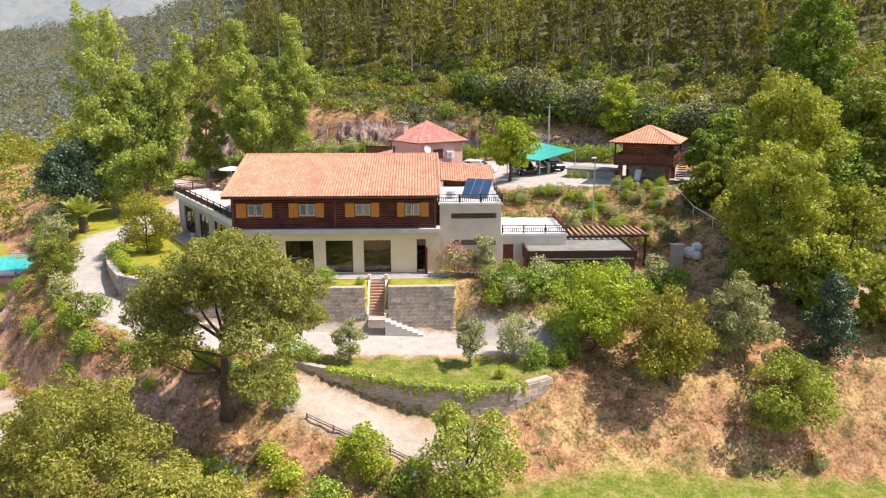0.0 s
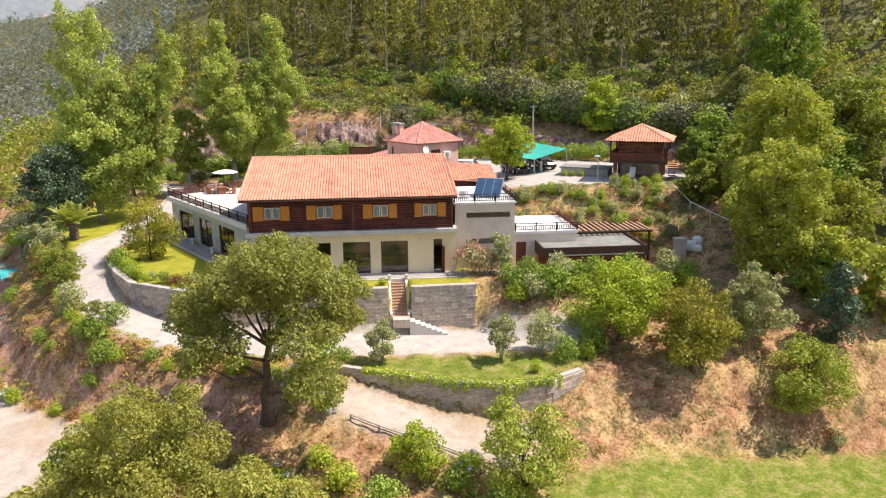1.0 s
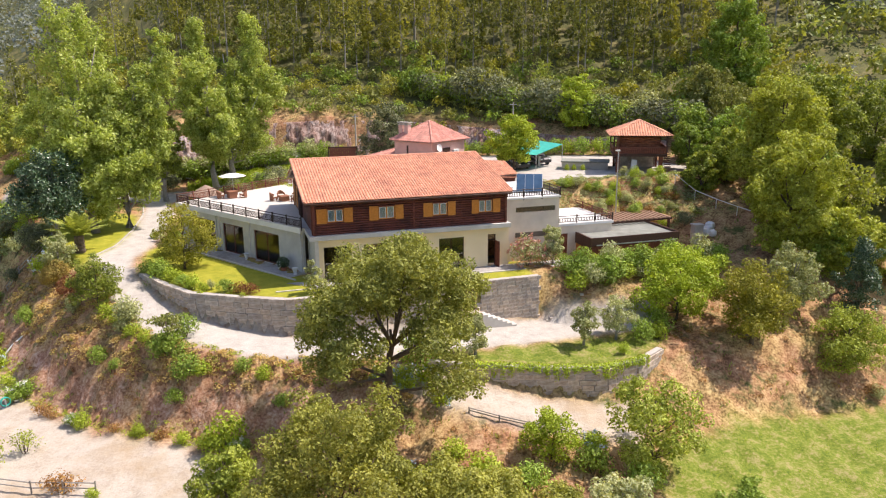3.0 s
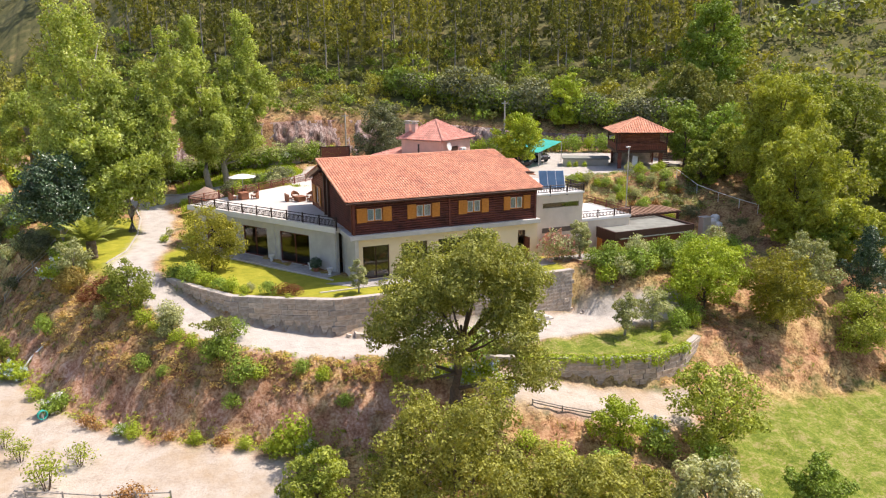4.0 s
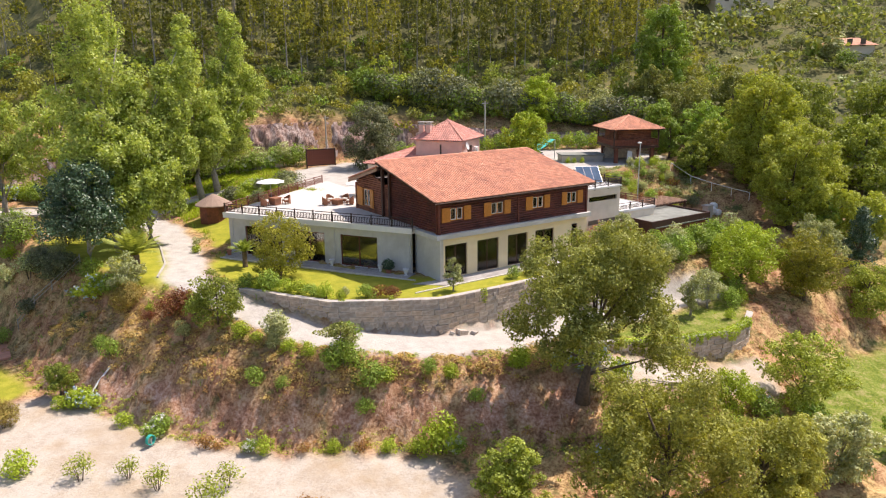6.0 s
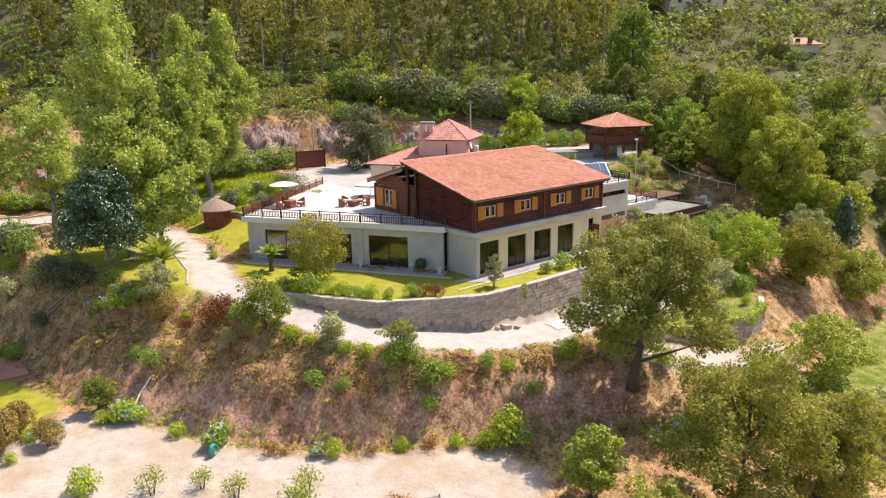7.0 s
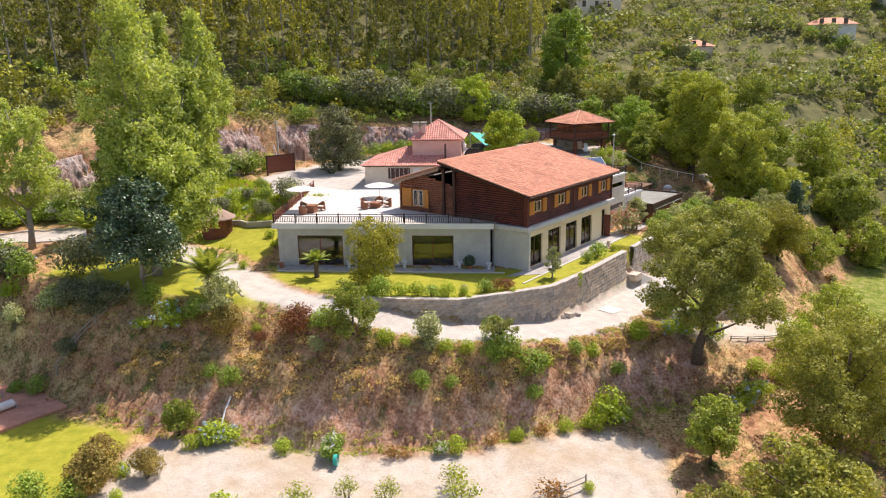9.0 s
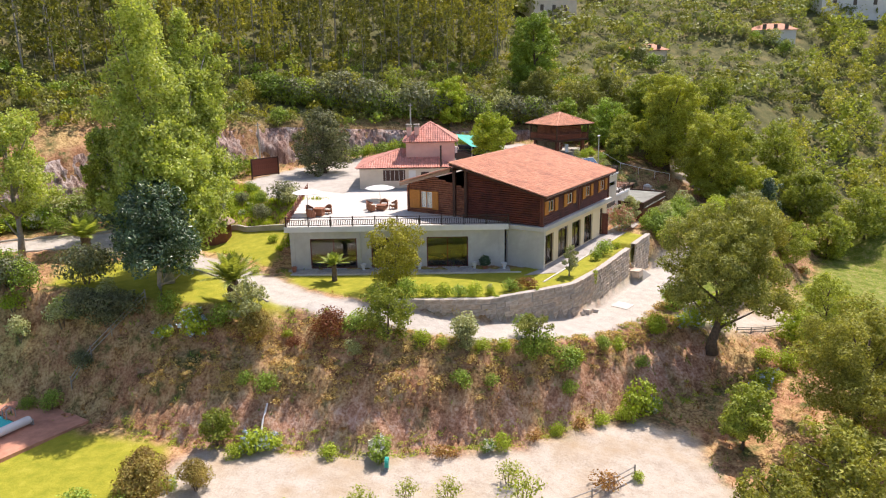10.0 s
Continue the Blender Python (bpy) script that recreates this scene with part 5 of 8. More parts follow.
def leaf_cloud(blobs, n, size, fill=0.6, flat=0.35, droop=0.0, loose=0.0):
    """Small four-cornered leaf sprays scattered in the outer part of ellipsoids (x, y, z, rx, ry, rz)."""
    blobs = np.asarray(blobs, float)
    w = (blobs[:, 3] * blobs[:, 4] * blobs[:, 5]) ** 0.75
    k = RNG.choice(len(blobs), n, p=w / w.sum())
    d = RNG.normal(size=(n, 3))
    d /= np.linalg.norm(d, axis=1)[:, None]
    r = fill + (1 - fill) * RNG.uniform(0, 1, n) ** 0.6
    bump = 1 + 0.16 * np.sin(d[:, 0] * 5 + k) * np.sin(d[:, 1] * 6 + k * 2) + 0.1 * np.sin(d[:, 2] * 9 + k)
    c = blobs[k, :3] + d * (r * bump)[:, None] * blobs[k, 3:]
    nrm = d * (0.8 - 0.5 * loose) + RNG.normal(size=(n, 3)) * (0.48 + 0.25 * loose) + np.array((0, 0, flat))
    return sprays(c, nrm, size * RNG.uniform(0.6, 1.4, n), droop)


def sprays(c, nrm, s, droop=0.0):
    n = len(c)
    nrm = nrm / np.linalg.norm(nrm, axis=1)[:, None]
    t = np.cross(nrm, RNG.normal(size=(n, 3)))
    t /= np.linalg.norm(t, axis=1)[:, None]
    b = np.cross(nrm, t)
    s = s[:, None]
    v = np.empty((n, 4, 3))
    v[:, 0] = c - t * s * 0.55
    v[:, 1] = c - b * s * 0.34 + nrm * s * 0.1
    v[:, 2] = c + t * s * 0.55
    v[:, 3] = c + b * s * 0.34 + nrm * s * 0.1
    if droop:
        v[:, 2, 2] -= droop * s[:, 0]
    return v.reshape(-1, 3)


def quads(n):
    return np.arange(n * 4).reshape(n, 4)


def cloud_obj(name, v, material, parent=None, label=""):
    return mesh_obj(name, v, quads(len(v) // 4), material, parent, label)


def crown_blobs(n, h0, h1, rad, squash=0.8, seed=0, taper=0.0, lump=0.42):
    """Clumps of a crown between heights h0 and h1."""
    r = random.Random(seed)
    out = []
    for i in range(n):
        f = (i + 0.5) / n
        z = h0 + (h1 - h0) * f
        prof = math.sin(math.pi * min(max(0.12 + 0.80 * f, 0), 1)) ** 0.7 * (1 - taper * f)
        a = i * 2.4 + r.uniform(-0.4, 0.4)
        q = rad * prof * r.uniform(0.35, 0.75)
        s = rad * lump * r.uniform(0.75, 1.25) * (0.6 + 0.4 * prof)
        cx, cy = q * math.cos(a), q * math.sin(a)
        out.append((cx, cy, z, s * 0.72, s * 0.72, s * squash * 0.66))
        for k in range(6):
            b, e = r.uniform(0, math.tau), r.uniform(-0.6, 1.2)
            g = s * r.uniform(0.26, 0.44)
            d = s * r.uniform(0.62, 1.05)
            out.append((cx + d * math.cos(b) * math.cos(e), cy + d * math.sin(b) * math.cos(e), z + d * math.sin(e) * squash, g, g, g * squash))
    return out


def column_blobs(leaders, seed):
    """Clumps of upright leaders (dx, dy, height, radius, lowest clump)."""
    r = random.Random(seed)
    out = []
    for dx, dy, hh, rad, low in leaders:
        n = int((hh - low) / 0.62)
        for i in range(n):
            f = i / (n - 1)
            z = low + (hh - low) * f
            prof = (0.62 + 0.38 * math.sin(math.pi * min(1, 0.15 + f * 0.9))) * (1 - 0.62 * f ** 1.7)
            a = i * 2.4 + r.uniform(-0.6, 0.6)
            q = rad * prof * r.uniform(0.2, 1.0)
            s = rad * r.uniform(0.3, 0.55) * (1 - 0.45 * f)
            x, y = dx * min(1, 0.3 + f) + q * math.cos(a), dy * min(1, 0.3 + f) + q * math.sin(a)
            out.append((x, y, z, s, s, s * 1.15))
            for _ in range(3):
                b, g = r.uniform(0, math.tau), s * r.uniform(0.35, 0.6)
                out.append((x + s * math.cos(b), y + s * math.sin(b), z + s * r.uniform(-0.5, 1.1), g, g, g * 1.2))
    return out


def lobe_blobs(lobes, seed):
    """Small clumps over the surface of a crown's main lobes (dx, dy, dz, radius)."""
    r = random.Random(seed)
    out = []
    for cx, cy, cz, s in lobes:
        out.append((cx, cy, cz, s * 0.62, s * 0.62, s * 0.5))
        for k in range(13):
            f = 1 - 1.55 * (k + 0.5) / 13
            a = k * 2.4 + r.uniform(-0.5, 0.5)
            d = s * r.uniform(0.62, 0.95)
            g = s * r.uniform(0.24, 0.42)
            q = math.sqrt(max(0, 1 - f * f))
            out.append((cx + d * q * math.cos(a), cy + d * q * math.sin(a), cz + d * f * 0.8, g, g, g * 0.8))
    return out


def tree(name, label, x, y, height, rad, leaf, bark, n=5000, size=0.28, clumps=16, trunk=0.25, clear=0.3, seed=0, taper=0.0, lump=0.42, squash=0.8, lean=(0, 0), group="", category="tree", fill=0.62, sink=0.1, droop=0.0, z=None, leaders=None, lobes=None, loose=0.0):
    t = thing(name, pose(x, y, (float(h(x, y)) if z is None else z) - sink, 0, 0, 0 if leaders or lobes else seed * 47 % 360), label, category, group)
    blobs = column_blobs(leaders, seed) if leaders else lobe_blobs(lobes, seed) if lobes else crown_blobs(clumps, height * clear, height * 0.93, rad, squash, seed, taper, lump)
    r = random.Random(seed + 100)
    bm = bmesh.new()
    top = height * (0.5 if lobes else 0.8)
    k = 6
    line = [(lean[0] * i / k + r.uniform(-0.05, 0.05) * height * 0.2, lean[1] * i / k + r.uniform(-0.05, 0.05) * height * 0.2, top * i / k) for i in range(k + 1)]
    tube(bm, line, [trunk * (1.25 if i == 0 else 1) * (1 - 0.85 * i / k) + 0.02 for i in range(k + 1)], 8)
    bole = part("trunk", bm, bark, t, smooth=True)
    for b in (blobs[::14] if lobes else blobs[:: max(1, len(blobs) // 10)]):
        i = min(k - 1, max(1, int(b[2] / top * k * 0.7)))
        p, q = Vector(line[i]), Vector(b[:3])
        mid = p.lerp(q, 0.5) + Vector((0, 0, -0.06 * height * r.random()))
        bm = bmesh.new()
        tube(bm, [p, mid, q], [trunk * (0.3 if lobes else 0.42), trunk * (0.17 if lobes else 0.26), 0.02], 6)
        part("limb", bm, bark, bole, smooth=True)
    cloud_obj("crown", leaf_cloud(blobs, int(n * 1.4), size * 0.74, fill, droop=droop, loose=loose), leaf, t)
    return t


def shrub(name, label, x, y, height, rad, leaf, n=900, size=0.16, seed=0, flowers=None, fn=120, clumps=7, category="shrub", group="", z=None):
    t = thing(name, pose(x, y, float(h(x, y)) if z is None else z, 0, 0, seed * 61 % 360), label, category, group)
    r = random.Random(seed)
    blobs = []
    for i in range(clumps):
        a, q = i * 2.4, rad * 0.55 * math.sqrt((i + 0.3) / clumps)
        s = rad * r.uniform(0.42, 0.62)
        zz = height * r.uniform(0.35, 0.68) * (1.1 - 0.4 * q / rad)
        blobs.append((q * math.cos(a), q * math.sin(a), zz, s, s, min(s, height * 0.36)))
    cloud_obj("foliage", leaf_cloud(blobs, int(n * 1.1), size * 0.84, 0.6), leaf, t)
    for i in range(4):
        bm = bmesh.new()
        a = i * 1.6
        tube(bm, [(0.06 * math.cos(a), 0.06 * math.sin(a), -0.2), (rad * 0.35 * math.cos(a), rad * 0.35 * math.sin(a), height * 0.55)], [0.035, 0.012], 5)
        part("stem", bm, M_BARK, t)
    if flowers:
        big = [(b[0], b[1], b[2] + 0.05, b[3] * 1.02, b[4] * 1.02, b[5] * 1.05) for b in blobs]
        heads = leaf_cloud(big, max(6, fn // 10), 0.01, 0.95).reshape(-1, 4, 3).mean(1)
        c = np.repeat(heads, 10, 0) + RNG.normal(size=(len(heads) * 10, 3)) * 0.07
        cloud_obj("blossom", sprays(c, RNG.normal(size=c.shape), np.full(len(c), 0.18)), flowers, t, "clustered blossom heads")
    return t


def palm(name, label, x, y, height, reach, fronds=34, seed=0, leaf=None):
    t = thing(name, pose(x, y, float(h(x, y)) - 0.05), label, "palm")
    bm = bmesh.new()
    prof = []
    for i in range(9):
        prof.append((0.13 * reach * (1 + 0.12 * (i % 2) - 0.02 * i), height * i / 8))
    lathe(bm, prof, 12)
    part("trunk", bm, M_BARK, t)
    r = random.Random(seed)
    vs, fs = [], []
    for i in range(fronds):
        a = i * 2.39996
        e = 1.5 - 1.1 * (i / fronds)
        ln = reach * r.uniform(0.85, 1.1)
        pts = []
        for k in range(9):
            s = k / 8
            pts.append(Vector((math.cos(a) * ln * (s * math.cos(e) + 0.05), math.sin(a) * ln * (s * math.cos(e) + 0.05), height + ln * (s * math.sin(e) - 0.36 * s * s))))
        side = Vector((-math.sin(a), math.cos(a), 0))
        for k in range(1, 9):
            for q in range(3):
                p = pts[k - 1].lerp(pts[k], q / 3)
                d = (pts[k] - pts[k - 1]).normalized()
                for sgn in (-1, 1):
                    w = ln * 0.16 * math.sin(math.pi * min(0.95, 0.15 + 0.8 * k / 8))
                    tip = p + side * sgn * w + d * w * 0.7 - Vector((0, 0, w * 0.25))
                    b = len(vs)
                    vs += [p - d * 0.07, p + d * 0.075, tip]
                    fs.append((b, b + 1, b + 2))
        for k in range(8):
            b = len(vs)
            vs += [pts[k] - side * 0.02, pts[k] + side * 0.02, pts[k + 1] + side * 0.015, pts[k + 1] - side * 0.015]
            fs.append((b, b + 1, b + 2, b + 3))
    mesh_obj("crown", vs, fs, leaf or L_PALM, t)
    return t


def big_plants():
    tree("cork_oak", "large spreading cork oak leaning over the drive bank", 3.1, -13.6, 13.4, 6.0, L_OAKDEEP, M_BARK, 46000, 0.23, 30, 0.44, 0.33, 3, lean=(0.5, -0.5), fill=0.55, lobes=[
        (0.8, -1.0, 9.4, 2.6), (3.8, -3.8, 4.0, 1.9), (2.8, -2.8, 6.8, 2.2), (-3.0, -0.6, 8.4, 2.5), (-2.4, -2.8, 6.4, 2.0), (1.2, -2.0, 11.6, 2.0),
        (4.9, -0.4, 8.8, 2.4), (4.8, 1.2, 6.4, 1.9), (2.2, 1.6, 10.0, 2.3), (-1.0, 2.0, 9.6, 2.3), (-1.2, -2.2, 10.0, 2.0), (-3.8, 1.4, 6.2, 1.7), (3.4, -1.8, 10.2, 1.9),
        (-3.8, -1.2, 5.0, 1.4), (1.0, 3.0, 7.0, 1.7)])
    tree("cork_oak", "broad cork oak with grey-green crown below the bank", -1.6, -24.6, 10.2, 4.9, L_OAK, M_BARK, 30000, 0.20, 20, 0.32, 0.24, 4, 0.0, 0.38)
    tree("cork_oak", "broad cork oak with grey-green crown by the lower field", 4.2, -26.6, 7.2, 4.2, L_OAK, M_BARK, 25000, 0.20, 17, 0.32, 0.2, 5, 0.0, 0.4)
    tree("cork_oak", "low round cork oak below the lower path", 9.6, -25.4, 3.6, 2.6, L_OAK, M_BARK, 9000, 0.20, 12, 0.2, 0.18, 6, 0.0, 0.4)
    for i, (x, y, hh, r) in enumerate(((10.9, -9.4, 3.4, 1.35), (19.4, -10.0, 3.6, 1.3), (22.6, -9.3, 3.7, 1.7), (21.2, -0.6, 3.7, 1.3))):
        tree("olive_tree", "young olive tree with silvery leaves", x, y, hh, r, L_OLIVE, M_PALEBARK, 2800, 0.18, 10, 0.09, 0.25, 20 + i, 0.1, 0.45, group="olive trees")
    tree("walnut_tree", "bright green broadleaf tree by the lower wall", 28.7, -8.4, 5.8, 3.9, L_LIME, M_BARK, 12000, 0.23, 17, 0.16, 0.18, 31, 0, 0.42)
    tree("persimmon_tree", "yellowing round tree on the brown bank", 32.8, -12.4, 6.1, 3.8, L_GOLD, M_BARK, 12000, 0.22, 17, 0.16, 0.2, 32, 0, 0.42)
    tree("silver_leaf_tree", "grey-leaved bushy tree by the east drive", 38.6, -10.0, 5.2, 3.0, L_OLIVE, M_PALEBARK, 7000, 0.23, 15, 0.13, 0.12, 33, 0.1, 0.42)
    tree("conifer", "dense dark green conical conifer", 44.3, -11.2, 6.6, 2.2, L_DARK, M_BARK, 7000, 0.2, 18, 0.14, 0.08, 34, 0.75, 0.5)
    tree("orange_tree", "low round green tree on the brown bank", 40.0, -14.6, 4.7, 3.4, L_CHESTNUT, M_BARK, 9000, 0.22, 15, 0.13, 0.12, 35, 0, 0.42)
    tree("fig_tree", "sparse yellow-green tree below the lower path", 18.6, -20.8, 6.0, 3.2, L_CHESTNUT, M_BARK, 6500, 0.25, 16, 0.12, 0.12, 36, 0, 0.4)
    tree("lemon_tree", "small bright green tree below the path", 12.7, -18.8, 3.3, 2.0, L_LIME, M_BARK, 3400, 0.2, 11, 0.08, 0.12, 37, 0, 0.45)
    tree("young_tree", "young round tree at the dusty yard edge", -7.0, -18.1, 5.0, 2.3, L_CHESTNUT, M_BARK, 5600, 0.22, 14, 0.09, 0.25, 38, 0.2, 0.4)
    tree("chestnut_tree", "tall full chestnut tree beside the garden ramp", 47.0, 2.6, 13.6, 5.2, L_YELLOW, M_BARK, 22000, 0.34, 30, 0.4, 0.08, 41, 0.15, 0.36)
    tree("chestnut_tree", "broad yellow-green chestnut tree beside the shed yard", 42.8, -4.2, 11.6, 4.9, L_YELLOW, M_BARK, 26000, 0.29, 34, 0.34, 0.1, 43, 0.1, 0.34)
    tree("chestnut_tree", "full chestnut tree above the picnic spot", 57.0, 9.0, 11.0, 5.2, L_CHESTNUT, M_BARK, 12000, 0.42, 24, 0.4, 0.12, 42, 0.15, 0.36)
    tree("chestnut_tree", "broad chestnut tree on the far east slope", 60.0, -3.0, 9.5, 5.4, L_CHESTNUT, M_BARK, 11000, 0.40, 22, 0.3, 0.12, 44, 0.1, 0.36)
    tree("chestnut_tree", "dark broad chestnut tree on the south-east slope", 58.0, -14.0, 8.0, 4.8, L_CHESTNUT, M_BARK, 10000, 0.38, 20, 0.3, 0.12, 48, 0.1, 0.36)
    tree("lime_tree", "yellow-green tree above the rock cutting", 40.9, 34.6, 8.0, 3.2, L_LIME, M_BARK, 6000, 0.34, 18, 0.16, 0.1, 49, 0.2, 0.4, category="tree")
    tree("chestnut_tree", "tall light green tree at the wood edge", 64.0, 31.5, 14.0, 5.4, L_BUSH, M_BARK, 12000, 0.44, 26, 0.3, 0.1, 40, 0.25, 0.36)
    tree("chestnut_tree", "dark leafy tree at the wood edge", 57.0, 27.0, 7.5, 3.8, L_SCRUB, M_BARK, 6000, 0.40, 18, 0.2, 0.1, 39, 0.15, 0.38)
    for i, (x, y, hh, r, lf) in enumerate(((50.0, -3.0, 6.6, 3.8, L_YELLOW), (52.0, 5.0, 8.4, 4.2, L_BUSH), (50.6, 13.0, 7.4, 3.8, L_BUSH), (46.4, 9.0, 6.0, 3.2, L_CHESTNUT), (54.0, 19.0, 8.0, 4.0, L_SCRUB), (48.6, 18.6, 6.4, 3.4, L_BUSH), (50.0, -9.0, 5.6, 3.2, L_YELLOW), (54.0, -18.0, 6.6, 3.8, L_CHESTNUT), (65.0, 8.0, 9.0, 4.6, L_CHESTNUT), (66.0, -9.0, 9.0, 4.8, L_CHESTNUT), (62.0, 17.0, 8.4, 4.2, L_SCRUB), (42.6, 8.4, 4.4, 2.2, L_CHESTNUT), (46.0, -7.0, 6.4, 3.0, L_YELLOW), (61.0, -22.0, 7.5, 4.2, L_CHESTNUT), (72.0, 2.0, 9.0, 4.6, L_CHESTNUT))):
        tree("broadleaf_tree", "full green broadleaf tree on the east slope", x, y, hh, r, lf, M_BARK, int(1500 * r), 0.36, 20, 0.16, 0.06, 130 + i, 0.12, 0.38, group="east slope trees")
    tree("laurel_tree", "dark leafy tree beside the granary", 44.2, 13.2, 5.4, 2.3, L_BUSH, M_BARK, 5000, 0.28, 13, 0.12, 0.1, 45, 0.2, 0.42)
    tree("lime_tree", "round bright green tree shading the carport", 25.6, 19.2, 7.0, 3.3, L_LIME, M_BARK, 10000, 0.28, 20, 0.18, 0.28, 46, 0.05, 0.4)
    tree("holm_oak", "dense round grey-green tree by the parking court", 15.8, 38.6, 8.6, 4.3, L_HOLM, M_BARK, 11000, 0.30, 20, 0.2, 0.06, 47, 0.2, 0.4)
    stands = (
        (-19.2, 25.2, [(-0.8, -0.4, 22.6, 3.5, 3.0), (1.0, 1.2, 22.2, 3.2, 4.0), (-1.8, -0.6, 13.0, 3.6, 3.0), (1.8, 0.4, 15.0, 3.2, 3.4)]),
        (-16.0, 26.8, [(-0.6, -0.2, 15.4, 3.5, 4.4), (2.4, 0.2, 16.6, 3.3, 4.8), (4.8, 0.5, 20.4, 2.7, 6.0), (0.6, -0.8, 12.0, 3.6, 4.2)]),
        (-6.9, 41.0, [(-0.9, -1.0, 20.6, 3.2, 5.4), (-2.4, -0.6, 13.6, 3.0, 5.4), (1.6, 0.2, 13.0, 3.2, 5.2)]),
        (-4.6, 42.4, [(3.2, 0.8, 20.8, 3.4, 5.8), (5.2, 0.4, 14.6, 3.4, 6.0), (1.2, -0.6, 15.6, 3.2, 5.2)]),
    )
    for i, (x, y, ld) in enumerate(stands):
        tree("poplar", "tall leafy poplar with forked leaders beside the north drive", x, y, ld[0][2], 4.5, L_POPLAR, M_PALEBARK, 30000, 0.36, 10, 0.36, 0.14, 50 + i, fill=0.15, group="poplars", leaders=ld, loose=1.0)
    for i, (x, y, hh, r) in enumerate(((-21.6, 43.0, 14.6, 4.8), (-27.0, 48.0, 14.0, 4.6), (-13.0, 41.5, 12.0, 3.4))):
        tree("alder_tree", "leafy green roadside tree with a bare lower trunk", x, y, hh, r, L_POPLAR, M_PALEBARK, 11000, 0.32, 22, 0.3, 0.3, 56 + i, 0.2, 0.36, 0.9, group="roadside trees", fill=0.3, loose=1.0)
    tree("magnolia", "dense dark glossy magnolia on the lawn edge", -22.0, 22.4, 9.4, 4.2, L_DARK, M_PALEBARK, 14000, 0.28, 26, 0.22, 0.3, 61, 0.3, 0.42)
    tree("silver_leaf_tree", "grey-green leafy tree beside the lower field", 13.0, -26.6, 4.6, 2.8, L_OLIVE, M_PALEBARK, 6000, 0.25, 15, 0.14, 0.12, 65, 0.1, 0.4)
    tree("cork_oak", "dark round oak beside the dusty yard", -9.4, -24.6, 5.0, 3.6, L_OAK, M_BARK, 9000, 0.27, 16, 0.2, 0.1, 66, 0.0, 0.42)
    tree("cork_oak", "low bushy oak beside the dusty yard", -13.6, -20.8, 2.6, 2.4, L_OAK, M_BARK, 4500, 0.25, 12, 0.12, 0.1, 67, 0.0, 0.45)
    tree("orange_tree", "dark green rounded fruit tree in the lower field", 20.0, -27.8, 3.4, 2.0, L_BUSH, M_BARK, 4500, 0.2, 12, 0.1, 0.2, 69, 0.1, 0.42)
    tree("plum_tree", "small leafy fruit tree at the bank foot", -26.6, 11.8, 2.7, 1.3, L_CHESTNUT, M_BARK, 2200, 0.2, 10, 0.07, 0.3, 68, 0.1, 0.45)
    tree("walnut_tree", "small leafy tree beside the east drive", 45.6, -6.4, 4.8, 2.6, L_BUSH, M_BARK, 5000, 0.26, 14, 0.12, 0.1, 64, 0.1, 0.42)
    palm("canary_palm", "stocky palm with arching fronds on the lawn", -19.3, 17.4, 1.7, 3.5, 34, 1)
    palm("canary_palm", "stocky palm with arching fronds behind the magnolia", -17.6, 39.2, 1.9, 3.5, 30, 2, L_POPLAR)
    palm("small_palm", "young palm planted in the lawn", -10.7, 14.6, 1.5, 1.7, 26, 3, L_POPLAR)
    tree("bay_tree", "tall bushy reddish-green shrub before the terrace block", -9.6, 8.9, 6.0, 2.9, L_GOLD, M_BARK, 7000, 0.2, 18, 0.1, 0.12, 62, 0.1, 0.42)


big_plants()


# ---- woods ----
def euca(seed, height, leaves, size):
    """Leaf and trunk arrays of one slender eucalyptus."""
    r = random.Random(seed)
    blobs = []
    rad = height * r.uniform(0.115, 0.165)
    for i in range(13):
        f = i / 12
        a = i * 2.4 + r.random()
        q = rad * (0.85 - 0.75 * f) * r.uniform(0.35, 1.0)
        s = rad * (0.50 - 0.26 * f) * r.uniform(0.7, 1.25)
        blobs.append((q * math.cos(a), q * math.sin(a), height * (0.30 + 0.68 * f), s, s, s * 1.25))
    v = leaf_cloud(blobs, leaves, size, 0.5, 0.25, 0.3)
    bm = bmesh.new()
    w = 0.009 * height
    tube(bm, [(0, 0, -1.0), (r.uniform(-0.2, 0.2), r.uniform(-0.2, 0.2), height * 0.45), (r.uniform(-0.3, 0.3), 0, height * 0.9)], [w, w * 0.75, 0.03], 5, False)
    bm.verts.index_update()
    tv = np.array([q.co[:] for q in bm.verts])
    tf = np.array([[q.index for q in f.verts] for f in bm.faces])
    bm.free()
    return v, tv, tf


def plant_wood(name, label, spots, protos, leaf, bark):
    """Many far trees as one mesh of leaves and one of stems."""
    V, T, F, n = [], [], [], 0
    for x, y, s, k in spots:
        v, tv, tf = protos[int(k) % len(protos)]
        a = (x * 7.3 + y * 3.1) % math.tau
        R = np.array(((math.cos(a), -math.sin(a), 0), (math.sin(a), math.cos(a), 0), (0, 0, 1))) * s
        o = np.array((x, y, float(h(x, y))))
        V.append(v @ R.T + o)
        T.append(tv @ R.T + o)
        F.append(tf + n)
        n += len(tv)
    t = cloud_obj(name, np.concatenate(V), leaf)
    tagged(t, label, "trees", kind="stuff")
    if bark:
        b = mesh_obj(name + "_stems", np.concatenate(T), np.concatenate(F), bark)
        tagged(b, "slender pale stems of the hillside wood", "trees", kind="stuff")


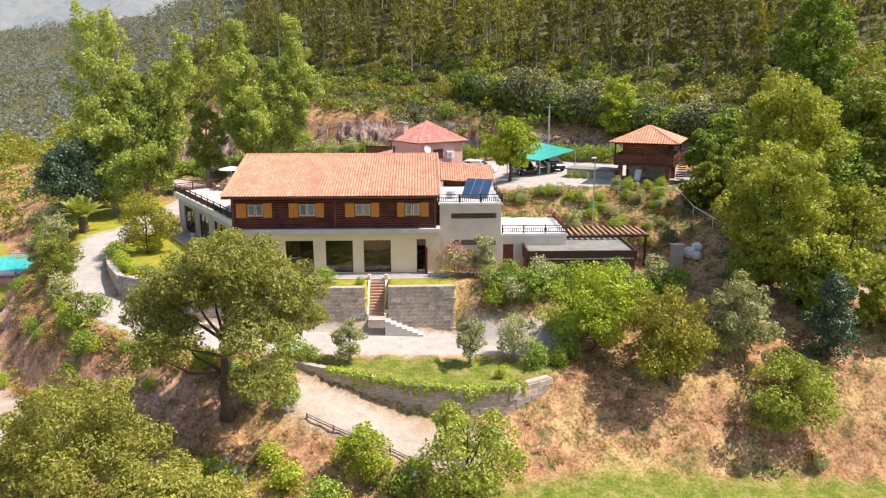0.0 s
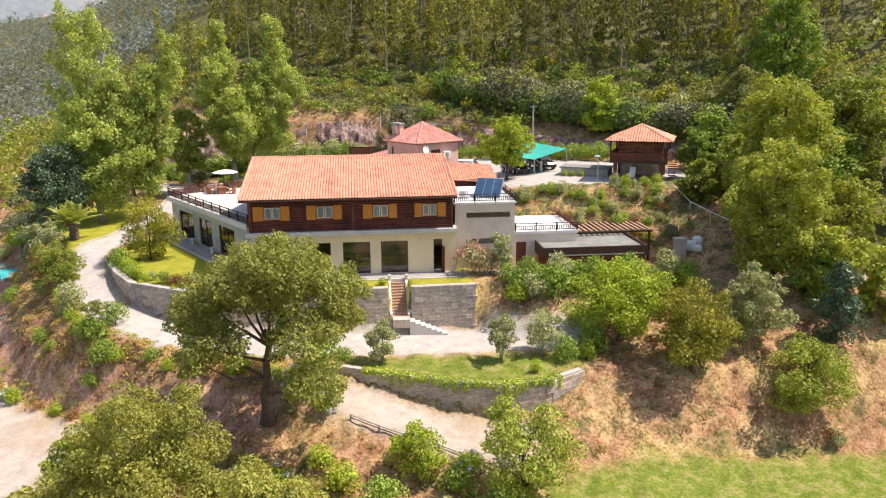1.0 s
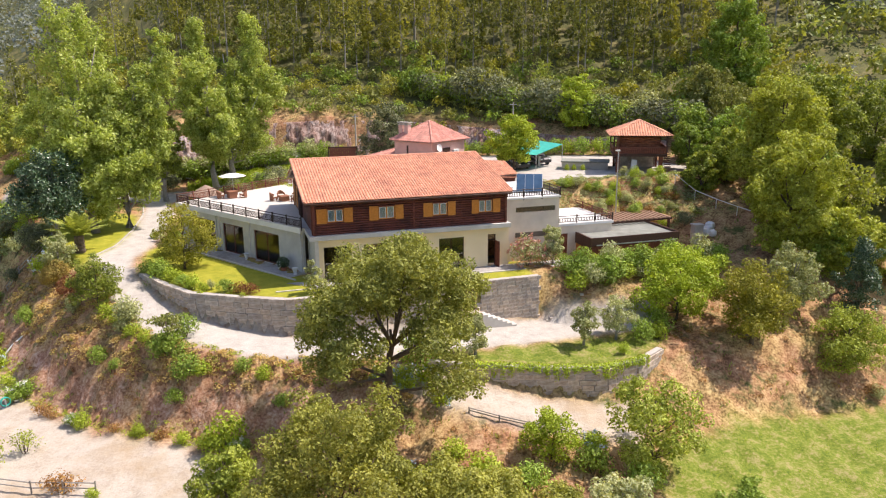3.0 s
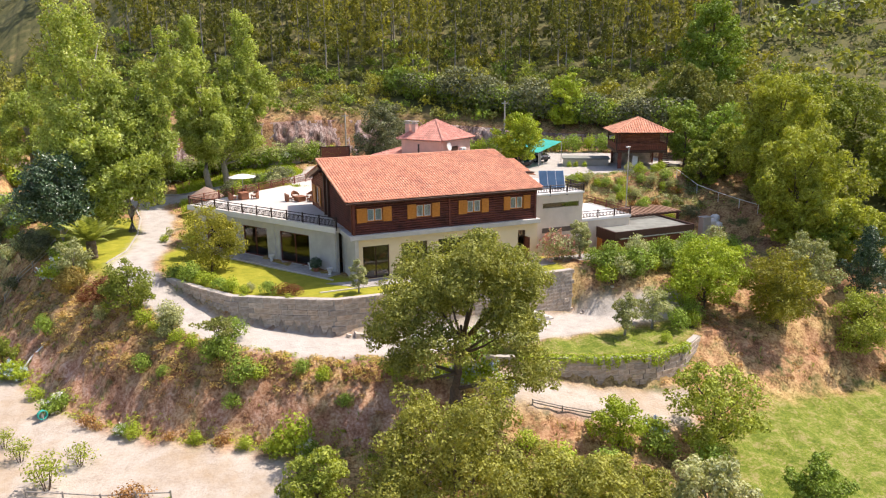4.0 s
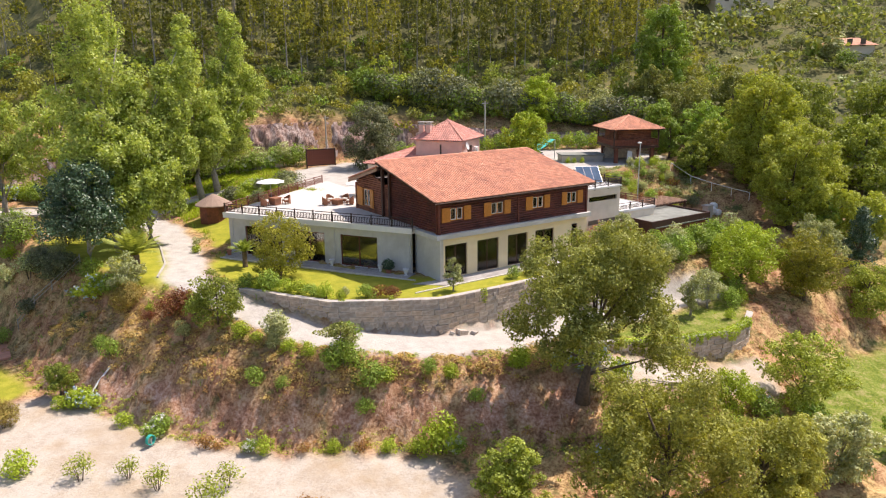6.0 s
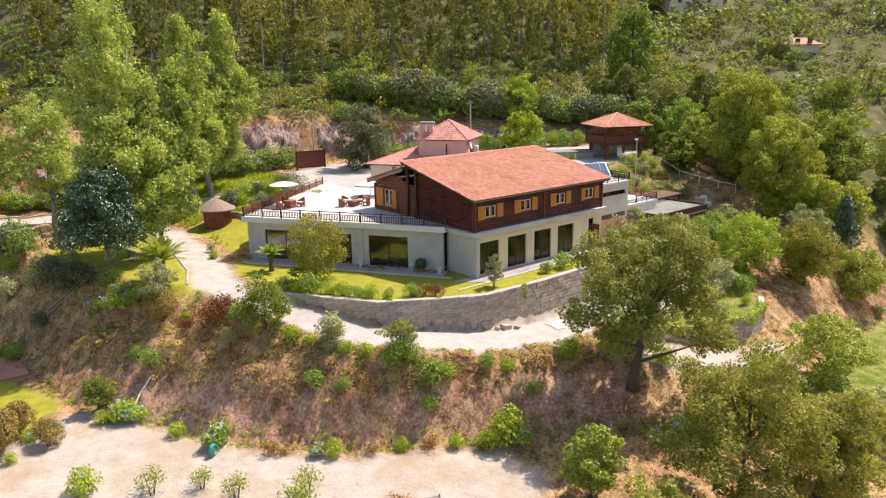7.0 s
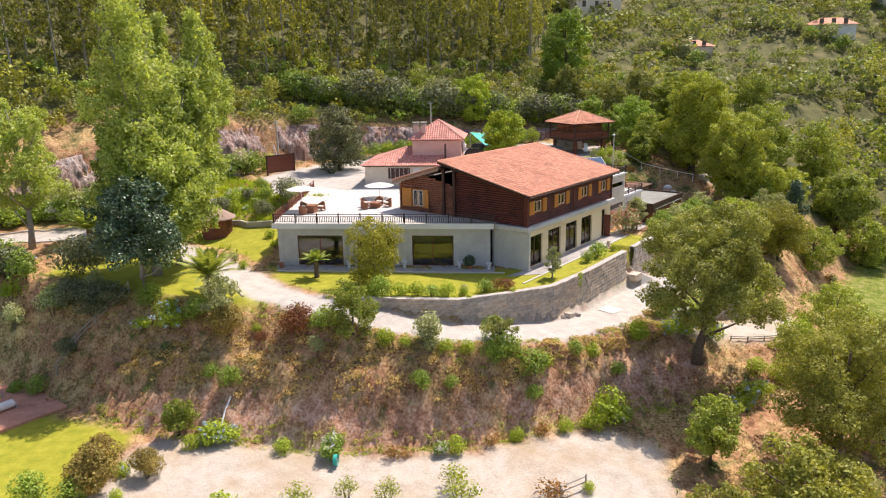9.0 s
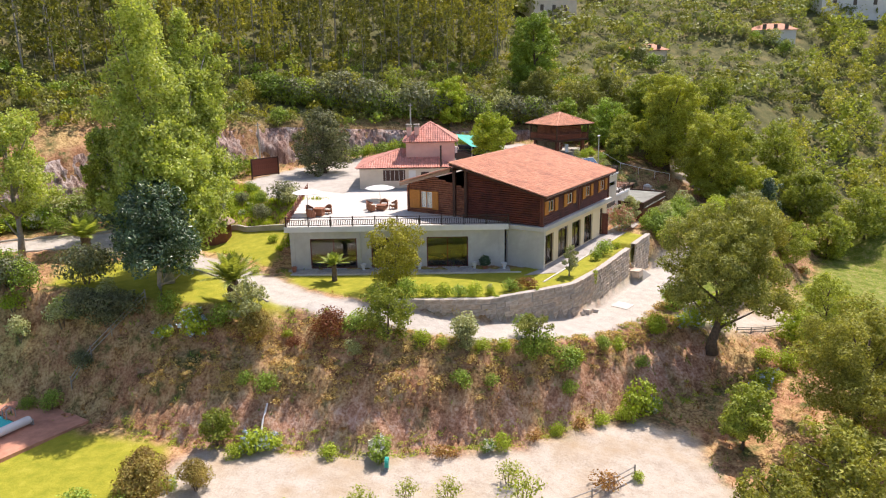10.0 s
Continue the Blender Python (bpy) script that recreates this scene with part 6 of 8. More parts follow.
def strew(n, x0, x1, y0, y1, keep, gap, seed):
    r = np.random.RandomState(seed)
    out, cells = [], {}
    for _ in range(n):
        x, y = r.uniform(x0, x1), r.uniform(y0, y1)
        if not keep(x, y):
            continue
        c = (int(x // gap), int(y // gap))
        if any(math.hypot(x - p, y - q) < gap * 0.82 for i in (-1, 0, 1) for k in (-1, 0, 1) for p, q in cells.get((c[0] + i, c[1] + k), ())):
            continue
        cells.setdefault(c, []).append((x, y))
        out.append((x, y, r.uniform(0.62, 1.3), r.randint(0, 99)))
    return out


def up_hill(x, y):
    return (x - 8) * 0.42 + (y - 51) * 0.9


def in_wood(x, y):
    return up_hill(x, y) > 13 and y > 12 + 0.42 * x and x > -16 + 0.1 * (y - 60) and y > 40


def woods():
    near_p = [euca(i, 12.5 * (0.7 + 0.09 * i), 330, 0.44) for i in range(7)]
    far_p = [euca(i + 20, 13.0 * (0.8 + 0.1 * i), 85, 0.9) for i in range(5)]
    near_s = strew(9000, -40, 110, 40, 120, lambda x, y: in_wood(x, y) and up_hill(x, y) < 52, 3.4, 1)
    far_s = strew(9000, -60, 230, 60, 330, lambda x, y: in_wood(x, y) and 52 <= up_hill(x, y) < 190, 4.5, 2)
    near_s += strew(400, -40, -12, 62, 110, lambda x, y: up_hill(x, y) > 4 and x < -16 + 0.1 * (y - 60), 7.0, 12)
    pick = lambda p: math.sin(p[0] * 0.17 + p[1] * 0.05) + math.sin(p[1] * 0.13 - p[0] * 0.06) + (p[3] % 10) * 0.16 > 0.9
    for spots, protos, nm, lab, bark in ((near_s, near_p, "eucalyptus_wood", "eucalyptus wood on the steep hillside", M_PALEBARK), (far_s, far_p, "upper_wood", "eucalyptus wood high on the hillside", None)):
        plant_wood(nm, "dense dark " + lab, [p for p in spots if not pick(p)], protos, L_EUCA, bark)
        plant_wood("young_" + nm, "yellow-green young " + lab, [p for p in spots if pick(p)], protos, L_YOUNG, bark)
    # broadleaf belt
    bp = []
    for i in range(5):
        bl = [(b[0], b[1], b[2], b[3] * 1.1, b[4] * 1.1, b[5]) for b in crown_blobs(8, 1.2, 5.6, 2.6, 0.85, 70 + i, 0.1, 0.5)]
        bp.append((leaf_cloud(bl, 360, 0.46, 0.4), np.zeros((0, 3)), np.zeros((0, 4), int)))

    def belt(x, y):
        west = x < -24 and 42 < y < 150 and x > -105 and not (x > -36 and y < 56)
        east = x > 68 and -45 < y < 45 and up_hill(x, y) < 30 + x * 0.2 and (x < 72 or y < -6) and (x < 74 or np.sin(x * 0.11 + y * 0.07) + np.sin(x * 0.05 - y * 0.13) > -0.35) and x < 150 and y > -34
        cut = -30 < x < 62 and 3.0 < up_hill(x, y) < 10 and np.sin(x * 0.8) + np.sin(y * 0.7 + x) > 0.5 and y > 24
        return west or east or cut
    grove = strew(6000, -130, 170, -45, 130, belt, 5.6, 3)
    plant_wood("broadleaf_belt", "mixed olive-green broadleaf trees on the slopes", grove[::2], bp, L_OAK, None)
    plant_wood("chestnut_belt", "mixed bright green broadleaf trees on the slopes", grove[1::2], bp, L_CHESTNUT, None)
    # scrub between the cut and the wood
    sp = []
    for i in range(5):
        bl = [(math.cos(k * 2.4) * 0.7, math.sin(k * 2.4) * 0.7, 0.7 + 0.12 * k, 0.75, 0.75, 0.6) for k in range(5)]
        sp.append((leaf_cloud(bl, 110, 0.36, 0.4), np.zeros((0, 3)), np.zeros((0, 4), int)))
    scrub = strew(9000, -45, 80, 20, 95, lambda x, y: 1.8 < up_hill(x, y) < 24 and y > 24 and (up_hill(x, y) < 14 or (x * 3.3 + y * 1.7) % 3 < 1), 1.75, 4)
    half = len(scrub) // 2
    plant_wood("hillside_scrub", "olive-green scrub above the rock cutting", scrub[:half], sp, L_SCRUB, None)
    plant_wood("hillside_heath", "brownish heath above the rock cutting", scrub[half:half + half // 2], sp, L_GOLD, None)
    plant_wood("hillside_bushes", "green bushes above the rock cutting", scrub[half + half // 2:], sp, L_BUSH, None)
    # far woods of the valley, their leaf colour carrying the haze
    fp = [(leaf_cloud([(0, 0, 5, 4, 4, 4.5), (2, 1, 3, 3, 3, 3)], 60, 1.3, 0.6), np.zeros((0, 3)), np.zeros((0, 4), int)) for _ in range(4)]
    plant_wood("valley_wood", "woods across the valley with haze in the leaf colour", strew(16000, -420, 60, 110, 760, lambda x, y: (not in_wood(x, y) or up_hill(x, y) > 185) and not (x > -105 and y < 150) and x < 20 - 0.1 * y and (np.sin(x * 0.03) + np.sin(y * 0.024 + x * 0.01)) > -1.3, 9.0, 6), fp, L_FAR, None)
    orchard = strew(3000, 80, 165, -34, 66, lambda x, y: not in_wood(x, y), 4.6, 8)
    orchard = [(x, y, s * (1.2 if k % 5 else 2.3), k) for x, y, s, k in orchard]
    plant_wood("orchard_bushes", "green orchard trees and hedges on the terraced farmland", orchard[::2], sp, L_FARM, None)
    plant_wood("orchard_trees", "olive-green orchard trees on the terraced farmland", orchard[1::2], sp, L_SCRUB, None)
    # terraced farmland in the east
    vp = [(leaf_cloud([(k * 1.2, 0, 1.2, 0.9, 0.6, 0.6) for k in range(-4, 5)], 260, 0.36, 0.4), np.zeros((0, 3)), np.zeros((0, 4), int))]
    rows = []
    for i in range(16):
        for k in range(18):
            x, y = 92 + i * 6.5 + (k % 3), -40 + k * 6.2 + i * 1.5
            if math.sin(i * 1.3) + math.sin(k * 0.9 + i) > -0.6:
                rows.append((x, y, 1.0, 0))
    plant_wood("vine_rows", "rows of green vines on the terraced farmland", rows, vp, L_FARM, None)


def backdrop():
    """Far mountains across the valley, with the haze put into their colour."""
    n, m = 90, 14
    v, f = [], []
    for j in range(m):
        for i in range(n):
            a = radians(-75 + 150 * i / (n - 1))
            d = 640 + 70 * j
            top = (0.34 + 0.05 * math.sin(a * 5 + 1) + 0.03 * math.sin(a * 13)) * 1500
            z = -60 + (top + 60) * (j / (m - 1)) ** 1.1 + 14 * math.sin(i * 1.7 + j * 2.3) * (j > 0)
            v.append((d * math.sin(a), d * math.cos(a), z))
    for j in range(m - 1):
        for i in range(n - 1):
            f.append((j * n + i, j * n + i + 1, (j + 1) * n + i + 1, (j + 1) * n + i))
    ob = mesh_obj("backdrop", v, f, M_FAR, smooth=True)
    tagged(ob, "wooded mountains across the valley with haze in their blue-grey colour", "mountains", kind="structure")


woods()
backdrop()


def rock_cut():
    """Bare rock face where the court was dug into the hill."""
    lo, hi = fine(CUT_FOOT, 0.3), fine(CUT_RIM, 0.3)
    n, m = min(len(lo), len(hi)), 16
    v, f = [], []
    for i in range(n):
        a = Vector(lo[round(i * (len(lo) - 1) / (n - 1))])
        b = Vector(hi[round(i * (len(hi) - 1) / (n - 1))])
        back = (b - a).xy.normalized()
        for k in range(m):
            p = a.lerp(b, k / (m - 1))
            q = Vector((p.x * 0.9, p.y * 0.9, p.z * 0.14))
            rib = 0.7 * noise.noise(q * 0.4) + 0.45 * noise.noise(q * 1.5) + 0.34 * noise.noise(q * 3.4) + 0.2 * noise.noise(Vector((p.x, p.y, p.z)) * 1.6)
            s = min(1.0, 3 * k / (m - 1), 3 * (1 - k / (m - 1)))
            out = (0.15 + rib) * s
            v.append((p.x - back.x * out, p.y - back.y * out, p.z + 0.25 * s + 0.3 * rib * s - (0.3 if k in (0, m - 1) else 0)))
    for i in range(n - 1):
        for k in range(m - 1):
            f.append((i * m + k, (i + 1) * m + k, (i + 1) * m + k + 1, i * m + k + 1))
    ob = mesh_obj("rock_face", v, f, M_ROCK, smooth=True)
    tagged(ob, "bare grey-brown cut rock face behind the court", "rock face", kind="structure")


rock_cut()


# ---- shrubs and small plants ----
def shrubs():
    kinds = {
        "green": shrub("green_shrub", "rounded bright green garden shrub", -9.4, -2.9, 2.0, 1.2, L_BUSH, 1100, 0.17, 1),
        "lime": shrub("lime_shrub", "fresh yellow-green rounded garden shrub", 0.8, -9.6, 1.5, 0.95, L_LIME, 800, 0.16, 2),
        "dark": shrub("dark_shrub", "dense dark green garden shrub", -24.0, 24.5, 2.6, 1.7, L_HOLM, 1700, 0.2, 3),
        "olive": shrub("grey_shrub", "upright grey-green leafy shrub", -13.6, 0.0, 2.6, 1.0, L_OLIVE, 1100, 0.16, 4),
        "red": shrub("red_shrub", "low rusty red leafy shrub", -17.6, 9.0, 1.7, 1.5, L_RED, 1300, 0.15, 5),
        "hyd": shrub("hydrangea", "green hydrangea with blue and white flower heads", -25.6, 9.2, 1.6, 1.4, L_LIME, 900, 0.2, 6, L_BLUE, 260),
        "white": shrub("white_hydrangea", "green hydrangea with white flower heads", -22.2, 1.4, 1.6, 0.9, L_BUSH, 700, 0.18, 7, L_WHITE, 220),
        "oleander": shrub("oleander", "pink flowering oleander beside the villa", 18.9, -0.3, 3.0, 1.6, L_OLIVE, 1600, 0.18, 8, L_PINKFL, 1100),
        "rust": shrub("bronze_shrub", "tall bronze-green shrub at the yard edge", -33.4, 10.6, 3.9, 1.7, L_BRONZE, 4600, 0.17, 9),
        "twig": shrub("sapling", "thin sparse yellow-green sapling in the dusty yard", -24.6, -2.4, 1.7, 0.95, L_CHESTNUT, 420, 0.13, 12, clumps=12),
        "dry": shrub("dry_shrub", "sparse straw-coloured dry wild shrub", -19.6, -1.6, 1.1, 0.9, L_HEATH, 420, 0.14, 10),
    }
    r = random.Random(9)

    def put(kind, x, y, s=1.0):
        o = copy_thing(kinds[kind], pose(x, y, float(h(x, y)) - 0.05, 0, 0, r.uniform(0, 360)))
        o.scale = (s, s, s * r.uniform(0.85, 1.15))
        return o
    wide = {"green": 2.5, "lime": 2.0, "dark": 3.5, "olive": 2.1, "red": 3.1, "hyd": 2.9, "white": 1.9, "rust": 3.6, "dry": 1.9, "twig": 2.0}
    # along the outer edge of the drive: kind, x, y, width
    edge = [("rust", -21.0, 13.4, 2.3), ("red", -18.6, 8.7, 2.4), ("red", -19.9, 10.6, 1.2), ("green", -17.2, 7.2, 1.9), ("olive", -13.5, 0.3, 1.9), ("olive", -13.9, -0.4, 1.2), ("lime", -15.3, 2.6, 1.3), ("lime", -14.6, 1.4, 1.0), ("lime", -13.2, -1.2, 1.1), ("lime", -12.2, -2.4, 1.0), ("green", -10.4, -4.4, 2.2), ("green", -11.2, -3.8, 1.5), ("green", -9.3, -6.2, 2.1), ("green", -10.2, -6.6, 1.3), ("lime", -8.3, -6.4, 1.3), ("green", -5.5, -7.5, 1.2), ("lime", -4.2, -8.2, 1.1), ("lime", 0.8, -9.7, 1.6), ("green", -3.2, -9.7, 1.3), ("green", -15.6, -0.9, 1.4), ("green", -14.4, -2.6, 1.0), ("lime", -19.6, 11.6, 0.8), ("hyd", -23.6, 20.4, 1.6), ("hyd", -22.8, 17.8, 2.1), ("hyd", -22.2, 18.9, 1.9), ("green", -22.4, 21.1, 1.9), ("green", -21.6, 16.2, 2.0), ("dark", -23.0, 30.7, 3.8), ("dark", -25.4, 27.6, 2.9), ("dark", -24.4, 26.0, 2.4), ("olive", -26.6, 28.8, 2.2), ("green", -22.9, 10.7, 1.6), ("green", -23.4, 12.2, 1.1), ("dark", -19.8, 33.6, 2.6), ("green", -26.6, 33.0, 2.4), ("hyd", -26.0, 36.0, 2.8), ("white", -27.0, 39.0, 2.2), ("olive", -18.4, 6.4, 1.2)]
    # foot of the bank and the yard
    edge += [("hyd", -25.7, 9.3, 1.7), ("hyd", -24.9, 8.5, 1.5), ("lime", -23.5, 4.7, 1.3), ("white", -21.6, 1.9, 1.6), ("white", -17.4, -3.9, 1.1), ("lime", -16.6, -4.6, 1.2), ("rust", -32.1, 12.4, 2.5), ("rust", -30.6, 9.2, 1.9), ("hyd", -31.4, 10.8, 1.3), ("lime", -30.2, 2.0, 1.9), ("twig", -27.1, -0.8, 1.9), ("twig", -21.5, -8.6, 2.4), ("twig", -23.4, -4.6, 1.7), ("twig", -19.8, -6.7, 1.8), ("dry", -16.8, -11.9, 2.0), ("lime", -14.8, -13.3, 0.8), ("lime", -7.0, -11.0, 2.6), ("white", -6.2, -11.6, 1.6), ("lime", -8.2, -10.2, 1.5), ("dry", -19.0, -2.2, 1.0), ("dry", -14.4, -5.9, 1.2), ("lime", -12.8, -6.9, 1.0), ("dry", -11.2, -8.0, 1.2), ("lime", -9.8, -9.0, 1.1), ("hyd", 1.6, -17.6, 2.0), ("hyd", 3.0, -17.8, 2.2), ("hyd", 4.4, -18.2, 1.8), ("green", -35.6, 4.0, 1.9), ("lime", -26.9, 9.9, 1.2), ("hyd", 3.4, -11.2, 1.7), ("hyd", 4.9, -11.9, 1.6)]
    spots = [(k, x, y, 1.3 * w / wide[k]) for k, x, y, w in edge]
    # north slope beside the magnolia
    for i in range(22):
        x = -26.0 - (i * 3.7 % 10.5)
        spots.append((("green", "dark", "olive", "green", "lime")[i % 5], x, 29.0 + (-26.0 - x) * 0.9 + (i * 5.3 % 9.0), 1.0 + (i % 4) * 0.2))
    # under the big oak and by the lower path
    spots += [("hyd", 6.6, -11.6, 0.9), ("hyd", 5.0, -11.4, 0.8), ("hyd", 7.2, -13.4, 0.9), ("green", 6.6, -9.6, 1.2), ("green", 8.0, -9.4, 0.8), ("hyd", 15.6, -18.8, 0.9), ("green", 14.8, -20.2, 1.1), ("green", 10.4, -20.6, 1.2), ("lime", 8.0, -19.0, 1.4), ("lime", 6.8, -17.2, 1.1), ("green", 16.8, -22.6, 1.2), ("dry", 22.0, -17.8, 0.8), ("lime", 21.4, -12.4, 0.6), ("green", 24.2, -10.6, 0.9), ("lime", 25.6, -10.4, 0.9), ("green", 26.4, -9.2, 1.0), ("dry", 41.2, -16.4, 0.9), ("olive", 41.4, -16.8, 0.7)]
    # planting below the shed
    for i in range(34):
        spots.append((("green", "lime", "green", "green", "olive")[i % 5], 21.4 + i * 0.46, -2.4 - (i * 37 % 10) * 0.24, 0.8 + (i * 13 % 7) * 0.08))
    # lawn
    spots += [("red", -4.6, -0.8, 0.6), ("green", -6.2, 0.2, 0.7), ("dry", -5.4, -0.2, 1.0), ("olive", -7.4, 1.4, 0.4), ("green", -11.4, 6.4, 0.9), ("lime", -10.6, 5.2, 0.9), ("lime", -10.0, 4.1, 0.9), ("green", -9.4, 3.0, 0.7), ("lime", -8.8, 2.0, 0.8), ("lime", -12.0, 7.4, 0.8), ("green", -12.6, 8.6, 0.8), ("lime", -8.0, 1.0, 0.5), ("green", 8.4, -2.2, 0.9), ("lime", 11.2, -2.6, 0.5), ("green", 6.2, -2.4, 0.6), ("oleander", 20.2, -0.4, 0.8), ("lime", -13.0, 21.6, 0.6), ("olive", -12.4, 23.6, 0.5), ("lime", -16.8, 10.2, 0.35)]
    # garden slope below the granary court
    for i in range(62):
        x = 24.6 + (i * 7.3 % 15.5)
        y = 10.4 + math.sin(i * 2.1) * 0.9 - (i * 3.7 % 5) * 0.9 + 0.4
        if y < 10.2 and x < 28.8:
            y = 11.0
        spots.append((("olive", "lime", "dry", "green", "olive", "lime", "dry")[i % 7], x, y, 0.42 + (i * 5 % 6) * 0.08))
    # beds north of the terrace and hedge at the foot of the cutting
    for i in range(30):
        x, y = -7.5 + (i * 4.7 % 8.4), 29.4 + (i * 2.9 % 9.6)
        if (y > 32 + x * -0.3 or i % 2) and math.hypot(x + 7.9, y - 32.5) > 3.4 and not inside(HUTLAWN, np.array(x), np.array(y)):
            spots.append((("lime", "green", "dark", "white", "lime")[i % 5], x, y, 0.6 + (i % 4) * 0.15))
    for i in range(26):
        k = i / 25
        spots.append((("white", "green", "olive")[i % 3], -16 + 24 * k, 50.4 - 3.6 * k, 1.75))
    for i in range(16):
        k = i / 15
        spots.append((("green", "lime")[i % 2], 22 + 22 * k, 43.0 - 17 * k, 1.3))
    for i in range(64):
        k = (i * 0.381966) % 1.0
        o = 1.0 + 7.0 * ((i * 0.618034) % 1.0)
        spots.append((("green", "olive", "green", "lime", "dark")[i % 5], 19 + 34 * k + 0.5 * o, 49.0 - 25 * k + 0.8 * o, 1.5 + (i % 4) * 0.3))
    # hedges round the far farmhouses
    for fx, fy in ((136.0, 4.0), (105.0, 24.5)):
        for i in range(5):
            spots.append((("olive", "green")[i % 2], fx - 6.2 - (i % 2), fy - 7.0 + i * 3.0, 1.5 + 0.3 * (i % 3)))
    # flower beds and bushes beyond the north drive
    for i in range(46):
        k, o = (i * 0.381966) % 1.0, 4.2 * ((i * 0.618034) % 1.0)
        spots.append((("lime", "hyd", "green", "white", "green", "lime")[i % 6], -36 + 24 * k + 0.2 * o, 54.2 - 2.6 * k + o - (1.6 if k > 0.5 else 0.0), 0.9 + (i % 3) * 0.25))
    spots += [("lime", 10.4, 45.9, 1.7), ("dark", -25.4, 27.4, 1.0), ("dark", -25.0, 25.4, 0.8), ("olive", -24.2, 26.2, 0.9), ("dark", -27.2, 25.6, 0.7), ("green", -29.6, 26.4, 0.8), ("green", -30.4, 28.4, 0.7), ("green", -36.0, 12.6, 1.1), ("green", -34.8, 10.2, 0.9), ("lime", -33.0, 8.6, 0.6), ("dark", -13.0, 46.5, 1.2), ("green", -15.5, 47.5, 1.2), ("lime", -6.0, 26.4, 0.0 + 0.7), ("olive", -0.6, 29.4, 1.0), ("green", 3.0, 38.6, 0.9), ("dark", 38.4, 4.8, 0.6)]
    for k, x, y, s in spots:
        put(k, x, y, s)


shrubs()


def tufts(name, label, keep, n, bounds, leaf, size, seed, blades=5):
    """Short grass and weeds over rough ground, one mesh."""
    r = np.random.RandomState(seed)
    x, y = r.uniform(bounds[0], bounds[1], n), r.uniform(bounds[2], bounds[3], n)
    ok = keep(x, y)
    x, y = x[ok], y[ok]
    k = len(x)
    c = np.repeat(np.stack([x, y, h(x, y)], -1), blades, 0)
    a = r.uniform(0, math.tau, k * blades)
    s = size * r.uniform(0.5, 1.4, k * blades)
    d = np.stack([np.cos(a), np.sin(a), np.zeros_like(a)], -1)
    w = np.stack([-np.sin(a), np.cos(a), np.zeros_like(a)], -1)
    up = np.array((0, 0, 1.0))
    base = c + d * (s * 0.3)[:, None]
    tip = base + d * (s * 0.5)[:, None] + up * s[:, None]
    v = np.empty((k * blades, 4, 3))
    v[:, 0], v[:, 1] = base - w * (s * 0.12)[:, None], base + w * (s * 0.12)[:, None]
    v[:, 2], v[:, 3] = tip + w * (s * 0.04)[:, None], tip - w * (s * 0.04)[:, None]
    v[:, :2, 2] -= 0.05
    ob = cloud_obj(name, v.reshape(-1, 3), leaf)
    tagged(ob, label, "grass", kind="stuff")


def cover_at(grid):
    def f(x, y):
        i = np.clip(np.searchsorted(GX, x) - 1, 0, len(GX) - 2)
        j = np.clip(np.searchsorted(GY, y) - 1, 0, len(GY) - 2)
        return grid[j, i]
    return f


def mounds(name, label, keep, n, bounds, leaf, rad, seed, leaves=26):
    """Low clumps of dry scrub over rough ground, one mesh."""
    r = np.random.RandomState(seed)
    x, y = r.uniform(bounds[0], bounds[1], n), r.uniform(bounds[2], bounds[3], n)
    ok = keep(x, y)
    x, y = x[ok], y[ok]
    s = np.repeat(rad * r.uniform(0.5, 1.5, len(x)), leaves)[:, None]
    d = r.normal(size=(len(s), 3))
    d /= np.linalg.norm(d, axis=1)[:, None]
    d[:, 2] = np.abs(d[:, 2])
    c = np.repeat(np.stack([x, y, h(x, y)], -1), leaves, 0) + d * s * np.array((1, 1, 0.5))
    ob = cloud_obj(name, sprays(c, d * 0.6 + r.normal(size=d.shape) * 0.5 + np.array((0, 0, 0.9)), rad * 0.42 * r.uniform(0.6, 1.4, len(c))), leaf)
    tagged(ob, label, "scrub", kind="stuff")


bare = cover_at(np.clip(lawn + dust + paved + meadow, 0, 1))
under_house = lambda x, y: (x > -1) & (x < 36) & (y > -1.5) & (y < 16)
rough_land = lambda x, y, k: (bare(x, y) < k) & ~under_house(x, y)
tufts("dry_grass", "dry straw grass on the rough banks", lambda x, y: rough_land(x, y, 0.3) & (fbm(x, y, 5, 21) > -0.1) & (cover_at(raw)(x, y) < 0.3), 4000, (-34, 14, -24, 30), L_STRAW, 0.16, 31, 5)
tufts("bracken", "brown dead bracken on the rough banks", lambda x, y: rough_land(x, y, 0.3) & (fbm(x, y, 4, 22) > 0.05) & (cover_at(raw)(x, y) < 0.5), 2500, (-34, 14, -24, 30), L_HEATH, 0.18, 32, 5)
tufts("weeds", "green weeds on the rough banks", lambda x, y: rough_land(x, y, 0.4) & (fbm(x, y, 3.4, 23) > 0.3), 20000, (-40, 56, -34, 48), L_BUSH, 0.22, 33, 5)
tufts("meadow_grass", "bright meadow grass on the field and terrace", lambda x, y: (cover_at(meadow)(x, y) > 0.5) & (fbm(x, y, 4, 25) > 0.1), 9000, (6, 60, -36, -8), L_LIME, 0.1, 34, 4)
tufts("bed_plants", "low lush green plants in the north beds", lambda x, y: (bare(x, y) < 0.5) & (fbm(x, y, 3, 27) > -0.5), 8000, (-10.5, 5, 24, 48), L_LIME, 0.32, 36, 5)
RIM2, FOOT2 = np.array(fine(ROAD_RIM, 0.6)), np.array(fine(BANK_FOOT, 0.6))


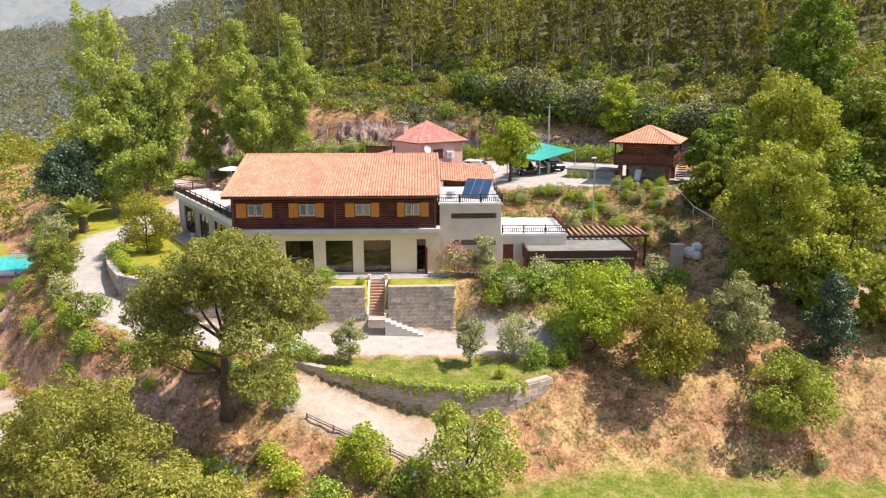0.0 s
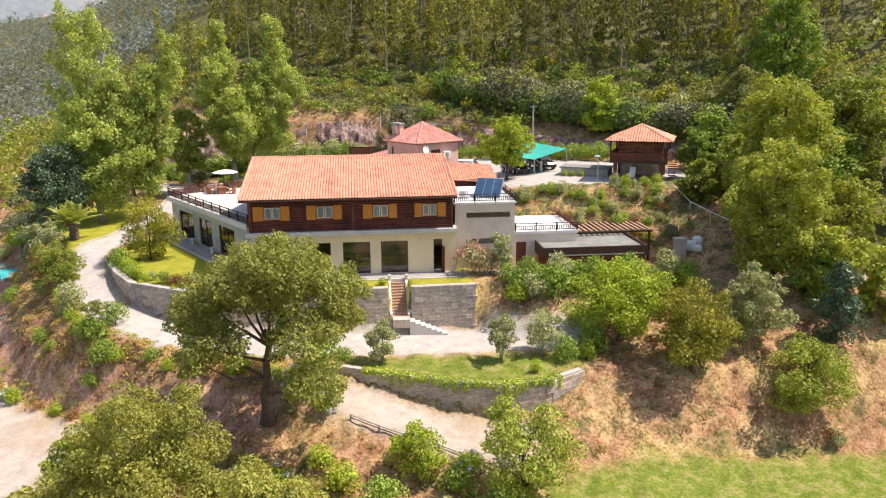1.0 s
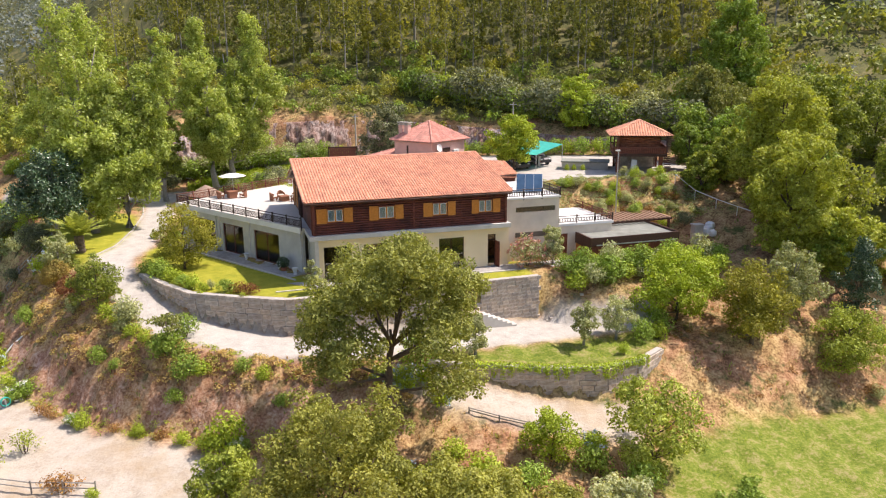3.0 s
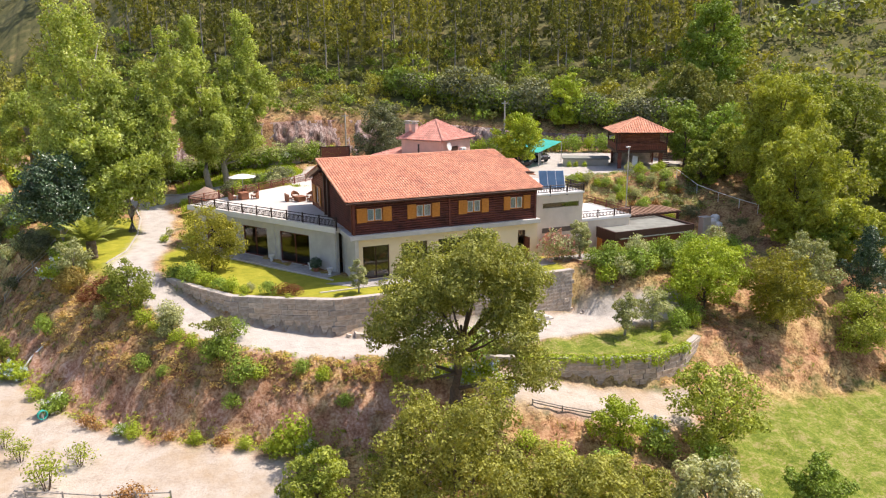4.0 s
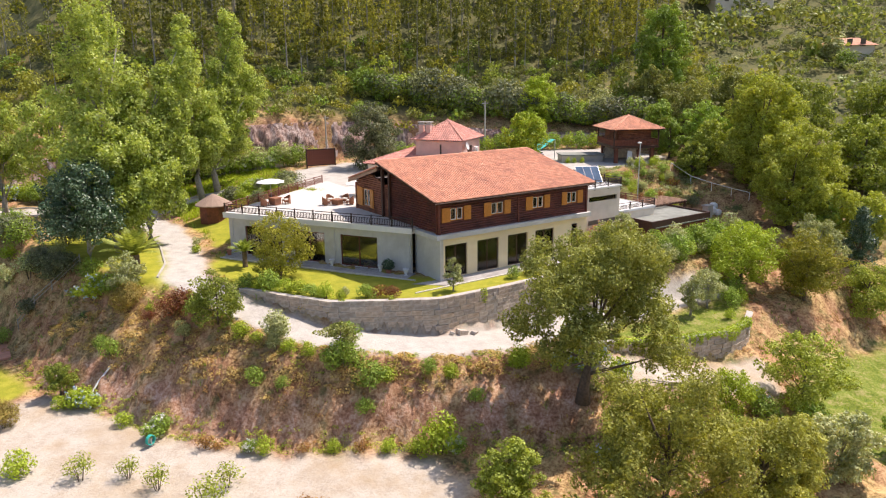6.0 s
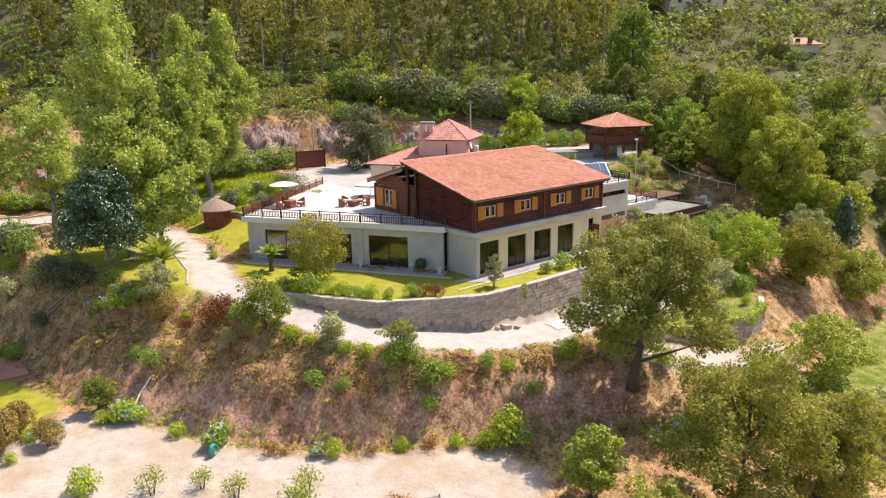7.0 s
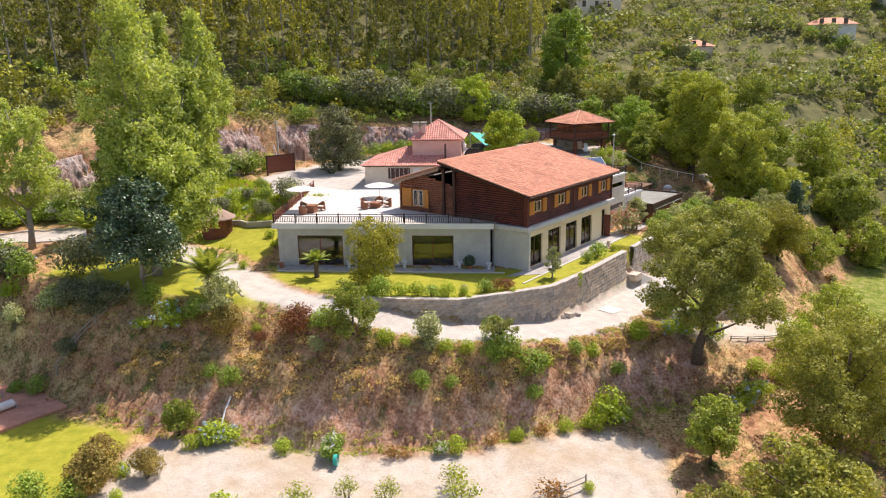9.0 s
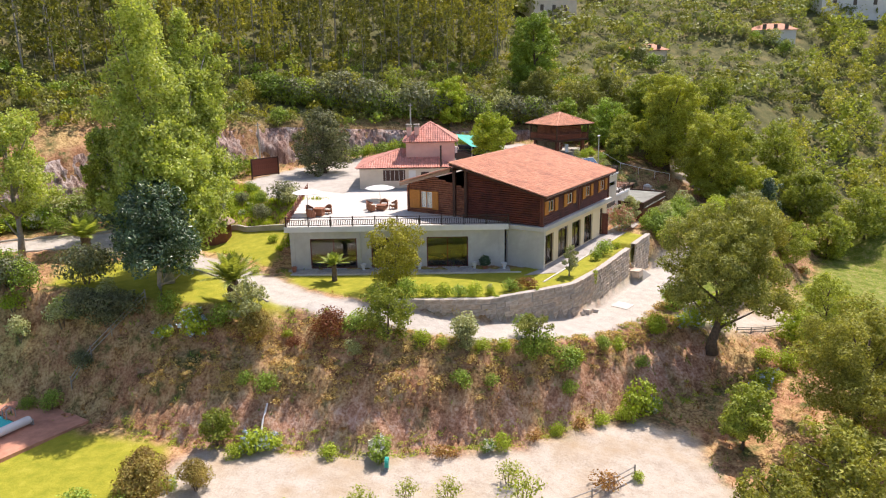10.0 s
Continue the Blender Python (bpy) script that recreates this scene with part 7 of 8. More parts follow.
def near_line(x, y, line):
    return np.min(np.hypot(x[:, None] - line[None, :, 0], y[:, None] - line[None, :, 1]), axis=1)


bank = lambda x, y: rough_land(x, y, 0.25) & (h(x, y) < -0.6) & (h(x, y) > -7.6)
upper_bank = lambda x, y: bank(x, y) & (h(x, y) > -4.6 + 0.5 * fbm(x, y, 3, 40))
mounds("bank_scrub", "low straw-coloured scrub clumps on the bank", lambda x, y: upper_bank(x, y) & (fbm(x, y, 3, 41) > -0.2), 11000, (-30, 9, -13, 20), L_STRAW, 0.3, 41, 34)
mounds("bank_heath", "low rusty brown heath clumps on the bank", lambda x, y: bank(x, y) & (fbm(x, y, 2.6, 42) > 0.15) & (cover_at(raw)(x, y) < 0.6), 4200, (-30, 40, -20, 26), L_HEATH, 0.28, 42, 30)
mounds("bank_weeds", "low green weed clumps on the bank", lambda x, y: upper_bank(x, y) & (fbm(x, y, 3, 43) > 0.2), 6000, (-30, 46, -18, 30), L_SCRUB, 0.24, 43)
mounds("verge_weeds", "green weeds along the outer edge of the drive", lambda x, y: rough_land(x, y, 0.4) & (near_line(x, y, RIM2) < 0.9) & (fbm(x, y, 2.5, 46) > -0.1), 9000, (-21, 7, -11, 17), L_LIME, 0.2, 46)
mounds("foot_weeds", "yellow-green weeds along the foot of the bank", lambda x, y: (near_line(x, y, FOOT2) < 0.75) & (fbm(x, y, 2.5, 47) > -0.35), 14000, (-30, 12, -22, 20), L_YELLOW, 0.22, 47)
garden_slope = lambda x, y: (bare(x, y) < 0.5) & (y > 5.4 + 0.0 * x)
mounds("slope_grass", "grey-green and straw clumps on the garden slope", lambda x, y: garden_slope(x, y) & (fbm(x, y, 3, 44) > -0.3), 1300, (23.5, 43, 5.4, 12.4), L_OLIVE, 0.3, 44)
mounds("slope_herbs", "grey-green herb clumps on the garden slope", lambda x, y: garden_slope(x, y) & (fbm(x, y, 3, 45) > 0.15), 700, (23.5, 43, 5.4, 12.4), L_CHESTNUT, 0.34, 45)


# ---- stairs ----
def stairs():
    t = thing("garden_stair", pose(12.5, -1.2, 0), "pale stone stair descending through the retaining wall", "stair")
    for i in range(12):
        z = 0.02 - 0.185 * (i + 1)
        s = part("step", boxes((-0.6, 0.6, -0.21 * (i + 1), -0.21 * i + 0.03, -2.9, z), bevel=0.01), M_SLAT, t, "worn brownish step")
    part("landing", boxes((-0.6, 0.7, -3.5, -2.55, -2.9, -2.24)), M_STONE, t, "grey stone landing")
    for i in range(8):
        part("step", boxes((0.7 + i * 0.42, 1.14 + i * 0.42, -3.5, -2.62, -3.9, -2.24 - 0.18 * (i + 1)), bevel=0.01), M_DECK, t)
    for x in (-0.78, 0.6):
        bm = bmesh.new()
        vs = [bm.verts.new((x + d, y, z)) for d in (0, 0.18) for y, z in ((-2.6, -2.9), (0.1, -2.9), (0.1, 0.16), (-2.6, -2.05))]
        for q in ((3, 2, 1, 0), (4, 5, 6, 7), (0, 1, 5, 4), (1, 2, 6, 5), (2, 3, 7, 6), (3, 0, 4, 7)):
            bm.faces.new([vs[i] for i in q])
        part("cheek_wall", bm, M_PALEWALL, t, "pale rendered stair side wall")
        part("pier", boxes((x - 0.03, x + 0.21, -0.1, 0.2, -0.3, 0.45), bevel=0.02), M_PALEWALL, t)
    t = thing("stone_stair", pose(18.9, -4.5, 0), "dark rough stone stair beside the retaining wall", "stair")
    for i in range(11):
        part("step", boxes((0.3 * i, 0.3 * i + 0.34, 0, 1.1, -4.2, -3.75 + 0.2 * (i + 1)), bevel=0.02), M_STONE, t)


stairs()


# ---- terrace furniture ----
def armchair(m):
    t = thing("wicker_armchair", m, "brown wicker armchair with curved back on the terrace", "armchair", "terrace armchairs")
    part("seat", boxes((-0.33, 0.33, -0.33, 0.33, 0.3, 0.42), bevel=0.03), M_WICKER, t)
    part("cushion", boxes((-0.28, 0.28, -0.3, 0.26, 0.42, 0.5), bevel=0.03), M_CUSHION, t, "cream seat cushion")
    bm = bmesh.new()
    pr = []
    for i in range(9):
        a = math.pi * i / 8
        for r in (0.36, 0.42):
            for z in (0.1, 0.62 + 0.26 * math.sin(a) ** 2):
                pr.append(bm.verts.new((r * math.cos(a), r * math.sin(a) * 1.05 - 0.02, z)))
    for i in range(8):
        a, b = pr[i * 4:i * 4 + 4], pr[i * 4 + 4:i * 4 + 8]
        for q in ((0, 1), (1, 3), (3, 2), (2, 0)):
            bm.faces.new((a[q[0]], a[q[1]], b[q[1]], b[q[0]]))
    bm.faces.new((pr[0], pr[1], pr[3], pr[2]))
    bm.faces.new((pr[-4], pr[-2], pr[-1], pr[-3]))
    part("backrest", bm, M_WICKER, t)
    for x in (-0.3, 0.24):
        for y in (-0.3, 0.24):
            part("leg", boxes((x, x + 0.06, y, y + 0.06, 0, 0.3)), M_WICKER, t)
    return t


def furniture():
    z = 3.97
    first = armchair(pose(-6.2, 21.0, z, 0, 0, 95))
    for x, y, a in ((-4.9, 22.3, 0), (-4.0, 20.9, -80), (-1.1, 17.8, 80), (-0.3, 18.6, 10), (1.0, 17.9, -60), (0.9, 16.7, -120)):
        copy_thing(first, pose(x, y, z, 0, 0, a))
    for x, y, s in ((-5.1, 21.0, 0.75), (-0.1, 17.4, 0.55)):
        t = thing("wicker_table", pose(x, y, z, 0, 0, 20), "square brown wicker terrace table", "table", "terrace tables")
        part("top", boxes((-0.5, 0.5, -0.5, 0.5, s - 0.06, s), bevel=0.02), M_WICKER, t)
        part("skirt", boxes((-0.4, 0.4, -0.4, 0.4, 0.05, s - 0.06)), M_WICKER, t)
    for x, y, hh, r in ((-4.9, 22.6, 2.4, 1.45), (4.3, 20.9, 1.6, 1.6)):
        t = thing("parasol", pose(x, y, z), "open white cloth parasol on a pole", "parasol")
        bm = bmesh.new()
        lathe(bm, [(r, hh - 0.32), (r * 0.55, hh - 0.12), (0.05, hh), (0.03, hh - 0.03), (r * 0.55, hh - 0.16), (r * 0.98, hh - 0.36)], 8)
        part("canopy", bm, M_WHITE, t, "white cloth canopy")
        bm = bmesh.new()
        tube(bm, [(0, 0, 0), (0, 0, hh)], [0.025, 0.025], 8)
        part("pole", bm, M_METAL, t)
        bm = bmesh.new()
        lathe(bm, [(0.3, 0), (0.3, 0.06), (0.06, 0.12)], 14)
        part("base", bm, M_CONCRETE, t)
    # pots along the block
    for eu, ev, mat_, lab in ((1.75, 10.9, M_WHITE, "white urn planter beside the glazed doors"), (1.75, 6.0, M_WHITE, "white urn planter beside the glazed doors"), (1.7, 15.9, M_WHITE, "white urn planter beside the glazed doors"), (1.4, 3.4, M_WHITE, "white urn planter at the house corner")):
        t = thing("urn", slanted(eu, ev, 0.03), lab, "planter", "urn planters")
        bm = bmesh.new()
        lathe(bm, [(0.16, 0), (0.1, 0.08), (0.14, 0.2), (0.24, 0.5), (0.28, 0.56), (0.22, 0.55)], 14)
        part("body", bm, mat_, t)
    t = thing("potted_bush", slanted(1.5, 5.1, 0.03), "dark clipped round bush in a pot by the wall", "potted plant")
    bm = bmesh.new()
    lathe(bm, [(0.2, 0), (0.28, 0.3), (0.25, 0.3)], 14)
    part("pot", bm, M_TERRA, t)
    cloud_obj("leaves", leaf_cloud([(0, 0, 0.72, 0.5, 0.5, 0.48)], 700, 0.12, 0.7), L_DARK, t)
    t = thing("terracotta_pot", slanted(1.4, 22.0, 0.03), "red terracotta pot at the block corner", "planter")
    bm = bmesh.new()
    lathe(bm, [(0.16, 0), (0.24, 0.45), (0.26, 0.45), (0.2, 0.42)], 14)
    part("pot", bm, M_TERRA, t)


furniture()


# ---- garden structures ----
def garden_things():
    z = float(h(-7.9, 32.5)) - 0.1
    t = thing("garden_hut", pose(-7.9, 32.5, z), "small round wooden hut with a thatched cone roof", "hut")
    bm = bmesh.new()
    lathe(bm, [(1.55, -0.4), (1.55, 1.95)], 8)
    part("wall", bm, M_SHED, t)
    bm = bmesh.new()
    lathe(bm, [(2.0, 1.8), (1.97, 1.9), (1.0, 2.5), (0.08, 3.0), (0.05, 2.95)], 16)
    part("roof", bm, M_THATCH, t, "grey-brown thatched cone roof")
    # wooden gate panel by the parking
    a, b = Vector((8.4, 44.2)), Vector((12.2, 43.4))
    ang = math.degrees(math.atan2(b.y - a.y, b.x - a.x))
    t = thing("boarded_gate", pose(a.x, a.y, float(h(10, 44)), 0, 0, ang), "red-brown boarded gate panel by the parking court", "gate")
    part("frame", boxes((0, 3.9, -0.05, 0.05, 0.1, 0.25), (0, 3.9, -0.05, 0.05, 2.2, 2.35), (-0.08, 0.08, -0.08, 0.08, -0.4, 2.4), (3.82, 3.98, -0.08, 0.08, -0.4, 2.4)), M_DARKWOOD, t)
    bd = part("board", boxes((-0.14, 0.14, -0.03, 0.03, 0.15, 2.3)), M_SHED, t)
    bd.matrix_basis = pose(0.25, 0, 0)
    for i in range(1, 13):
        again(bd, pose(0.25 + i * 0.29, 0, 0))
    t = thing("gate_pier", pose(19.2, 41.5, float(h(19.2, 41.5))), "square stone gate pier by the parking court", "pier")
    part("shaft", boxes((-0.25, 0.25, -0.25, 0.25, -0.3, 2.2), bevel=0.03), M_CONCRETE, t)
    part("cap", boxes((-0.32, 0.32, -0.32, 0.32, 2.2, 2.3), bevel=0.02), M_CONCRETE, t)
    t = thing("gate_pier", pose(38.2, 2.6, float(h(38.2, 2.6))), "pale stone gate pier beside the shed yard", "pier")
    part("shaft", boxes((-0.5, 0.5, -0.35, 0.35, -0.3, 1.7), bevel=0.03), M_CONCRETE, t)
    part("cap", boxes((-0.58, 0.58, -0.43, 0.43, 1.7, 1.8), bevel=0.02), M_CONCRETE, t)
    for x, y, s in ((39.4, 3.0, 0.6), (40.2, 3.3, 0.5), (39.9, 2.5, 0.45)):
        t = thing("white_sack", pose(x, y, float(h(x, y))), "bulging white builder's sack", "sack", "white sacks")
        bm = bmesh.new()
        lathe(bm, [(s * 0.8, 0), (s, s * 0.5), (s * 0.9, s * 1.1), (s * 0.5, s * 1.4)], 10)
        part("bag", bm, M_WHITE, t)
    # lamp post and poles
    t = thing("lamp_post", pose(31.8, 7.2, float(h(31.8, 7.2))), "white lamp post with a small lantern head", "lamp post")
    zt = 8.75 - float(h(31.8, 7.2))
    bm = bmesh.new()
    tube(bm, [(0, 0, -0.4), (0, 0, zt)], [0.07, 0.05], 8)
    part("pole", bm, M_METAL, t)
    part("head", boxes((-0.32, 0.12, -0.13, 0.13, zt, zt + 0.14), bevel=0.03), M_WHITE, t, "white lantern head")
    for x, y, top in ((32.6, 36.4, 12.4), (12.8, 47.2, 10.7), (64.0, 16.5, 13.0), (-4.0, 52.5, 12.5), (73.0, 20.0, 17.0)):
        zb = float(h(x, y))
        t = thing("utility_pole", pose(x, y, zb), "grey concrete utility pole with a crossarm", "utility pole", "utility poles")
        bm = bmesh.new()
        tube(bm, [(0, 0, -0.5), (0, 0, top - zb)], [0.14, 0.09], 8)
        part("shaft", bm, M_CONCRETE, t)
        part("crossarm", boxes((-0.5, 0.5, -0.05, 0.05, top - zb - 0.35, top - zb - 0.25)), M_METAL, t)
    # carport sail
    t = thing("shade_sail", pose(0, 0, 0), "teal shade sail stretched over parked cars", "shade sail")
    c = [Vector(p) for p in ((25.6, 22.0, 7.4), (29.0, 20.6, 7.05), (33.2, 22.4, 8.0), (29.6, 27.2, 8.5))]
    vs, fs, n = [], [], 9
    for side in (0.0, -0.02):
        for j in range(n):
            for i in range(n):
                u, v = i / (n - 1), j / (n - 1)
                p = c[0].lerp(c[1], u).lerp(c[3].lerp(c[2], u), v)
                vs.append((p.x, p.y, p.z - 0.5 * math.sin(math.pi * u) * math.sin(math.pi * v) + side))
    for s in range(2):
        for j in range(n - 1):
            for i in range(n - 1):
                a = s * n * n + j * n + i
                q = (a, a + 1, a + n + 1, a + n)
                fs.append(q if s == 0 else q[::-1])
    mesh_obj("sail", vs, fs, M_TEAL, t, smooth=True)
    for p in c:
        bm = bmesh.new()
        tube(bm, [(p.x, p.y, float(h(p.x, p.y)) - 0.2), (p.x, p.y, p.z)], [0.05, 0.05], 8)
        part("post", bm, M_METAL, t)
    t = thing("stone_store", pose(34.6, 19.2, 5.3, 0, 0, -30), "low grey stone store with a flat dark slab", "store")
    part("wall", boxes((-2.6, 2.6, -1.2, 1.2, -0.5, 0.95), bevel=0.03), M_CONCRETE, t)
    part("slab", boxes((-2.75, 2.75, -1.35, 1.35, 0.95, 1.1), bevel=0.02), M_FLATROOF, t)
    for x in (-2.0, -1.2, -0.2):
        o = copy_thing(bpy.data.objects["lime_shrub"], pose(34.6, 19.2, 5.3, 0, 0, -30) @ pose(x, -1.75, 0))
        o.scale = (0.4, 0.4, 0.55)
    # Plain block standing for a grey upright object of unknown kind.
    p = thing("upright_post", pose(30.3, 22.6, float(h(30.3, 22.6))), "short grey upright object under the shade sail", "post")
    part("post", boxes((-0.13, 0.13, -0.13, 0.13, 0, 1.3), bevel=0.03), M_CONCRETE, p)
    # stools of the picnic spot
    for x, y in ((46.3, -1.0), (47.3, -1.7), (48.4, -2.2)):
        t = thing("stool", pose(x, y, float(h(x, y))), "round terracotta stool at the picnic spot", "stool", "picnic stools")
        bm = bmesh.new()
        lathe(bm, [(0.22, -0.1), (0.26, 0.2), (0.22, 0.5), (0.2, 0.52)], 12)
        part("drum", bm, M_TERRA, t)


garden_things()


def car(m, paint, label):
    t = thing("car", m, label, "car")
    prof = [(-2.1, 0.35), (-2.15, 0.75), (-2.0, 0.95), (-1.75, 1.45), (-1.5, 1.58), (0.3, 1.6), (0.95, 1.05), (1.9, 0.9), (2.1, 0.7), (2.1, 0.35)]
    bm = bmesh.new()
    rows = []
    for y, k in ((-0.88, 0), (-0.8, 1), (0.8, 1), (0.88, 0)):
        rows.append([bm.verts.new((x, y * (0.86 if z > 1.1 else 1.0), z if k else min(z, z * 0.985))) for x, z in prof])
    for a, b in zip(rows, rows[1:]):
        for i in range(len(prof)):
            j = (i + 1) % len(prof)
            bm.faces.new((a[i], a[j], b[j], b[i]))
    bm.faces.new(rows[0])
    bm.faces.new(rows[-1][::-1])
    bmesh.ops.recalc_face_normals(bm, faces=bm.faces)
    part("body", bm, paint, t)
    part("side_glass", boxes((-1.55, 0.35, -0.79, 0.79, 1.08, 1.46)), M_RUBBER, t, "dark side windows")
    bm = bmesh.new()
    vs = [bm.verts.new(p) for p in ((0.40, -0.66, 1.52), (0.40, 0.66, 1.52), (0.93, 0.7, 1.1), (0.93, -0.7, 1.1))]
    for v in vs:
        v.co += Vector((0.03, 0, 0.03))
    bm.faces.new(vs)
    part("windscreen", bm, M_RUBBER, t)
    for x in (-1.35, 1.35):
        for y in (-0.86, 0.86):
            bm = bmesh.new()
            lathe(bm, [(0.33, -0.1), (0.34, 0), (0.33, 0.1)], 16, pose(x, y, 0.34, 90))
            w = part("wheel", bm, M_RUBBER, t)
            bm = bmesh.new()
            lathe(bm, [(0.2, -0.11), (0.2, 0.11)], 12, pose(x, y, 0.34, 90))
            part("rim", bm, M_METAL, w)
    for y in (-0.65, 0.65):
        part("headlight", boxes((2.02, 2.11, y - 0.16, y + 0.16, 0.66, 0.8), bevel=0.02), M_WHITE, t)
    return t


car(pose(22.9, 28.0, float(h(22.9, 28.0)), 0, 0, -20), M_CARWHITE, "white estate car parked beside the pink house")
car(pose(27.6, 24.0, float(h(27.6, 24.0)), 0, 0, -75), M_CARDARK, "dark car parked under the shade sail")
car(pose(31.0, 25.4, float(h(31.0, 25.4)), 0, 0, -75), M_CARDARK, "dark car parked under the shade sail")


def rail_fence(pts, label, height=0.9):
    t = thing("rail_fence", pose(0, 0, 0), label, "fence")
    pts = fine([(x, y, 0) for x, y in pts], 1.6)
    q = [Vector((x, y, float(h(x, y)))) for x, y, _ in pts]
    for p in q:
        bm = bmesh.new()
        tube(bm, [p - Vector((0, 0, 0.3)), p + Vector((0, 0, height))], [0.06, 0.05], 6)
        part("post", bm, M_PALEBARK, t)
    for a, b in zip(q, q[1:]):
        for k in (0.45, 0.85):
            bm = bmesh.new()
            tube(bm, [a + Vector((0, 0, height * k)), b + Vector((0, 0, height * k))], [0.04, 0.04], 6)
            part("rail", bm, M_PALEBARK, t)


rail_fence([(-22.8, 23.4), (-25.2, 24.6), (-28.2, 25.8)], "weathered wooden rail fence down the north bank")
rail_fence([(-22.5, -9.5), (-18.4, -11.6), (-14.6, -13.0)], "weathered wooden rail fence by the dusty yard")
rail_fence([(8.6, -14.6), (12.2, -16.4), (15.9, -18.3)], "low weathered rail along the lower path", 0.45)


def odds():
    # ramp handrail
    t = thing("handrail", pose(0, 0, 0), "white pipe handrail beside the garden ramp", "handrail")
    line = [Vector((x, y, float(h(x, y)) + 0.95)) for x, y in ((40.2, 9.6), (41.2, 7.4), (42.2, 5.2), (43.2, 3.2), (44.0, 1.4))]
    bm = bmesh.new()
    tube(bm, line, [0.04] * 5, 6)
    part("rail", bm, M_WHITE, t)
    for p in line:
        bm = bmesh.new()
        tube(bm, [p - Vector((0, 0, 1.2)), p], [0.035, 0.035], 6)
        part("post", bm, M_WHITE, t)
    # drain pipe on the bank
    t = thing("drain_pipe", pose(0, 0, 0), "pale drain pipe lying down the bank", "pipe")
    bm = bmesh.new()
    tube(bm, [(x, y, float(h(x, y)) + 0.12) for x, y in ((-23.2, 10.4), (-24.2, 9.9), (-25.2, 9.3))], [0.07] * 3, 7)
    part("pipe", bm, M_WHITE, t)
    # hose reel
    t = thing("hose_reel", pose(-22.6, 0.6, float(h(-22.6, 0.6)), 0, 0, 30), "green garden hose coiled on a stand", "hose")
    for i in range(4):
        bm = bmesh.new()
        tube(bm, [(0.32 * math.cos(a), 0.06 * i - 0.1, 0.5 + 0.32 * math.sin(a)) for a in (math.tau * k / 16 for k in range(17))], [0.035] * 17, 6, False)
        part("coil", bm, M_TEAL, t)
    part("stand", boxes((-0.03, 0.03, -0.12, 0.15, -0.1, 0.6), (-0.3, 0.3, -0.12, 0.15, -0.02, 0.04)), M_METAL, t)
    # loose stones by the wall
    for i, (x, y, s) in enumerate(((-0.4, -4.2, 0.5), (0.5, -4.5, 0.35), (-1.2, -4.0, 0.3))):
        o = new("boulder", BLOCKS[i])
        o.matrix_basis = pose(x, y, float(h(x, y)) + s * 0.2, 10 * i, 14, 30 * i) @ Matrix.Diagonal((s * 1.6, s * 1.2, s * 0.8, 1))
        tagged(o, "loose granite block at the wall foot", "rock", "loose stones")
    o = mesh_obj("concrete_patch", [(3.2, -6.4, float(h(3.2, -6.4)) + 0.04), (5.0, -6.5, float(h(5.0, -6.5)) + 0.04), (5.1, -5.0, float(h(5.1, -5.0)) + 0.04), (3.3, -4.9, float(h(3.3, -4.9)) + 0.04)], [(0, 1, 2, 3)], M_DECK)
    tagged(o, "pale concrete patch on the drive", "paving", kind="structure")
    # ivy hanging over the walls
    for x, y, z0, w, hh, lab in ((-5.0, -1.65, 0.15, 0.35, 1.6, "green ivy hanging down the lawn wall"), (-8.2, 0.35, 0.1, 0.3, 0.7, "green ivy hanging down the lawn wall"), (2.0, -3.8, 0.1, 0.4, 0.9, "green ivy hanging down the lawn wall")):
        t = thing("ivy", pose(x, y, z0), lab, "climbing plant", "hanging ivy")
        cloud_obj("leaves", leaf_cloud([(0, 0, -hh * k / 4, w, 0.2, hh * 0.2) for k in range(5)], 420, 0.13, 0.3), L_LIME, t)
    t = thing("creeper", pose(0, 0, 0), "yellow-green creeper spilling over the lower wall", "climbing plant")
    bl = []
    for p in fine(WALL2_RIM, 0.6)[4:-3]:
        k = 0.5 + 0.5 * math.sin(p[0] * 1.7)
        bl.append((p[0], p[1] - 0.15, p[2] + 0.05, 0.5, 0.4, 0.25))
        bl.append((p[0], p[1] - 0.45, p[2] - 0.35 * k, 0.35, 0.15, 0.2 + 0.4 * k))
    cloud_obj("leaves", leaf_cloud(bl, 6000, 0.16, 0.3), L_LIME, t)
    # slender tree on the narrow lawn
    tree("young_tree", "slender pale-leaved young tree on the narrow lawn", 0.2, -2.2, 2.9, 1.0, L_OLIVE, M_PALEBARK, 1100, 0.2, 9, 0.05, 0.25, 81, 0.2, 0.4)
    tree("young_tree", "slender pale-leaved young tree on the slope lawn", -20.7, 14.5, 4.3, 1.8, L_OLIVE, M_PALEBARK, 2600, 0.2, 12, 0.07, 0.25, 82, 0.1, 0.4)
    tree("young_tree", "small bushy tree above the drive bank", -16.2, 4.9, 4.0, 2.3, L_CHESTNUT, M_BARK, 5200, 0.2, 15, 0.08, 0.1, 83, 0.1, 0.42)
    tree("young_tree", "flat-topped little tree on the bank edge", -10.5, -4.0, 2.9, 1.5, L_SCRUB, M_BARK, 1300, 0.18, 8, 0.06, 0.62, 84, 0.0, 0.4, 0.5)


odds()


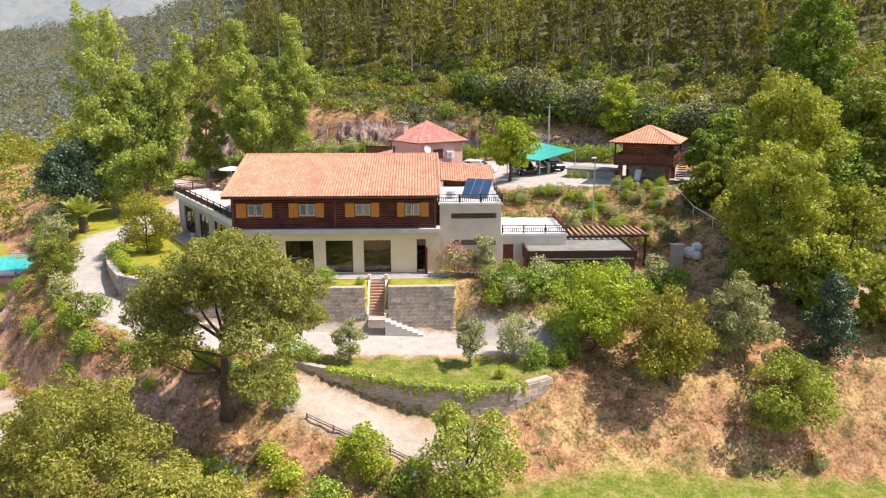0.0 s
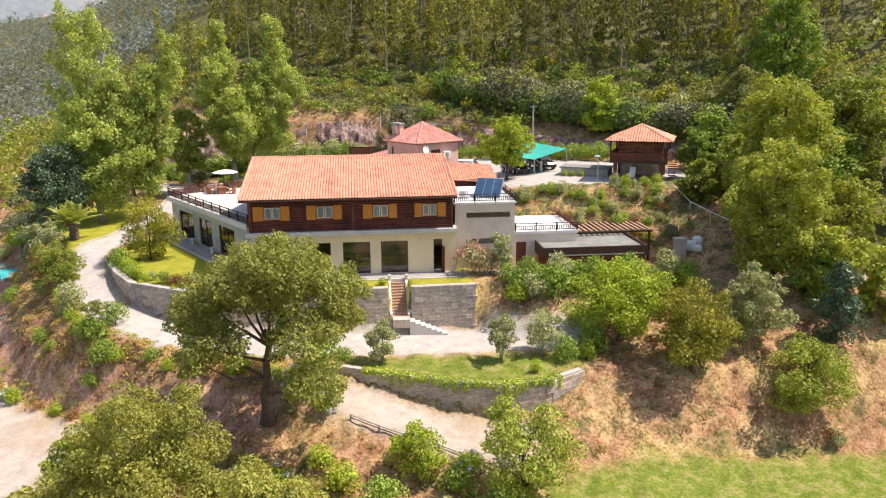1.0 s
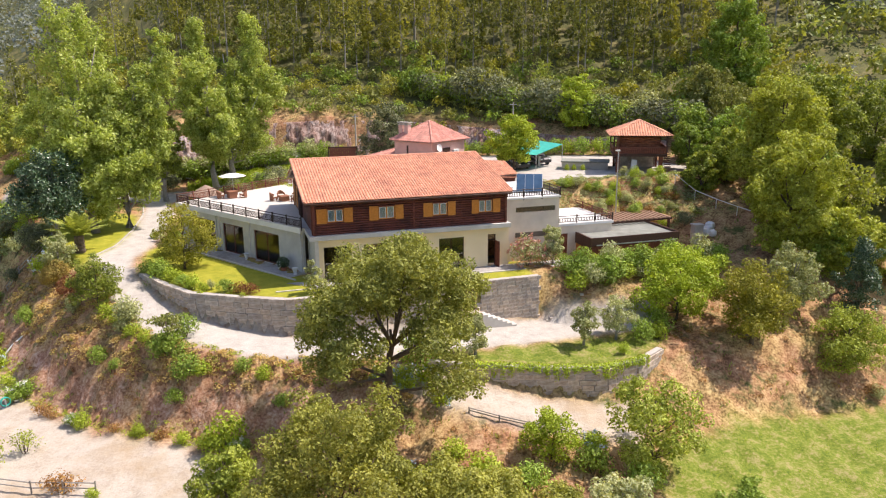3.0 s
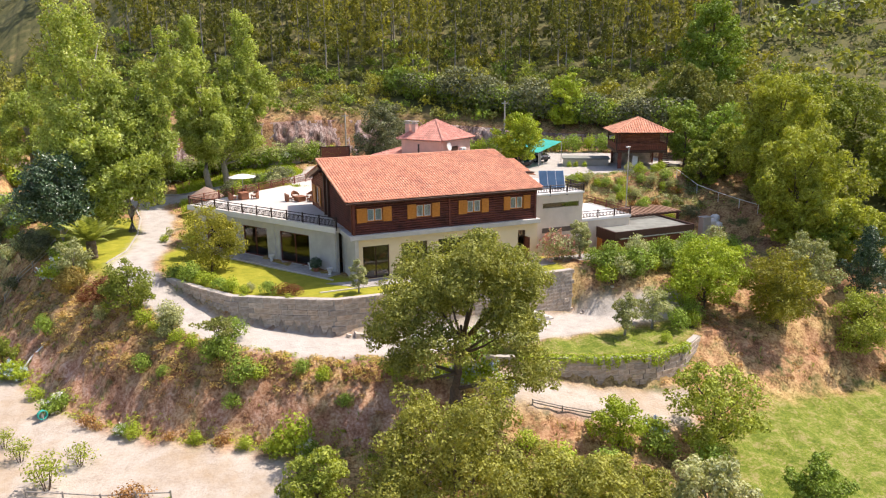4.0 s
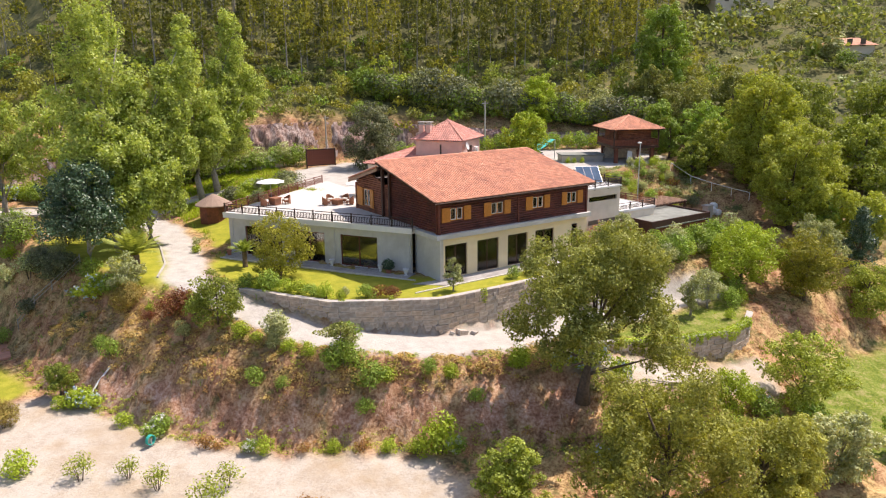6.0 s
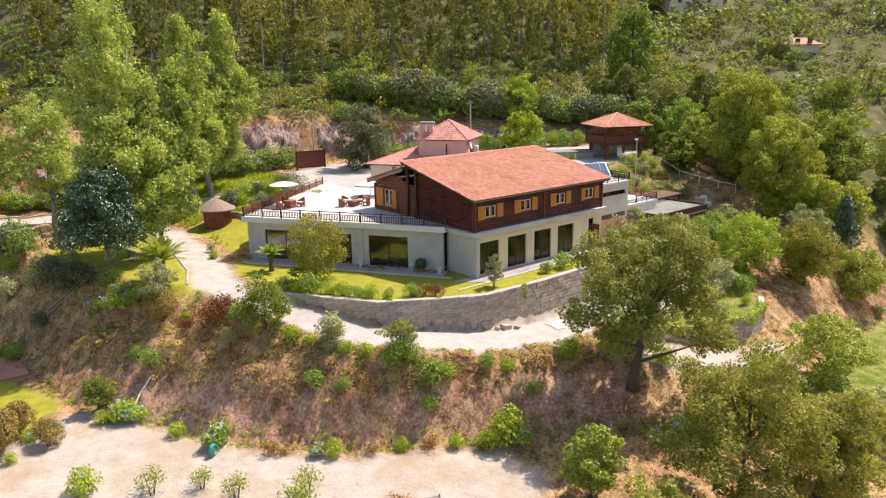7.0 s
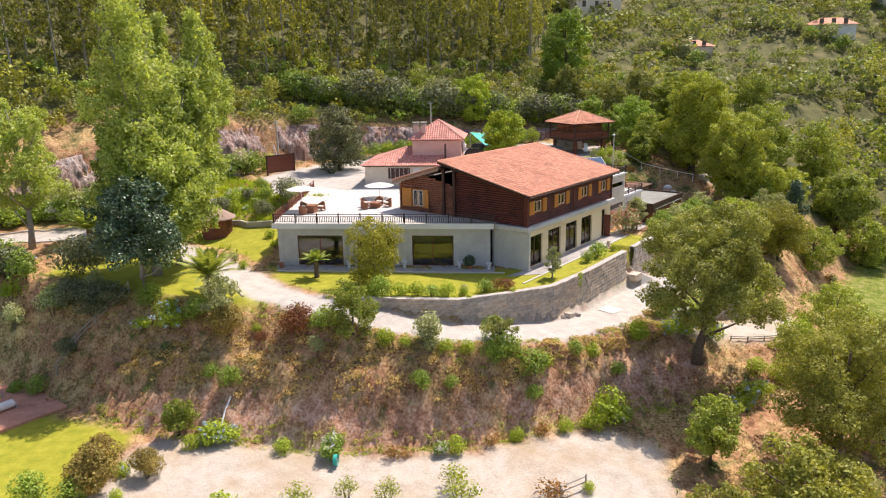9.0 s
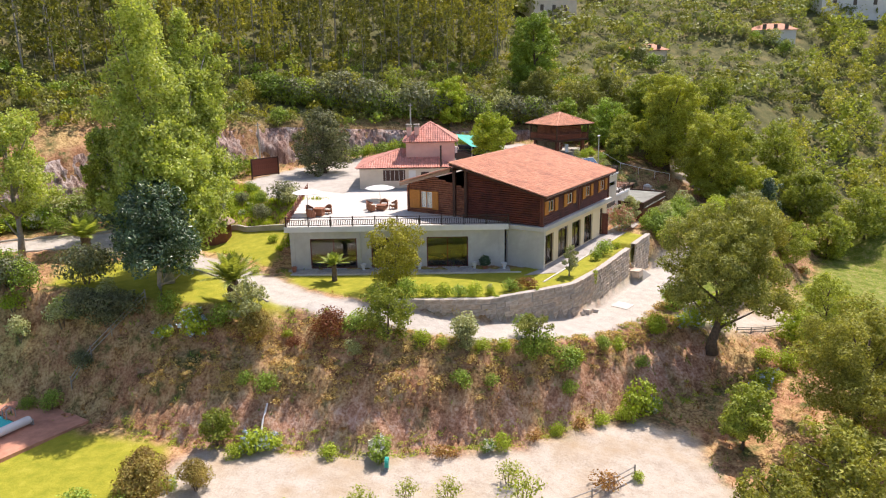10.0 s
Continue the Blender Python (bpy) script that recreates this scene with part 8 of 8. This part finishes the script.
# ---- kerbs and low garden walls ----
def edging(name, label, line, width, height, material, category):
    """A low strip of stone that follows the ground."""
    pts = fine([(x, y, 0.0) for x, y in line], 0.8)
    bm = bmesh.new()
    rows = []
    for i, (x, y, _) in enumerate(pts):
        a, b = Vector(pts[max(i - 1, 0)][:2]), Vector(pts[min(i + 1, len(pts) - 1)][:2])
        d = (b - a).normalized()
        z = float(h(x, y))
        rows.append([bm.verts.new((x + d.y * w, y - d.x * w, z + q)) for w, q in ((-width / 2, -0.2), (-width / 2, height), (width / 2, height), (width / 2, -0.2))])
    for a, b in zip(rows, rows[1:]):
        for k in range(4):
            bm.faces.new((a[k], a[(k + 1) % 4], b[(k + 1) % 4], b[k]))
    bm.faces.new(rows[0])
    bm.faces.new(rows[-1][::-1])
    bmesh.ops.recalc_face_normals(bm, faces=bm.faces)
    tagged(part(name, bm, material), label, category, kind="structure")


edging("kerb", "pale concrete kerb along the north drive", [(-34.0, 53.1), (-20.0, 49.7), (-11.0, 44.1), (-1.5, 40.7)], 0.2, 0.14, M_CONCRETE, "kerb")
edging("kerb", "pale concrete kerb between the drive and the lawn", [(-34.0, 49.9), (-21.0, 46.3), (-15.7, 41.0), (-15.1, 33.0), (-15.5, 25.0), (-16.5, 19.0), (-18.1, 15.0)], 0.16, 0.1, M_CONCRETE, "kerb")
edging("garden_wall", "low grey concrete wall behind the hut lawn", [(-6.3, 34.2), (-5.5, 30.6), (-2.9, 27.1)], 0.25, 0.5, M_CONCRETE, "garden wall")
edging("bed_wall", "low dark stone wall below the rock cutting", [(-24.0, 53.9), (-14.0, 51.6), (-4.0, 49.0), (6.0, 46.8)], 0.35, 0.8, M_STONE, "garden wall")


# ---- pool ----
def pool():
    z = -6.85
    x0, x1, y0, y1 = -43.3, -32.1, 26.4, 37.0
    d = part("pool_deck", boxes((-50, x0, 22.4, 41, z - 0.4, z), (x1, -29.2, 22.4, 30.5, z - 0.4, z), (x0, x1, 22.4, y0, z - 0.4, z), (x0, x1, y1, 41, z - 0.4, z)), M_DECKRED)
    tagged(d, "red-brown tiled deck round the pool", "deck", kind="structure")
    w = part("water", boxes((x0, x1, y0, y1, z - 0.5, z - 0.05)), M_POOL)
    tagged(w, "turquoise swimming pool water", "water", kind="structure")
    t = thing("pool_coping", pose(0, 0, z), "red-brown tiled coping round the pool", "coping")
    for b in ((x0 - 0.3, x1 + 0.3, y0 - 0.3, y0, 0, 0.05), (x0 - 0.3, x1 + 0.3, y1, y1 + 0.3, 0, 0.05), (x0 - 0.3, x0, y0, y1, 0, 0.05), (x1, x1 + 0.3, y0, y1, 0, 0.05)):
        part("edge", boxes(b), M_DECKRED, t)
    t = thing("pool_cover_roller", pose(-35.3, 25.2, z, 0, 0, 4), "rolled white pool cover on a frame", "pool cover")
    bm = bmesh.new()
    lathe(bm, [(0.26, -3.6), (0.3, -3.5), (0.3, 3.5), (0.26, 3.6)], 14, pose(0, 0, 0.4, 0, 90))
    part("roll", bm, M_WHITE, t)
    for x in (-3.65, 3.65):
        part("bracket", boxes((x - 0.05, x + 0.05, -0.3, 0.3, 0, 0.45)), M_METAL, t)
    t = thing("pool_ladder", pose(x1, 27.9, z), "chrome pool ladder at the water edge", "ladder")
    for y in (-0.28, 0.28):
        bm = bmesh.new()
        tube(bm, [(0.5, y, 0), (0.5, y, 0.6), (0.25, y, 0.85), (-0.1, y, 0.7), (-0.15, y, -0.4)], [0.03] * 5, 6)
        part("rail", bm, M_METAL, t)


pool()


# ---- far houses ----
def far_house(x, y, w, d, hh, a, wall, roof, z=None):
    t = thing("farmhouse", pose(x, y, float(h(x, y)) if z is None else z, 0, 0, a), "distant farmhouse with a red tiled roof on the slope", "house", "distant farmhouses")
    part("wall", boxes((-w, w, -d, d, -4 if z is None else -40, hh)), wall, t)
    bm = bmesh.new()
    o = 0.5
    vs = [bm.verts.new(p) for p in ((-w - o, -d - o, hh), (w + o, -d - o, hh), (w + o, d + o, hh), (-w - o, d + o, hh), (-w * 0.5, 0, hh + d * 0.55), (w * 0.5, 0, hh + d * 0.55))]
    for q in ((0, 1, 5, 4), (1, 2, 5), (2, 3, 4, 5), (3, 0, 4), (3, 2, 1, 0)):
        bm.faces.new([vs[i] for i in q])
    part("roof", bm, roof, t)
    for i in range(3):
        x0 = -w * 0.7 + i * w * 0.55
        part("window", boxes((x0, x0 + 0.9, -d - 0.04, -d, 1.0, 2.3)), M_ROOM, t)


FARM = [(106.3, 48.7, 6, 4, 4.5, -30, M_PALEWALL, M_PINKTILE), (105.0, 24.5, 4.0, 2.4, 1.2, -45, M_PALEWALL, M_TILE), (136.0, 4.0, 4.6, 2.8, 1.0, -60, M_WHITE, M_TILE), (164.0, -9.5, 9, 5, 6.0, -60, M_WHITE, M_FLATROOF), (-328.0, 839.0, 12, 7, 9, 20, M_WHITE, M_TILE, 72.0), (-300.0, 842.0, 9, 6, 8, 20, M_WHITE, M_TILE, 75.0), (-215.0, 880.0, 14, 7, 9, 15, M_WHITE, M_TILE, 88.0)]
for row in FARM:
    far_house(*row)


stone_wall("wall_lawn", LAWN_RIM[:6], LAWN_FOOT[:6], "tall curved retaining wall of grey granite blocks below the lawn")
stone_wall("wall_front", LAWN_RIM[5:], LAWN_FOOT[5:], "straight retaining wall of small uneven grey stones below the villa", course=0.31, length=0.56, gap=(11.6, 13.3))
stone_wall("wall_lower", WALL2_RIM, WALL2_FOOT, "curved lower retaining wall of pale granite blocks")
